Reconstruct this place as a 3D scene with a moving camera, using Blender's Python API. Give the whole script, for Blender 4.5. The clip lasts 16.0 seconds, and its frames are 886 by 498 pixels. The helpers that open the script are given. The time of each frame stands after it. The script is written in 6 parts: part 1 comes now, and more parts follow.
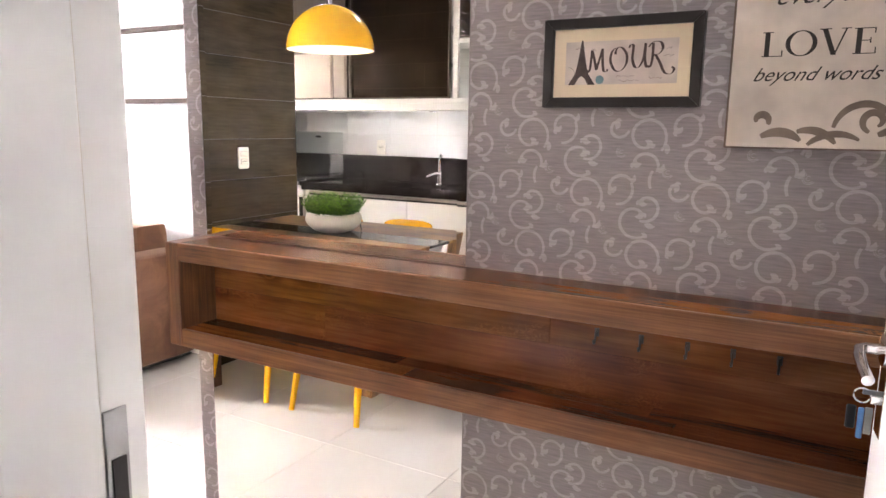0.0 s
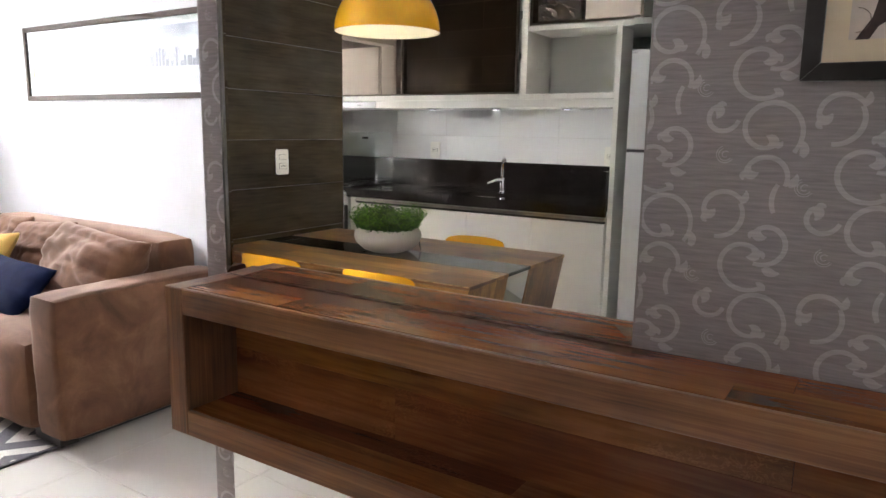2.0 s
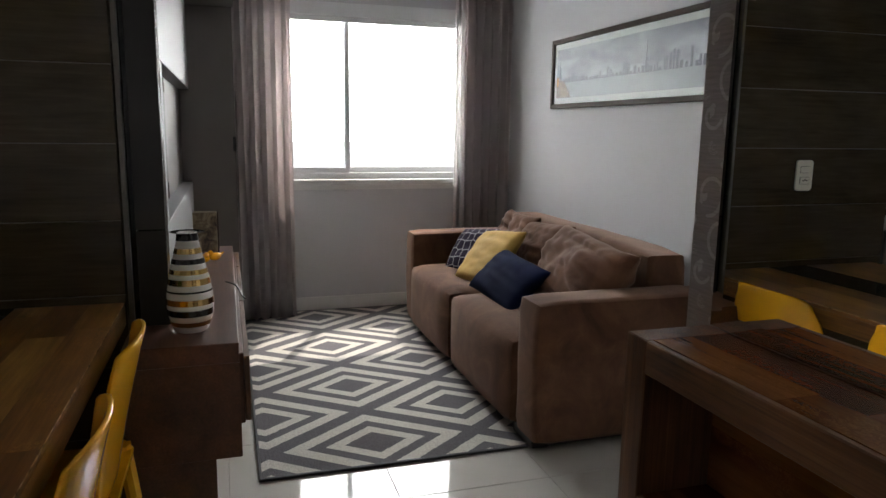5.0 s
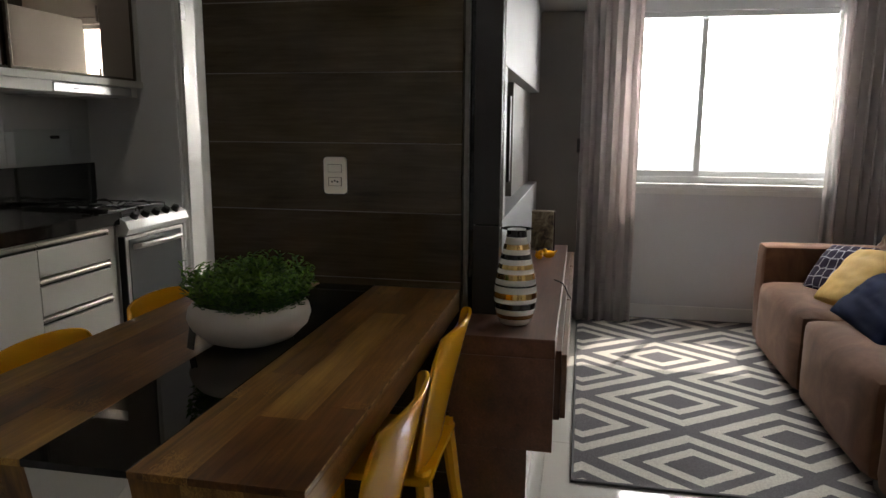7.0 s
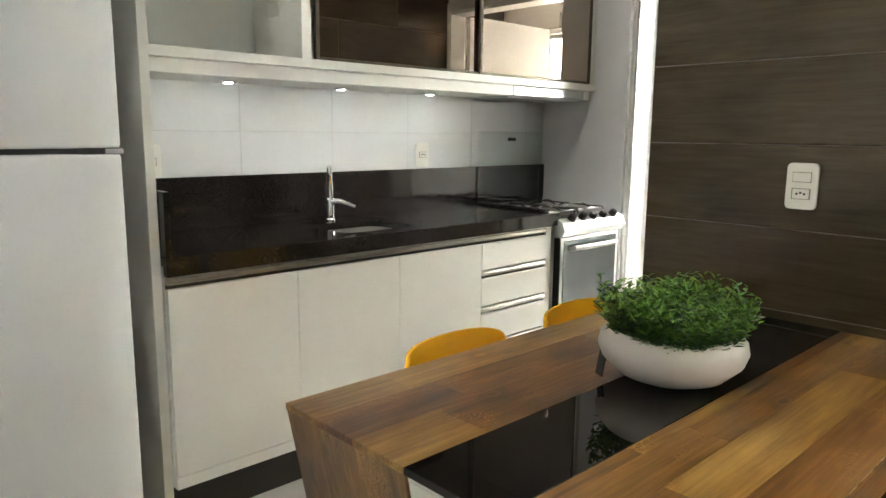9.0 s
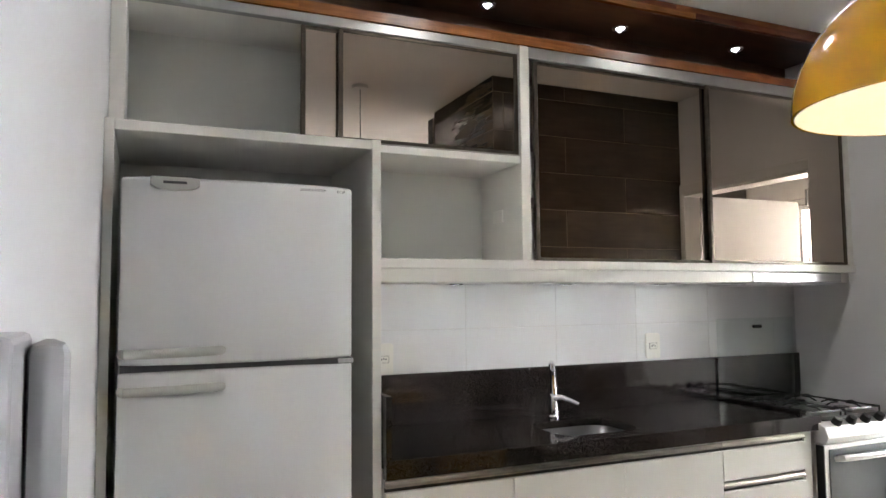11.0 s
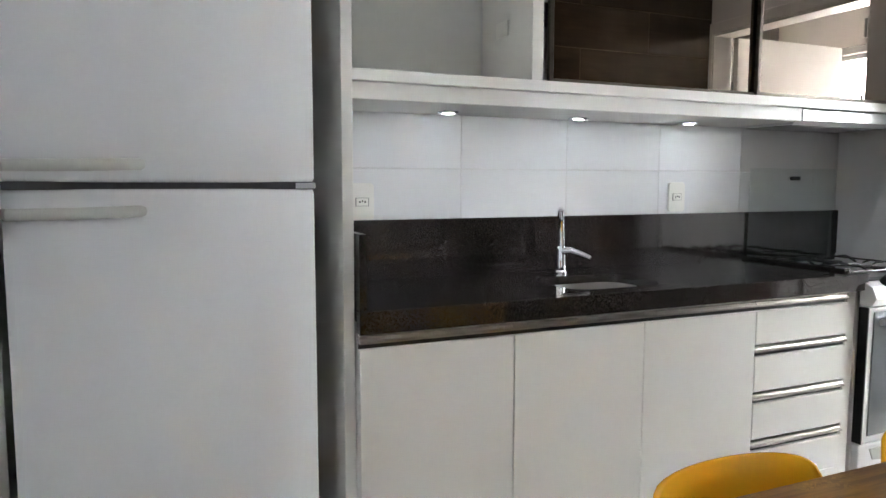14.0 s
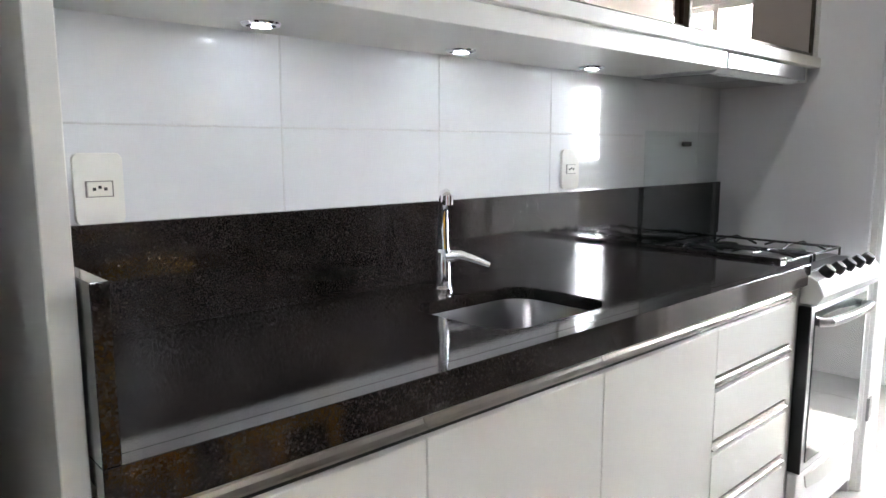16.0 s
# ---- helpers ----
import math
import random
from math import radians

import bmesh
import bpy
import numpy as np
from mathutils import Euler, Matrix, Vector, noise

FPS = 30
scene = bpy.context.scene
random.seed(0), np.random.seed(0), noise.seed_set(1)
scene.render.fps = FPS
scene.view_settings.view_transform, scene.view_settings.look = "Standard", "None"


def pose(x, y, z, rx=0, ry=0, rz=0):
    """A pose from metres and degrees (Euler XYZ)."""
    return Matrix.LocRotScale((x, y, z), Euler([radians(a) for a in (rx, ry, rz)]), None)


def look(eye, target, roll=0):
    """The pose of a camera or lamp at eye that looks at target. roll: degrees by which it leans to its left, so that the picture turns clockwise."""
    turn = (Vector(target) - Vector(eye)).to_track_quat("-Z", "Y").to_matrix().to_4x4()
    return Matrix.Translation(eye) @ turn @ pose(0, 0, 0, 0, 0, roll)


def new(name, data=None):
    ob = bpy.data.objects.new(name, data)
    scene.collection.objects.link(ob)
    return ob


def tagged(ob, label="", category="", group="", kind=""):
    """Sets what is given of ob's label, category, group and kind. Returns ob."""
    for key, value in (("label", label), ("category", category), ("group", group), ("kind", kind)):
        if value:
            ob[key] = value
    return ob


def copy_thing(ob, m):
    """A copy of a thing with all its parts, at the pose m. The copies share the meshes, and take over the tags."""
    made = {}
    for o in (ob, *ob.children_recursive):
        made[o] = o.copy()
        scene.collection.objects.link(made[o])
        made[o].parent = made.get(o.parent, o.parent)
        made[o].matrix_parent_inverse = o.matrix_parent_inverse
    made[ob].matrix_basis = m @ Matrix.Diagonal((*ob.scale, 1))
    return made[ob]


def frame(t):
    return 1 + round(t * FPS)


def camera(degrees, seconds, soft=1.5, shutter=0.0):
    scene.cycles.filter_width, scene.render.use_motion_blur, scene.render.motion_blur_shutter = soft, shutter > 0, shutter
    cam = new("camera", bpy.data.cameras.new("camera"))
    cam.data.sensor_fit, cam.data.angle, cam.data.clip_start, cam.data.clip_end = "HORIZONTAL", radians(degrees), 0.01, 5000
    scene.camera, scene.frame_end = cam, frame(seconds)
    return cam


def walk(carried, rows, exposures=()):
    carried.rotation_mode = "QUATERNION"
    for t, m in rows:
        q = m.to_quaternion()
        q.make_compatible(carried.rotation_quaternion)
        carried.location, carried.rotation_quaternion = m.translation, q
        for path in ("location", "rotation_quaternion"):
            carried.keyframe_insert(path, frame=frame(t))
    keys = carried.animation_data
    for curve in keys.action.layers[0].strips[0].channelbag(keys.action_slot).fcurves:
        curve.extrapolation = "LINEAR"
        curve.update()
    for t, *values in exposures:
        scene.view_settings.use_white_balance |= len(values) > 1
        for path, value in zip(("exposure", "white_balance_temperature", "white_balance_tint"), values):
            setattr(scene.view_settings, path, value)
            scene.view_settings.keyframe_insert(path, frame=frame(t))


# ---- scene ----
cam = camera(65.0, 16.0)
PATH = [
    (0, (0.665, 1.216, 1.358), (-0.304, 2.931, 1.016), 0.8),
    (0.5, (0.566, 1.349, 1.354), (-0.397, 3.072, 1.028), 1.0),
    (1, (0.416, 1.481, 1.356), (-0.553, 3.197, 1.018), 0.9),
    (1.5, (0.297, 1.584, 1.349), (-0.676, 3.297, 1.009), 0.8),
    (2, (0.2, 1.694, 1.34), (-0.864, 3.354, 1.003), 0.9),
    (2.5, (0.122, 1.779, 1.336), (-1.161, 3.275, 0.995), 1.0),
    (3, (0.035, 1.865, 1.325), (-1.437, 3.175, 0.98), 0.6),
    (3.5, (-0.028, 1.913, 1.334), (-1.633, 3.055, 0.993), 0.8),
    (6, (-0.073, 1.955, 1.337), (-2.038, 2.092, 0.994), 0.6),
    (6.5, (-0.08, 1.984, 1.337), (-2.047, 1.869, 0.991), 0.6),
    (7, (-0.099, 2.003, 1.332), (-2.032, 1.623, 0.99), 0.4),
    (7.5, (-0.152, 1.99, 1.315), (-2.015, 1.346, 0.976), 0.4),
    (8, (-0.228, 1.944, 1.311), (-1.963, 1.008, 0.972), 0.5),
    (8.5, (-0.283, 1.914, 1.315), (-1.853, 0.721, 0.982), 0.5),
    (9, (-0.353, 1.894, 1.306), (-1.705, 0.459, 0.975), 0.6),
    (11.5, (-0.455, 1.937, 1.472), (-1.205, 0.107, 1.771), -0.7),
    (12, (-0.469, 1.944, 1.491), (-1.212, 0.142, 1.938), -0.7),
    (12.5, (-0.497, 1.94, 1.462), (-1.236, 0.149, 1.957), -0.5),
    (13, (-0.532, 1.874, 1.368), (-1.288, 0.074, 1.805), -0.3),
    (13.5, (-0.622, 1.719, 1.28), (-1.389, -0.125, 1.383), -0.1),
    (14, (-0.658, 1.51, 1.256), (-1.452, -0.315, 1.062), 0.1),
    (14.5, (-0.765, 1.337, 1.255), (-1.551, -0.482, 0.983), 0.3),
    (15, (-0.85, 1.094, 1.273), (-1.714, -0.687, 0.987), 0.1),
    (15.5, (-0.906, 0.792, 1.273), (-1.99, -0.864, 0.987), 0.1),
    (16, (-0.965, 0.557, 1.255), (-2.3, -0.904, 0.97), -0.1),
]
EXPOSURES = [(0.0, 3.1, 7000, 22), (0.5, 3.08, 7000, 22), (1.0, 2.64, 6900, 20), (1.5, 2.25, 6900, 18), (2.0, 2.05, 6650, 14), (2.5, 1.8, 6350, 9), (3.0, 1.6, 6200, 8), (3.5, 0.98, 6300, 8), (6.0, -0.1, 6900, 10), (7.0, 0.1, 7000, 10), (7.5, 0.45, 7300, 10), (8.0, 1.6, 7600, 10), (8.5, 2.3, 7300, 8), (9.0, 2.35, 6900, 4), (11.5, 2.1, 6500, 12), (12.0, 2.42, 6450, 12), (12.5, 2.55, 6450, 12), (13.0, 2.55, 6400, 11), (13.5, 2.36, 6350, 11), (14.0, 2.18, 6150, 10), (14.5, 2.26, 6150, 10), (15.5, 2.36, 6100, 11), (16.0, 2.42, 6080, 11)]
walk(cam, [(t, look(eye, target, roll)) for t, eye, target, roll in PATH], EXPOSURES)

# ---- world, sun, large lights ----
world = bpy.data.worlds.new("world")
scene.world = world
world.use_nodes = True
wn = world.node_tree.nodes
sky = wn.new("ShaderNodeTexSky")
sky.sky_type = "NISHITA"
sky.sun_disc = False
SUN_EL, SUN_AZ = 57.0, 295.0
sky.sun_elevation = radians(SUN_EL)
sky.sun_rotation = radians(SUN_AZ)
world.node_tree.links.new(sky.outputs[0], wn["Background"].inputs[0])
wn["Background"].inputs[1].default_value = 0.15
sun = new("sun", bpy.data.lights.new("sun", "SUN"))
sun.data.energy, sun.data.angle, sun.data.color = 5.0, radians(0.5), (1.0, 0.95, 0.88)
az, el = radians(SUN_AZ), radians(SUN_EL)
to_sun = Vector((math.sin(az) * math.cos(el), math.cos(az) * math.cos(el), math.sin(el)))
sun.matrix_world = look(to_sun * 30, (0, 0, 0))


def window_light(name, at, aim, w, h, watts, color):
    ob = new(name, bpy.data.lights.new(name, "AREA"))
    ob.data.shape, ob.data.size, ob.data.size_y, ob.data.energy, ob.data.color = "RECTANGLE", w, h, watts, color
    ob.matrix_world = look(at, aim)
    return ob


window_light("sky_light_living", (-5.34, 3.0, 1.74), (-4.0, 3.0, 1.74), 1.42, 1.0, 70, (0.95, 0.98, 1.0))
window_light("sky_light_laundry", (-5.34, 0.69, 1.64), (-4.0, 0.69, 1.64), 0.95, 1.1, 46, (1.0, 0.99, 0.97))
window_light("hall_light", (0.75, 0.7, 2.36), (0.75, 0.72, 0.0), 0.5, 0.5, 0.4, (1.0, 0.96, 0.9))


# ---- materials ----
def shader(name, rough=0.5, metal=0.0, spec=0.5):
    m = bpy.data.materials.new(name)
    m.use_nodes = True
    b = m.node_tree.nodes["Principled BSDF"]
    b.inputs["Roughness"].default_value = rough
    b.inputs["Metallic"].default_value = metal
    b.inputs["Specular IOR Level"].default_value = spec
    return m, m.node_tree.nodes, m.node_tree.links, b


def coords(nodes, links, scale=(1, 1, 1), scatter=True):
    tc = nodes.new("ShaderNodeTexCoord")
    mp = nodes.new("ShaderNodeMapping")
    mp.inputs["Scale"].default_value = scale
    if scatter:
        info = nodes.new("ShaderNodeObjectInfo")
        mul = nodes.new("ShaderNodeMath")
        mul.operation = "MULTIPLY"
        mul.inputs[1].default_value = 37.0
        add = nodes.new("ShaderNodeVectorMath")
        links.new(info.outputs["Random"], mul.inputs[0])
        links.new(tc.outputs["Object"], add.inputs[0])
        links.new(mul.outputs[0], add.inputs[1])
        links.new(add.outputs[0], mp.inputs["Vector"])
    else:
        links.new(tc.outputs["Object"], mp.inputs["Vector"])
    return mp.outputs[0]


def ramp(nodes, links, fac, stops):
    r = nodes.new("ShaderNodeValToRGB")
    e = r.color_ramp.elements
    while len(e) < len(stops):
        e.new(0.5)
    for k, (p, c) in enumerate(stops):
        e[k].position, e[k].color = p, (*c, 1)
    links.new(fac, r.inputs[0])
    return r.outputs[0]


def tex_noise(nodes, links, vec, scale, detail=4.0, rough=0.55, distort=0.0):
    n = nodes.new("ShaderNodeTexNoise")
    n.inputs["Scale"].default_value, n.inputs["Detail"].default_value = scale, detail
    n.inputs["Roughness"].default_value, n.inputs["Distortion"].default_value = rough, distort
    links.new(vec, n.inputs["Vector"])
    return n.outputs["Fac"]


def bump(nodes, links, b, height, strength, distance=0.002):
    n = nodes.new("ShaderNodeBump")
    n.inputs["Strength"].default_value, n.inputs["Distance"].default_value = strength, distance
    links.new(height, n.inputs["Height"])
    links.new(n.outputs[0], b.inputs["Normal"])


def paint(name, color, rough=0.5, var=0.05, scale=3.0, grain=90.0, relief=0.05, metal=0.0, spec=0.5, coat=0.0, rough_var=0.0):
    """A surface of one colour with cloudy variation, fine grain and a little relief."""
    m, n, l, b = shader(name, rough, metal, spec)
    v = coords(n, l)
    big = tex_noise(n, l, v, scale, 3)
    fine = tex_noise(n, l, v, grain, 2)
    lo = tuple(c * (1 - var) for c in color)
    hi = tuple(min(1, c * (1 + var)) for c in color)
    c = ramp(n, l, big, [(0.3, lo), (0.7, hi)])
    l.new(c, b.inputs["Base Color"])
    if rough_var:
        mr = n.new("ShaderNodeMapRange")
        mr.inputs[3].default_value, mr.inputs[4].default_value = rough - rough_var, rough + rough_var
        l.new(big, mr.inputs[0])
        l.new(mr.outputs[0], b.inputs["Roughness"])
    if relief:
        bump(n, l, b, fine, relief, 0.001)
    b.inputs["Coat Weight"].default_value = coat
    return m


def wood(name, dark, mid, light, axis=0, rough=0.42, tone=0.40, grain=26.0, knots=True, relief=0.22, spread=0.14, crazing=0.3):
    """Planks: grain drawn along one axis, with figure, knots and a tone of its own for each plank."""
    m, n, l, b = shader(name, rough)

    def along(across, length):
        s = [across, across, across]
        s[axis] = length
        return coords(n, l, tuple(s))

    def scaled(fac, k, plus=None):
        q = n.new("ShaderNodeMath")
        q.operation = "MULTIPLY_ADD"
        q.inputs[1].default_value, q.inputs[2].default_value = k, 0.0
        l.new(fac, q.inputs[0])
        if plus:
            l.new(plus, q.inputs[2])
        return q.outputs[0]

    fine = tex_noise(n, l, along(grain * 4.5, 5.0), 1.0, 4, 0.6, 0.2)
    g = tex_noise(n, l, along(grain, 2.2), 1.0, 6, 0.6, 0.5)
    figure = tex_noise(n, l, along(8.0, 2.0), 1.0, 4, 0.55, 1.1)
    cloud = tex_noise(n, l, along(5.0, 3.0), 1.0, 2, 0.5, 0.3)
    total = scaled(cloud, 0.24, scaled(figure, 0.32, scaled(g, 0.20, scaled(fine, 0.26))))
    c = ramp(n, l, total, [(0.53 - spread, dark), (0.53, mid), (0.53 + spread, light)])
    if knots:
        vo = n.new("ShaderNodeTexVoronoi")
        vo.inputs["Scale"].default_value = 0.8
        l.new(along(8.0, 4.2), vo.inputs["Vector"])
        dist = scaled(figure, 0.22, vo.outputs["Distance"])
        kr = ramp(n, l, dist, [(0.13, (0.30, 0.22, 0.18)), (0.165, (0.95, 0.86, 0.78)), (0.20, (0.50, 0.42, 0.36)), (0.30, (0.86, 0.82, 0.79)), (0.40, (1, 1, 1))])
        km = n.new("ShaderNodeMixRGB")
        km.blend_type, km.inputs[0].default_value = "MULTIPLY", 0.92
        l.new(c, km.inputs[1])
        l.new(kr, km.inputs[2])
        c = km.outputs[0]
        # pale crazed figure in patches round the knots
        crazed = tex_noise(n, l, along(48.0, 30.0), 1.0, 3, 0.6, 2.6)
        lines = ramp(n, l, crazed, [(0.455, (0, 0, 0)), (0.49, (1, 1, 1)), (0.51, (1, 1, 1)), (0.545, (0, 0, 0))])
        where = ramp(n, l, tex_noise(n, l, along(9.0, 5.0), 1.0, 2, 0.5), [(0.53, (0, 0, 0)), (0.63, (crazing, crazing, crazing))])
        both = n.new("ShaderNodeMixRGB")
        both.blend_type, both.inputs[0].default_value = "MULTIPLY", 1.0
        l.new(lines, both.inputs[1])
        l.new(where, both.inputs[2])
        pale = n.new("ShaderNodeMixRGB")
        pale.inputs[2].default_value = (*(min(1, k * 1.35) for k in light), 1)
        l.new(both.outputs[0], pale.inputs[0])
        l.new(c, pale.inputs[1])
        c = pale.outputs[0]
    info = n.new("ShaderNodeObjectInfo")
    hsv = n.new("ShaderNodeHueSaturation")
    for socket_name, lo, hi in (("Value", 1 - tone, 1 + tone), ("Hue", 0.5 - 0.045 * tone, 0.5 + 0.03 * tone), ("Saturation", 1 + 0.15 * tone, 1 + 0.1 * tone)):
        mr = n.new("ShaderNodeMapRange")
        mr.inputs[3].default_value, mr.inputs[4].default_value = lo, hi
        l.new(info.outputs["Random"], mr.inputs[0])
        l.new(mr.outputs[0], hsv.inputs[socket_name])
    l.new(c, hsv.inputs["Color"])
    l.new(hsv.outputs[0], b.inputs["Base Color"])
    bump(n, l, b, scaled(fine, 1.0), relief, 0.001)
    return m


def glow(name, color, strength):
    m = bpy.data.materials.new(name)
    m.use_nodes = True
    b = m.node_tree.nodes["Principled BSDF"]
    b.inputs["Base Color"].default_value = (*color, 1)
    b.inputs["Emission Color"].default_value = (*color, 1)
    b.inputs["Emission Strength"].default_value = strength
    return m


def mirror(name, tint, rough=0.0):
    m, n, l, b = shader(name, rough, 1.0)
    b.inputs["Base Color"].default_value = (*tint, 1)
    return m


def glass(name, tint=(1, 1, 1), rough=0.0):
    m, n, l, b = shader(name, rough)
    b.inputs["Base Color"].default_value = (*tint, 1)
    b.inputs["Transmission Weight"].default_value = 1.0
    b.inputs["IOR"].default_value = 1.45
    return m


WHITE_PAINT = paint("white_wall_paint", (0.78, 0.78, 0.79), 0.7, 0.02, 2.0, 160, 0.08)
# greyer than the other white walls; also carries the fridge-side wall's shade
SOFA_WALL = paint("greyed_white_wall_paint", (0.58, 0.585, 0.60), 0.75, 0.02, 2.0, 160, 0.08, spec=0.2)
GREY_PAINT = paint("light_grey_wall_paint", (0.62, 0.62, 0.64), 0.7, 0.02, 2.0, 160, 0.08)
CEIL_PAINT = paint("ceiling_paint", (0.8, 0.79, 0.78), 0.85, 0.02, 2.0, 120, 0.05)
TRIM_WHITE = paint("white_satin_paint", (0.76, 0.76, 0.75), 0.35, 0.02, 4.0, 60, 0.03)
MDF = paint("white_melamine", (0.75, 0.74, 0.70), 0.30, 0.010, 2.0, 200, 0.0)
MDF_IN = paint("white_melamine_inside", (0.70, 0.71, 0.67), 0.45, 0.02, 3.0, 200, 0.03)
ENAMEL = paint("fridge_enamel", (0.66, 0.67, 0.67), 0.10, 0.01, 1.0, 240, 0.0, coat=0.8)
STOVE_WHITE = paint("stove_enamel", (0.8, 0.8, 0.8), 0.2, 0.02, 2.0, 100, 0.0, coat=0.4)
PLASTIC_WHITE = paint("white_plastic", (0.82, 0.81, 0.76), 0.35, 0.02, 20, 200, 0.02)
PLASTIC_GREY = paint("grey_green_plastic", (0.40, 0.40, 0.37), 0.35, 0.03, 20, 200, 0.02)
PLASTIC_BLACK = paint("black_plastic", (0.015, 0.015, 0.016), 0.35, 0.1, 20, 200, 0.02)
WORN_EDGE = paint("worn_laminate_edge", (0.34, 0.23, 0.14), 0.6, 0.75, 45, 200, 0.1)
SEAL = paint("yellowed_seal", (0.50, 0.43, 0.31), 0.6, 0.12, 20, 200, 0.05)
RUBBER = paint("dark_rubber", (0.05, 0.05, 0.055), 0.6, 0.1, 20, 200, 0.05)
YELLOW = paint("yellow_polypropylene", (0.86, 0.42, 0.012), 0.22, 0.03, 3, 300, 0.03, coat=0.3)
YELLOW_LAMP = paint("yellow_lacquer", (0.9, 0.44, 0.008), 0.16, 0.02, 3, 300, 0.0, coat=0.6)
LAMP_IN = paint("white_lamp_lining", (0.85, 0.83, 0.74), 0.5, 0.02, 3, 100, 0.0)
CHROME = mirror("chrome", (0.78, 0.78, 0.8), 0.08)
STEEL = paint("brushed_steel", (0.36, 0.36, 0.36), 0.33, 0.08, 6, 300, 0.1, metal=1.0)
SINK_STEEL = paint("satin_sink_steel", (0.42, 0.42, 0.425), 0.28, 0.08, 6, 300, 0.1, metal=1.0)
SHADOW_GAP = paint("joint_shade_grey", (0.22, 0.215, 0.20), 0.4, 0.02, 20, 200, 0.02)
ALU = paint("brushed_aluminium", (0.42, 0.395, 0.36), 0.3, 0.06, 8, 300, 0.08, metal=1.0)
ALU_WHITE = paint("white_aluminium", (0.78, 0.79, 0.8), 0.35, 0.02, 8, 200, 0.02)
BRONZE_DARK = paint("dark_antique_metal", (0.09, 0.075, 0.06), 0.42, 0.2, 30, 200, 0.1, metal=0.9)
MIRROR = mirror("mirror_silver", (0.95, 0.96, 0.95))
BRONZE_MIRROR = mirror("bronze_mirror", (0.40, 0.34, 0.29))
GLASS = glass("clear_glass")
LID_GLASS = glass("tempered_lid_glass", (0.93, 0.97, 0.96))
gn, gl = LID_GLASS.node_tree.nodes, LID_GLASS.node_tree.links
tp = gn.new("ShaderNodeBsdfTransparent")
tp.inputs["Color"].default_value = (0.95, 0.975, 0.97, 1)
gmx = gn.new("ShaderNodeMixShader")
gmx.inputs[0].default_value = 0.07
gloss = gn.new("ShaderNodeBsdfGlossy")
gloss.inputs["Roughness"].default_value = 0.02
gl.new(tp.outputs[0], gmx.inputs[1])
gl.new(gloss.outputs[0], gmx.inputs[2])
gl.new(gmx.outputs[0], gn["Material Output"].inputs["Surface"])
SATIN_GLASS = LID_GLASS.copy()
SATIN_GLASS.name = "non_glare_glass"
SATIN_GLASS.node_tree.nodes[gmx.name].inputs[0].default_value = 0.02
SATIN_GLASS.node_tree.nodes[gloss.name].inputs["Roughness"].default_value = 0.38
OVEN_GLASS = paint("oven_glass", (0.06, 0.068, 0.072), 0.05, 0.05, 2, 50, 0.0, coat=0.5)
BLACK_GLASS = paint("black_back_painted_glass", (0.006, 0.005, 0.005), 0.02, 0.1, 2, 50, 0.0, spec=0.6)
CERAMIC = paint("cream_ceramic", (0.70, 0.64, 0.575), 0.3, 0.04, 6, 120, 0.04, coat=0.2)
CURTAIN = paint("grey_satin_curtain", (0.60, 0.58, 0.595), 0.45, 0.08, 6, 400, 0.25)
cn, cl = CURTAIN.node_tree.nodes, CURTAIN.node_tree.links
tl = cn.new("ShaderNodeBsdfTranslucent")
tl.inputs["Color"].default_value = (0.66, 0.60, 0.585, 1)
mxs = cn.new("ShaderNodeMixShader")
mxs.inputs[0].default_value = 0.62
cl.new(cn["Principled BSDF"].outputs[0], mxs.inputs[1])
cl.new(tl.outputs[0], mxs.inputs[2])
cl.new(mxs.outputs[0], cn["Material Output"].inputs["Surface"])
BLACKOUT = paint("light_lining_cloth", (0.62, 0.61, 0.62), 0.5, 0.05, 6, 400, 0.2)
ln_, ll_ = BLACKOUT.node_tree.nodes, BLACKOUT.node_tree.links
lt_, lm_ = ln_.new("ShaderNodeBsdfTranslucent"), ln_.new("ShaderNodeMixShader")
lt_.inputs["Color"].default_value, lm_.inputs[0].default_value = (0.75, 0.73, 0.72, 1), 0.5
ll_.new(ln_["Principled BSDF"].outputs[0], lm_.inputs[1])
ll_.new(lt_.outputs[0], lm_.inputs[2])
ll_.new(lm_.outputs[0], ln_["Material Output"].inputs["Surface"])
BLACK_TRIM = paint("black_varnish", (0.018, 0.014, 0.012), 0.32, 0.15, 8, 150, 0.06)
BROWN_FRAME = paint("dark_brown_wood_frame", (0.040, 0.022, 0.018), 0.6, 0.2, 9, 150, 0.08, spec=0.12)
MAT_BOARD = paint("cream_mat_board", (0.78, 0.645, 0.46), 0.9, 0.03, 4, 300, 0.08)
MAT_WHITE = paint("white_mat_board", (0.70, 0.70, 0.70), 0.9, 0.02, 4, 300, 0.05, spec=0.1)
PAPER_OLD = paint("aged_paper", (0.61, 0.52, 0.455), 0.85, 0.18, 14, 200, 0.05)
SIGN_CREAM = paint("worn_cream_sign", (0.60, 0.515, 0.435), 0.7, 0.22, 9, 90, 0.15)
INK = paint("dark_brown_ink", (0.03, 0.024, 0.022), 0.8, 0.1, 30, 200, 0.0)
INK_PRINT = paint("printed_brown_ink", (0.075, 0.048, 0.045), 0.8, 0.25, 60, 200, 0.0)
INK_SOFT = paint("faded_brown_ink", (0.19, 0.14, 0.11), 0.8, 0.2, 30, 200, 0.0)
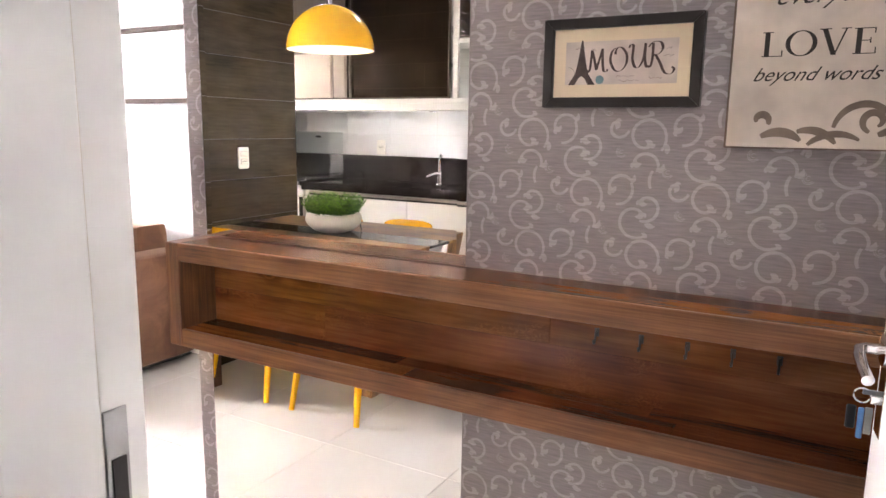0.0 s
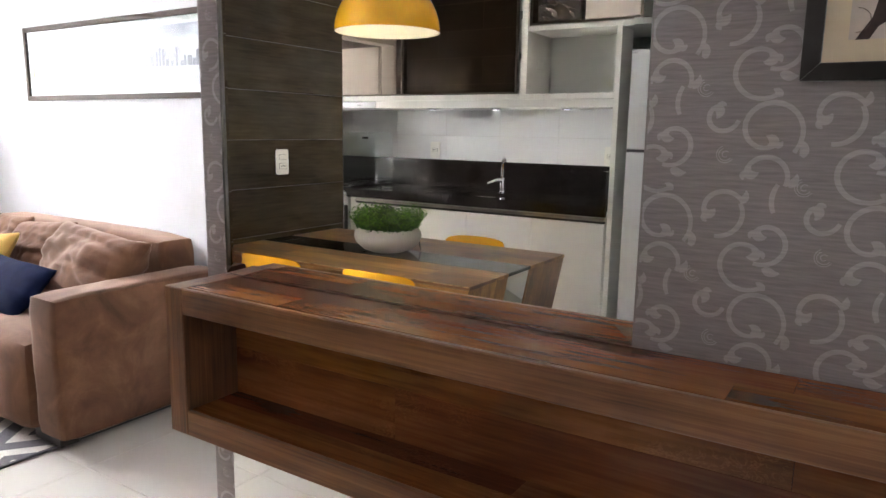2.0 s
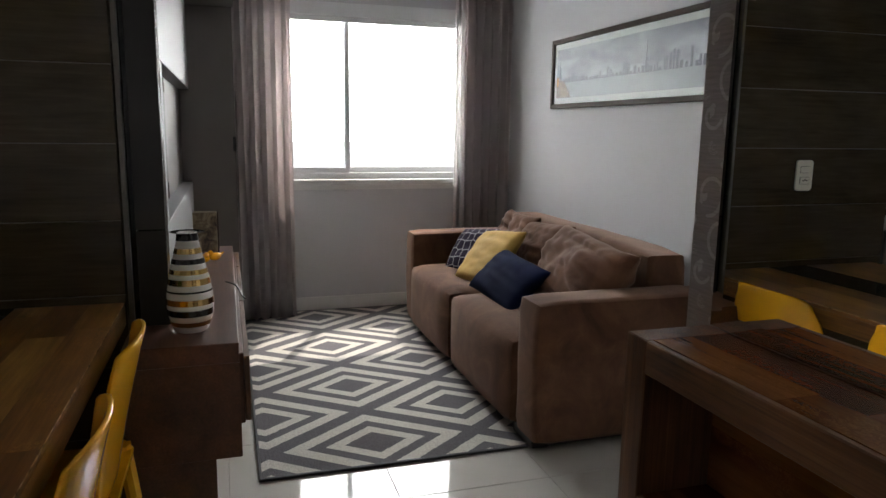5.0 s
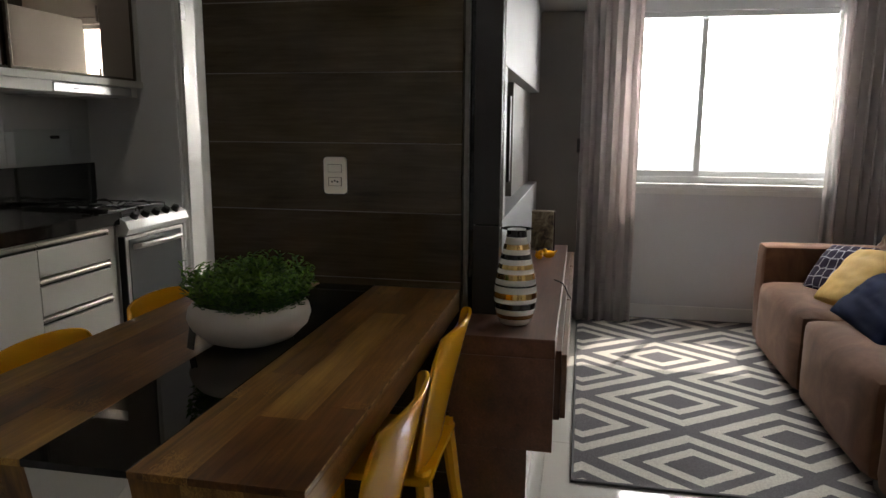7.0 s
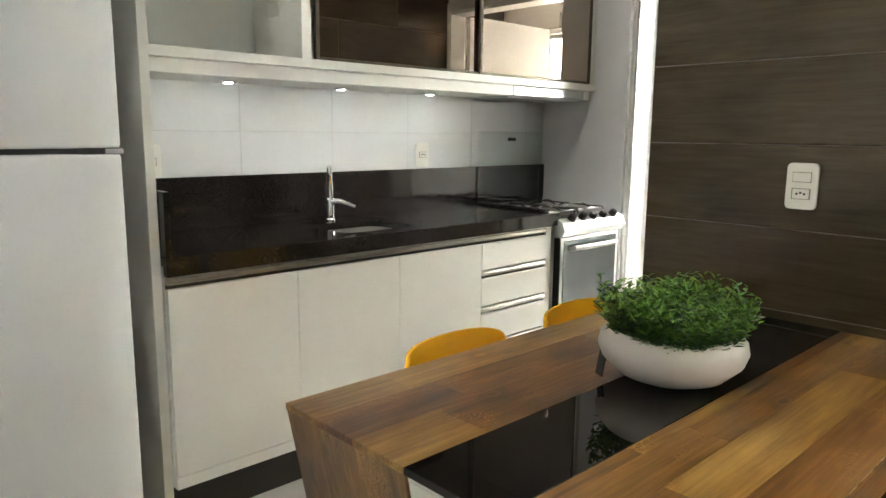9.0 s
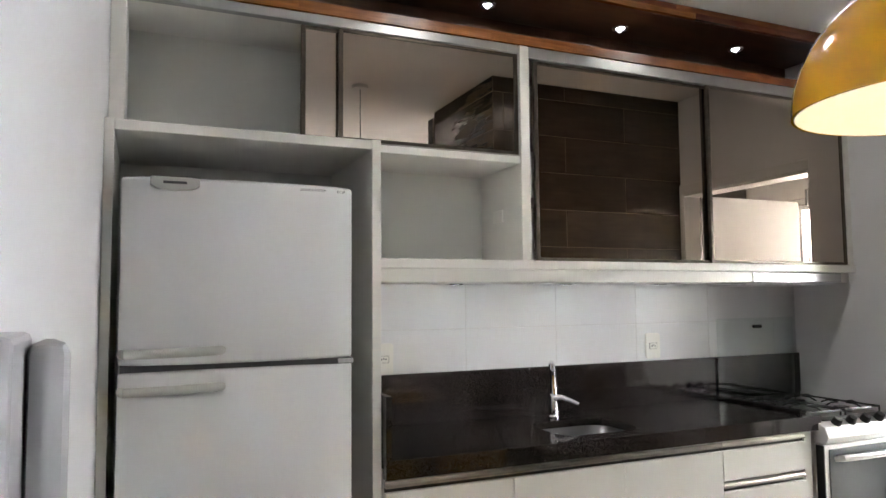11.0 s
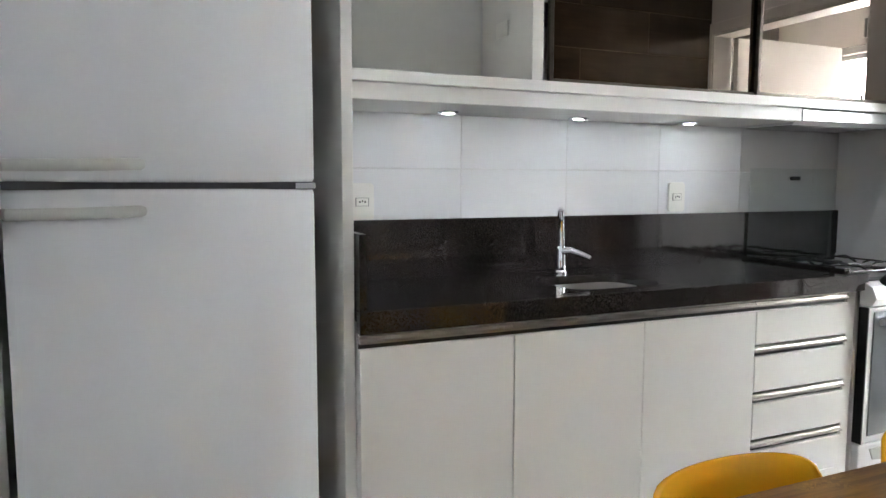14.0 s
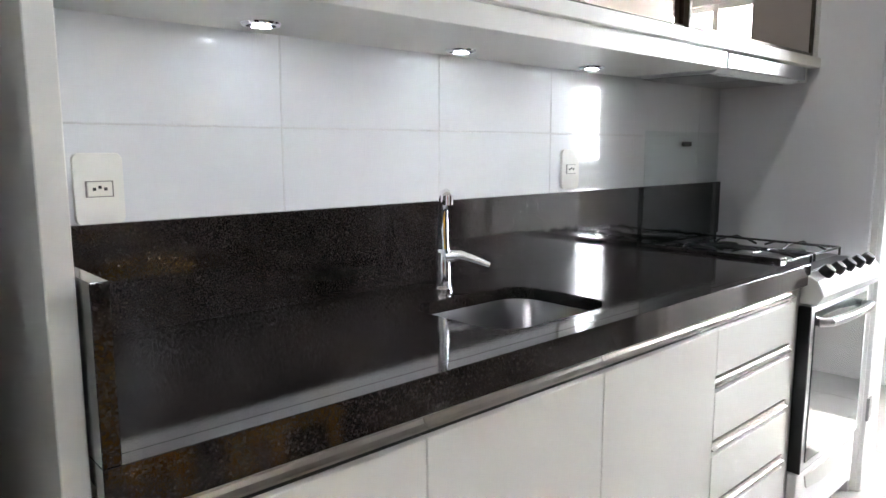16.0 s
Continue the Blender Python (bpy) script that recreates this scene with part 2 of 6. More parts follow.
TEAL_INK = paint("faded_teal_ink", (0.16, 0.27, 0.29), 0.8, 0.2, 30, 200, 0.0)
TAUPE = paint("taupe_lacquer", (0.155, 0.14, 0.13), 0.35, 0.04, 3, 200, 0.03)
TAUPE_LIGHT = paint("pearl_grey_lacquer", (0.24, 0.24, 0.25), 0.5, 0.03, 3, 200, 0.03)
NAVY = paint("navy_velvet", (0.006, 0.011, 0.040), 0.95, 0.3, 7, 250, 0.35, spec=0.1)
MUSTARD = paint("mustard_velvet", (0.56, 0.35, 0.085), 0.8, 0.16, 7, 250, 0.35)
SOIL = paint("potting_soil", (0.03, 0.022, 0.016), 0.95, 0.3, 40, 120, 0.5)
LEAF = paint("leaf_green", (0.11, 0.26, 0.018), 0.45, 0.45, 30, 90, 0.1)
LEAF_DARK = paint("leaf_deep_green", (0.035, 0.12, 0.02), 0.5, 0.4, 30, 90, 0.1)
GOLD = mirror("gold_glaze", (0.62, 0.42, 0.16), 0.12)
PORCELAIN = paint("white_porcelain", (0.78, 0.77, 0.74), 0.15, 0.02, 5, 100, 0.0, coat=0.5)
BLACK_GLAZE = paint("black_glaze", (0.008, 0.008, 0.01), 0.12, 0.1, 5, 100, 0.0, coat=0.5)
BLUE_PLASTIC = paint("blue_plastic", (0.07, 0.22, 0.5), 0.4, 0.05, 20, 100, 0.0)
GROUT = paint("grout", (0.68, 0.68, 0.67), 0.8, 0.05, 8, 200, 0.1)
GROUT_DARK = paint("brown_grout", (0.13, 0.108, 0.082), 0.8, 0.1, 8, 200, 0.1)
GROUT_FLOOR = paint("floor_grout", (0.48, 0.46, 0.425), 0.4, 0.05, 8, 200, 0.1)
TILE_WHITE = paint("white_glazed_tile", (0.78, 0.79, 0.80), 0.06, 0.010, 1.5, 12, 0.008, coat=0.4)
TILE_CREAM = paint("cream_glazed_tile", (0.82, 0.805, 0.775), 0.1, 0.012, 1.5, 30, 0.02, coat=0.3)
PORCELANATO = paint("polished_off_white_porcelain", (0.52, 0.50, 0.46), 0.06, 0.035, 2.5, 60, 0.015, spec=0.6, rough_var=0.02)
NET = paint("white_nylon_net", (0.6, 0.6, 0.6), 0.7, 0.02, 5, 100, 0.0)
LED = glow("led_panel_light", (1.0, 0.97, 0.92), 6.0)
LED_SPOT = glow("led_spot_light", (0.90, 0.95, 1.0), 26.0)
BULB = glow("bulb_light", (1.0, 0.88, 0.62), 5.0)

OAK = wood("rustic_oak_laminate", (0.095, 0.031, 0.012), (0.205, 0.073, 0.026), (0.33, 0.143, 0.054), 0, 0.27, 0.30)
OAK_UP = wood("rustic_oak_laminate_upright", (0.095, 0.031, 0.012), (0.205, 0.073, 0.026), (0.33, 0.143, 0.054), 2, 0.27, 0.30)
TABLE_OAK = wood("honey_oak_laminate", (0.088, 0.036, 0.011), (0.240, 0.117, 0.037), (0.385, 0.215, 0.073), 0, 0.28, 0.32, spread=0.115, crazing=0.6)
OAK_Z = wood("honey_oak_laminate_upright", (0.088, 0.036, 0.011), (0.240, 0.117, 0.037), (0.385, 0.215, 0.073), 2, 0.28, 0.32, spread=0.115, crazing=0.6)
OAK_EDGE = wood("brushed_oak_edge", (0.046, 0.016, 0.007), (0.195, 0.080, 0.033), (0.36, 0.172, 0.078), 0, 0.45, 0.05, 62.0, False, 0.8)
OAK_EDGE_Z = wood("brushed_oak_edge_upright", (0.046, 0.016, 0.007), (0.195, 0.080, 0.033), (0.36, 0.172, 0.078), 2, 0.45, 0.05, 62.0, False, 0.8)
DARK_TILE = wood("dark_wood_look_tile", (0.036, 0.025, 0.013), (0.064, 0.046, 0.025), (0.094, 0.070, 0.040), 1, 0.24, 0.10, 20.0, False)
DARK_TILE_X = wood("dark_wood_look_tile_side", (0.040, 0.029, 0.019), (0.055, 0.040, 0.027), (0.074, 0.055, 0.038), 0, 0.24, 0.10, 14.0, False)
DARK_BOARD = wood("dark_walnut_board", (0.046, 0.019, 0.010), (0.105, 0.044, 0.022), (0.17, 0.078, 0.040), 0, 0.35, 0.2, 30.0, False)


def granite_material():
    m, n, l, b = shader("dark_brown_granite", 0.06, 0.0, 0.55)
    v = coords(n, l, scatter=False)
    a = tex_noise(n, l, v, 260, 4, 0.75)
    c = ramp(n, l, a, [(0.38, (0.010, 0.009, 0.009)), (0.56, (0.022, 0.018, 0.017)), (0.67, (0.055, 0.044, 0.040)), (0.77, (0.17, 0.145, 0.13))])
    rust = tex_noise(n, l, v, 6, 4, 0.6)
    r = ramp(n, l, rust, [(0.58, (1, 1, 1)), (0.75, (1.0, 0.72, 0.5))])
    mx = n.new("ShaderNodeMixRGB")
    mx.blend_type, mx.inputs[0].default_value = "MULTIPLY", 1.0
    l.new(c, mx.inputs[1])
    l.new(r, mx.inputs[2])
    l.new(mx.outputs[0], b.inputs["Base Color"])
    bump(n, l, b, a, 0.03, 0.0005)
    return m


GRANITE = granite_material()


def suede_material():
    m, n, l, b = shader("brown_suede", 0.9, 0.0, 0.2)
    v = coords(n, l, scatter=False)
    a = tex_noise(n, l, v, 4.5, 6, 0.62, 0.8)
    c = ramp(n, l, a, [(0.3, (0.064, 0.029, 0.017)), (0.52, (0.112, 0.051, 0.028)), (0.72, (0.175, 0.088, 0.050))])
    l.new(c, b.inputs["Base Color"])
    b.inputs["Sheen Weight"].default_value = 0.45
    b.inputs["Sheen Roughness"].default_value = 0.45
    b.inputs["Sheen Tint"].default_value = (0.68, 0.52, 0.45, 1)
    f = tex_noise(n, l, v, 220, 2)
    bump(n, l, b, f, 0.25, 0.001)
    return m


SUEDE = suede_material()


def wallpaper_material(name, color):
    m, n, l, b = shader(name, 0.6)
    v = coords(n, l, (22, 22, 260), scatter=False)
    a = tex_noise(n, l, v, 1.0, 4, 0.6)
    c = ramp(n, l, a, [(0.3, tuple(k * 0.80 for k in color)), (0.7, tuple(k * 1.14 for k in color))])
    l.new(c, b.inputs["Base Color"])
    bump(n, l, b, a, 0.25, 0.001)
    return m


WALLPAPER = wallpaper_material("taupe_textured_wallpaper", (0.315, 0.278, 0.276))
SCROLL = wallpaper_material("silver_scroll_print", (0.46, 0.425, 0.428))


def maths(n, l, op, a, b=None):
    k = n.new("ShaderNodeMath")
    k.operation = op
    for i, v in enumerate((a, b)):
        if v is None:
            continue
        if isinstance(v, (int, float)):
            k.inputs[i].default_value = v
        else:
            l.new(v, k.inputs[i])
    return k.outputs[0]


def rug_material():
    """Cream and grey nested diamonds in a staggered lattice, with pile."""
    m, n, l, b = shader("grey_cream_diamond_pile", 0.95, 0.0, 0.1)
    v = coords(n, l, scatter=False)
    wob = tex_noise(n, l, v, 60, 2)
    sep = n.new("ShaderNodeSeparateXYZ")
    l.new(v, sep.inputs[0])
    w = maths(n, l, "MULTIPLY", maths(n, l, "SUBTRACT", wob, 0.5), 0.014)
    u = maths(n, l, "ADD", maths(n, l, "DIVIDE", sep.outputs[0], 0.69), w)
    t = maths(n, l, "ADD", maths(n, l, "DIVIDE", maths(n, l, "ADD", sep.outputs[1], 0.065), 0.90), w)

    def cell(du):
        a = maths(n, l, "ABSOLUTE", maths(n, l, "SUBTRACT", maths(n, l, "FRACT", maths(n, l, "ADD", u, 100.5 + du)), 0.5))
        c = maths(n, l, "ABSOLUTE", maths(n, l, "SUBTRACT", maths(n, l, "FRACT", maths(n, l, "ADD", t, 100.5 + du)), 0.5))
        return maths(n, l, "ADD", a, c)

    f = maths(n, l, "MINIMUM", cell(0.0), cell(0.5))
    grey, cream = (0.140, 0.135, 0.145), (0.58, 0.55, 0.495)
    r = n.new("ShaderNodeValToRGB")
    r.color_ramp.interpolation = "CONSTANT"
    e = r.color_ramp.elements
    stops = [(0.0, grey), (0.145, cream), (0.235, grey), (0.325, cream), (0.43, grey)]
    while len(e) < len(stops):
        e.new(0.9)
    for k, (p, c) in enumerate(stops):
        e[k].position, e[k].color = p, (*c, 1)
    l.new(f, r.inputs[0])
    soft = tex_noise(n, l, v, 130, 3)
    sh = ramp(n, l, soft, [(0.25, (0.62, 0.62, 0.62)), (0.7, (1, 1, 1))])
    mx = n.new("ShaderNodeMixRGB")
    mx.blend_type, mx.inputs[0].default_value = "MULTIPLY", 0.8
    l.new(r.outputs[0], mx.inputs[1])
    l.new(sh, mx.inputs[2])
    l.new(mx.outputs[0], b.inputs["Base Color"])
    bump(n, l, b, soft, 0.8, 0.006)
    return m


RUG = rug_material()


def trellis_material():
    m, n, l, b = shader("navy_trellis_cloth", 0.85, 0.0, 0.2)
    v = coords(n, l, scatter=False)
    vo = n.new("ShaderNodeTexVoronoi")
    vo.feature = "DISTANCE_TO_EDGE"
    vo.inputs["Scale"].default_value = 17
    vo.inputs["Randomness"].default_value = 0.35
    l.new(v, vo.inputs["Vector"])
    c = ramp(n, l, vo.outputs["Distance"], [(0.03, (0.42, 0.40, 0.45)), (0.06, (0.030, 0.022, 0.045))])
    l.new(c, b.inputs["Base Color"])
    return m


TRELLIS = trellis_material()


def map_print_material():
    m, n, l, b = shader("old_print_box", 0.5)
    v = coords(n, l, scatter=False)
    a = tex_noise(n, l, v, 16, 5, 0.6, 1.0)
    c = ramp(n, l, a, [(0.38, (0.05, 0.032, 0.022)), (0.5, (0.20, 0.15, 0.09)), (0.62, (0.36, 0.30, 0.20))])
    l.new(c, b.inputs["Base Color"])
    return m


MAP_PRINT = map_print_material()


def cloud_print_material():
    m, n, l, b = shader("stormy_sky_print", 0.7, 0.0, 0.1)
    v = coords(n, l, (1.6, 1, 5), scatter=False)
    a = tex_noise(n, l, v, 1.6, 5, 0.55, 0.5)
    c = ramp(n, l, a, [(0.3, (0.20, 0.20, 0.25)), (0.5, (0.36, 0.36, 0.42)), (0.7, (0.58, 0.58, 0.64))])
    l.new(c, b.inputs["Base Color"])
    return m


CLOUD_PRINT = cloud_print_material()
CITY_PRINT = paint("hazy_city_print", (0.22, 0.22, 0.26), 0.7, 0.15, 20, 50, 0.0, spec=0.1)
WATER_PRINT = paint("grey_water_print", (0.44, 0.45, 0.50), 0.7, 0.08, 10, 50, 0.0, spec=0.1)
STREET_PRINT = paint("warm_street_print", (0.22, 0.15, 0.12), 0.7, 0.4, 40, 50, 0.0, spec=0.1)
ORANGE_PRINT = paint("lamp_lit_print", (0.62, 0.30, 0.07), 0.7, 0.2, 30, 50, 0.0, spec=0.1)
# glowing backdrop that stands in for the bright haze
HAZE = glow("glowing_haze_sheet", (0.97, 0.985, 1.0), 2.5)
TV_END = paint("dark_bronze_gloss", (0.045, 0.042, 0.042), 0.2, 0.05, 3, 200, 0.0, spec=0.25)
ROOFS = paint("roofs_with_haze_glow", (0.50, 0.48, 0.47), 0.9, 0.25, 0.05, 1, 0.0)
TREES_FAR = paint("woods_with_haze_glow", (0.45, 0.47, 0.45), 0.9, 0.3, 0.02, 1, 0.0)
# distance haze painted on: roofs and woods give off a whitish glow
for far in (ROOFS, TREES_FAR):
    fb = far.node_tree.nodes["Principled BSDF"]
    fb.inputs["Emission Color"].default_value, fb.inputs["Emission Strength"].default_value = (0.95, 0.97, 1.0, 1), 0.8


# ---- mesh helpers ----
def box_into(bm, x0, y0, z0, x1, y1, z1):
    vs = [bm.verts.new(p) for p in ((x0, y0, z0), (x1, y0, z0), (x1, y1, z0), (x0, y1, z0), (x0, y0, z1), (x1, y0, z1), (x1, y1, z1), (x0, y1, z1))]
    for f in ((3, 2, 1, 0), (4, 5, 6, 7), (0, 1, 5, 4), (1, 2, 6, 5), (2, 3, 7, 6), (3, 0, 4, 7)):
        bm.faces.new([vs[k] for k in f])
    return bm


def box(x0, y0, z0, x1, y1, z1, bevel=0.0, seg=2):
    bm = box_into(bmesh.new(), min(x0, x1), min(y0, y1), min(z0, z1), max(x0, x1), max(y0, y1), max(z0, z1))
    if bevel:
        bmesh.ops.bevel(bm, geom=bm.edges[:], offset=bevel, segments=seg, profile=0.5, affect="EDGES")
    return bm


def lathe(profile, seg=32, center=(0, 0, 0)):
    """A body turned round the z axis from (radius, height) pairs."""
    bm = bmesh.new()
    rings = []
    for r, z in profile:
        if r < 1e-5:
            rings.append([bm.verts.new((center[0], center[1], center[2] + z))])
        else:
            rings.append([bm.verts.new((center[0] + r * math.cos(2 * math.pi * k / seg), center[1] + r * math.sin(2 * math.pi * k / seg), center[2] + z)) for k in range(seg)])
    for a, b in zip(rings, rings[1:]):
        for k in range(seg):
            p, q = (k, (k + 1) % seg)
            if len(a) == 1 and len(b) > 1:
                bm.faces.new((a[0], b[q], b[p]))
            elif len(b) == 1 and len(a) > 1:
                bm.faces.new((a[p], a[q], b[0]))
            elif len(a) > 1:
                bm.faces.new((a[p], a[q], b[q], b[p]))
    bmesh.ops.recalc_face_normals(bm, faces=bm.faces[:])
    return bm


def tube(points, radius, seg=8, closed=False, radii=None):
    """A round bar along a line of points."""
    bm = bmesh.new()
    pts = [Vector(p) for p in points]
    rings = []
    up = Vector((0, 0, 1))
    n = len(pts)
    for k, p in enumerate(pts):
        a = pts[(k - 1) % n] if closed or k else p
        b = pts[(k + 1) % n] if closed or k < n - 1 else p
        d = (b - a).normalized()
        side = d.cross(up)
        if side.length < 0.05:
            side = d.cross(Vector((1, 0, 0)))
        side.normalize()
        top = side.cross(d)
        r = radii[k] if radii else radius
        rings.append([bm.verts.new(p + r * (math.cos(2 * math.pi * j / seg) * side + math.sin(2 * math.pi * j / seg) * top)) for j in range(seg)])
    for k in range(n if closed else n - 1):
        a, b = rings[k], rings[(k + 1) % n]
        for j in range(seg):
            bm.faces.new((a[j], a[(j + 1) % seg], b[(j + 1) % seg], b[j]))
    if not closed:
        bm.faces.new(rings[0][::-1])
        bm.faces.new(rings[-1])
    bmesh.ops.recalc_face_normals(bm, faces=bm.faces[:])
    return bm


def prism(outline, axis, lo, hi, bevel=0.0):
    """An outline (pairs) drawn out along an axis from lo to hi."""
    bm = bmesh.new()

    def at(p, h):
        return {0: (h, p[0], p[1]), 1: (p[0], h, p[1]), 2: (p[0], p[1], h)}[axis]

    a = [bm.verts.new(at(p, lo)) for p in outline]
    b = [bm.verts.new(at(p, hi)) for p in outline]
    bm.faces.new(a[::-1])
    bm.faces.new(b)
    for k in range(len(a)):
        j = (k + 1) % len(a)
        bm.faces.new((a[k], a[j], b[j], b[k]))
    bmesh.ops.recalc_face_normals(bm, faces=bm.faces[:])
    if bevel:
        bmesh.ops.bevel(bm, geom=bm.edges[:], offset=bevel, segments=2, profile=0.5, affect="EDGES")
    return bm


def mesh_of(name, bm, material, smooth=False):
    me = bpy.data.meshes.new(name)
    bm.to_mesh(me)
    bm.free()
    me.materials.append(material)
    if smooth:
        for p in me.polygons:
            p.use_smooth = True
        me.set_sharp_from_angle(angle=radians(38))
    return me


def part(name, bm, material, parent, label="", smooth=False):
    ob = new(name, mesh_of(name, bm, material, smooth))
    if parent:
        ob.parent = parent
    if label:
        tagged(ob, label)
    return ob


def thing(name, label, category, at=(0, 0, 0), group="", kind=""):
    ob = new(name)
    ob.empty_display_size = 0.05
    ob.location = at
    return tagged(ob, label, category, group, kind)


def solid(name, bm, material, label, category, kind="", smooth=False):
    return tagged(part(name, bm, material, None, smooth=smooth), label, category, "", kind)


def letters(name, text, size, material, parent, m, depth=0.001, shear=0.0, label="", spread=1.0, thin=0.0):
    """Text with the built-in font, made into a mesh, in the plane of m (x along the line, y up)."""
    cu = bpy.data.curves.new(name, "FONT")
    cu.body, cu.size, cu.extrude, cu.shear, cu.space_character, cu.offset = text, size, depth, shear, spread, -thin
    tmp = new(name, cu)
    me = bpy.data.meshes.new_from_object(tmp.evaluated_get(bpy.context.evaluated_depsgraph_get()))
    bpy.data.objects.remove(tmp)
    bpy.data.curves.remove(cu)
    me.materials.clear()
    me.materials.append(material)
    ob = new(name, me)
    ob.parent = parent
    ob.matrix_basis = m
    if label:
        tagged(ob, label)
    return ob


def upright(x, y, z, turn=0):
    """A plane that stands up: its x along the wall, its y up. turn 0 faces -y, 180 faces +y, 90 faces +x."""
    return pose(x, y, z, 90, 0, turn)

# ---- the large structure ----
CEIL = 2.73
X_WIN, X_END, Y_KIT, Y_MIR, Y_SOFA = -5.125, 0.95, -0.785, 2.675, 4.0
X_DARK, Y_BLK0, Y_BLK1 = -2.31, 0.745, 1.635


def wall(name, boxes, material, label):
    bm = bmesh.new()
    for b in boxes:
        box_into(bm, *b)
    return solid(name, bm, material, label, "wall", "structure")


floor = solid("floor", box(X_WIN - 0.12, -0.9, -0.12, 1.75, 4.12, -0.004), GROUT_FLOOR, "glossy off-white porcelain tile floor with thin joints", "floor", "structure")
wall("wall_window", [(X_WIN - 0.14, Y_BLK1, 0, X_WIN, 2.265, CEIL), (X_WIN - 0.14, 3.735, 0, X_WIN, Y_SOFA + 0.12, CEIL), (X_WIN - 0.14, 2.265, 0, X_WIN, 3.735, 0.97), (X_WIN - 0.14, 2.265, 2.2, X_WIN, 3.735, CEIL)], GREY_PAINT, "light grey painted wall with a wide window")
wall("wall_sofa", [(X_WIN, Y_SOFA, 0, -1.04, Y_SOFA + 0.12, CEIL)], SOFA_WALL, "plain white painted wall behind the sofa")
wall("wall_sofa_return", [(-1.038, Y_MIR + 0.12, 0, -0.92, Y_SOFA + 0.12, CEIL)], WHITE_PAINT, "white painted return wall beside the sofa")
wall_mirror = wall("wall_mirror", [(-1.04, Y_MIR, 0, X_END + 0.12, Y_MIR + 0.12, CEIL)], WALLPAPER, "taupe wallpapered wall with silver scrollwork")
wall("wall_entry_end", [(X_END, 1.62, 0, X_END + 0.12, Y_MIR, CEIL)], WHITE_PAINT, "white painted wall at the end of the entry")
wall("wall_entry", [(-0.34, 1.5, 0, 0.05, 1.62, CEIL), (0.925, 1.5, 0, 1.75, 1.62, CEIL), (0.05, 1.5, 2.13, 0.925, 1.62, CEIL)], WHITE_PAINT, "white painted wall around the entrance door")
# shade on this white wall is put into its greyer paint
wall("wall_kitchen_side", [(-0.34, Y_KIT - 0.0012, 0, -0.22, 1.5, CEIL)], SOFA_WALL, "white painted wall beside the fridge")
wall_kitchen = wall("wall_kitchen", [(X_WIN - 0.12, Y_KIT - 0.132, 0, -0.22, Y_KIT - 0.0012, CEIL)], GROUT, "white glazed tile wall behind the kitchen counter")
wall("wall_stove", [(-3.85, Y_KIT - 0.012, 0, -3.69, -0.22, CEIL), (-3.85, -0.22, 2.12, -3.73, Y_BLK0, CEIL)], WHITE_PAINT, "white painted wall end beside the stove")
wall_dark = wall("wall_dark", [(-3.85, Y_BLK0 + 0.0012, 0, X_DARK - 0.0012, Y_BLK1 - 0.005, CEIL)], GROUT_DARK, "wall clad in dark wood-look tiles")
wall("wall_tv", [(X_WIN, Y_BLK1 - 0.1, 0, -3.85, Y_BLK1, CEIL)], TAUPE, "taupe painted wall behind the television unit")
wall("wall_laundry", [(X_WIN - 0.14, Y_KIT - 0.012, 0, X_WIN, 0.25, CEIL), (X_WIN - 0.14, 1.13, 0, X_WIN, Y_BLK1, CEIL), (X_WIN - 0.14, 0.25, 0, X_WIN, 1.13, 1.1), (X_WIN - 0.14, 0.25, 2.17, X_WIN, 1.13, CEIL)], TILE_CREAM, "cream tiled laundry wall with a window")
wall("wall_hall", [(-0.22, -0.2, 0, 1.75, -0.08, 2.6), (1.75, -0.2, 0, 1.87, 1.62, 2.6)], WHITE_PAINT, "white painted walls of the hall outside")
solid("ceiling_hall", box(-0.22, -0.2, 2.42, 1.75, 1.5, 2.5), CEIL_PAINT, "white painted hall ceiling", "ceiling", "structure")
solid("ceiling", box(X_WIN - 0.12, Y_KIT - 0.12, CEIL, X_END + 0.9, Y_SOFA + 0.12, CEIL + 0.12), CEIL_PAINT, "smooth white plaster ceiling", "ceiling", "structure")
for nm, b in (("baseboard", (X_WIN, 1.99, 0, X_WIN + 0.015, Y_SOFA, 0.105)), ("baseboard", (X_WIN + 0.015, Y_SOFA - 0.015, 0, -1.04, Y_SOFA, 0.105))):
    solid(nm, box(*b, 0.004), TRIM_WHITE, "white painted baseboard along the wall", "baseboard", "structure")

# entrance door frame and leaf
frame_1 = thing("door_frame", "white painted entrance door frame with a strike plate", "door frame", (0.063, 1.56, 0), kind="structure")
for nm, b in (("jamb", (0.02, -0.065, 0, -0.012, 0.085, 2.11)), ("jamb", (0.86, -0.065, 0, 0.828, 0.085, 2.11)), ("head", (-0.012, -0.065, 2.08, 0.828, 0.085, 2.11))):
    part(nm, box(*b, 0.004), TRIM_WHITE, frame_1)
part("stop", box(0.02, -0.065, 0, 0.034, 0.028, 2.08, 0.003), TRIM_WHITE, frame_1)
part("seal", box(0.0201, 0.0282, 0, 0.0285, 0.0312, 2.08, 0.001, 1), SEAL, frame_1, "yellowed rubber seal")
for nm, b in (("casing", (-0.075, 0.06, 0, -0.012, 0.078, 2.15)), ("casing", (-0.075, -0.078, 0, -0.012, -0.06, 2.15))):
    part(nm, box(*b, 0.003), TRIM_WHITE, frame_1)
strike = part("strike_plate", box(0.02, 0.036, 0.86, 0.0225, 0.062, 1.09, 0.001, 1), STEEL, frame_1, "steel strike plate with two keeper holes")
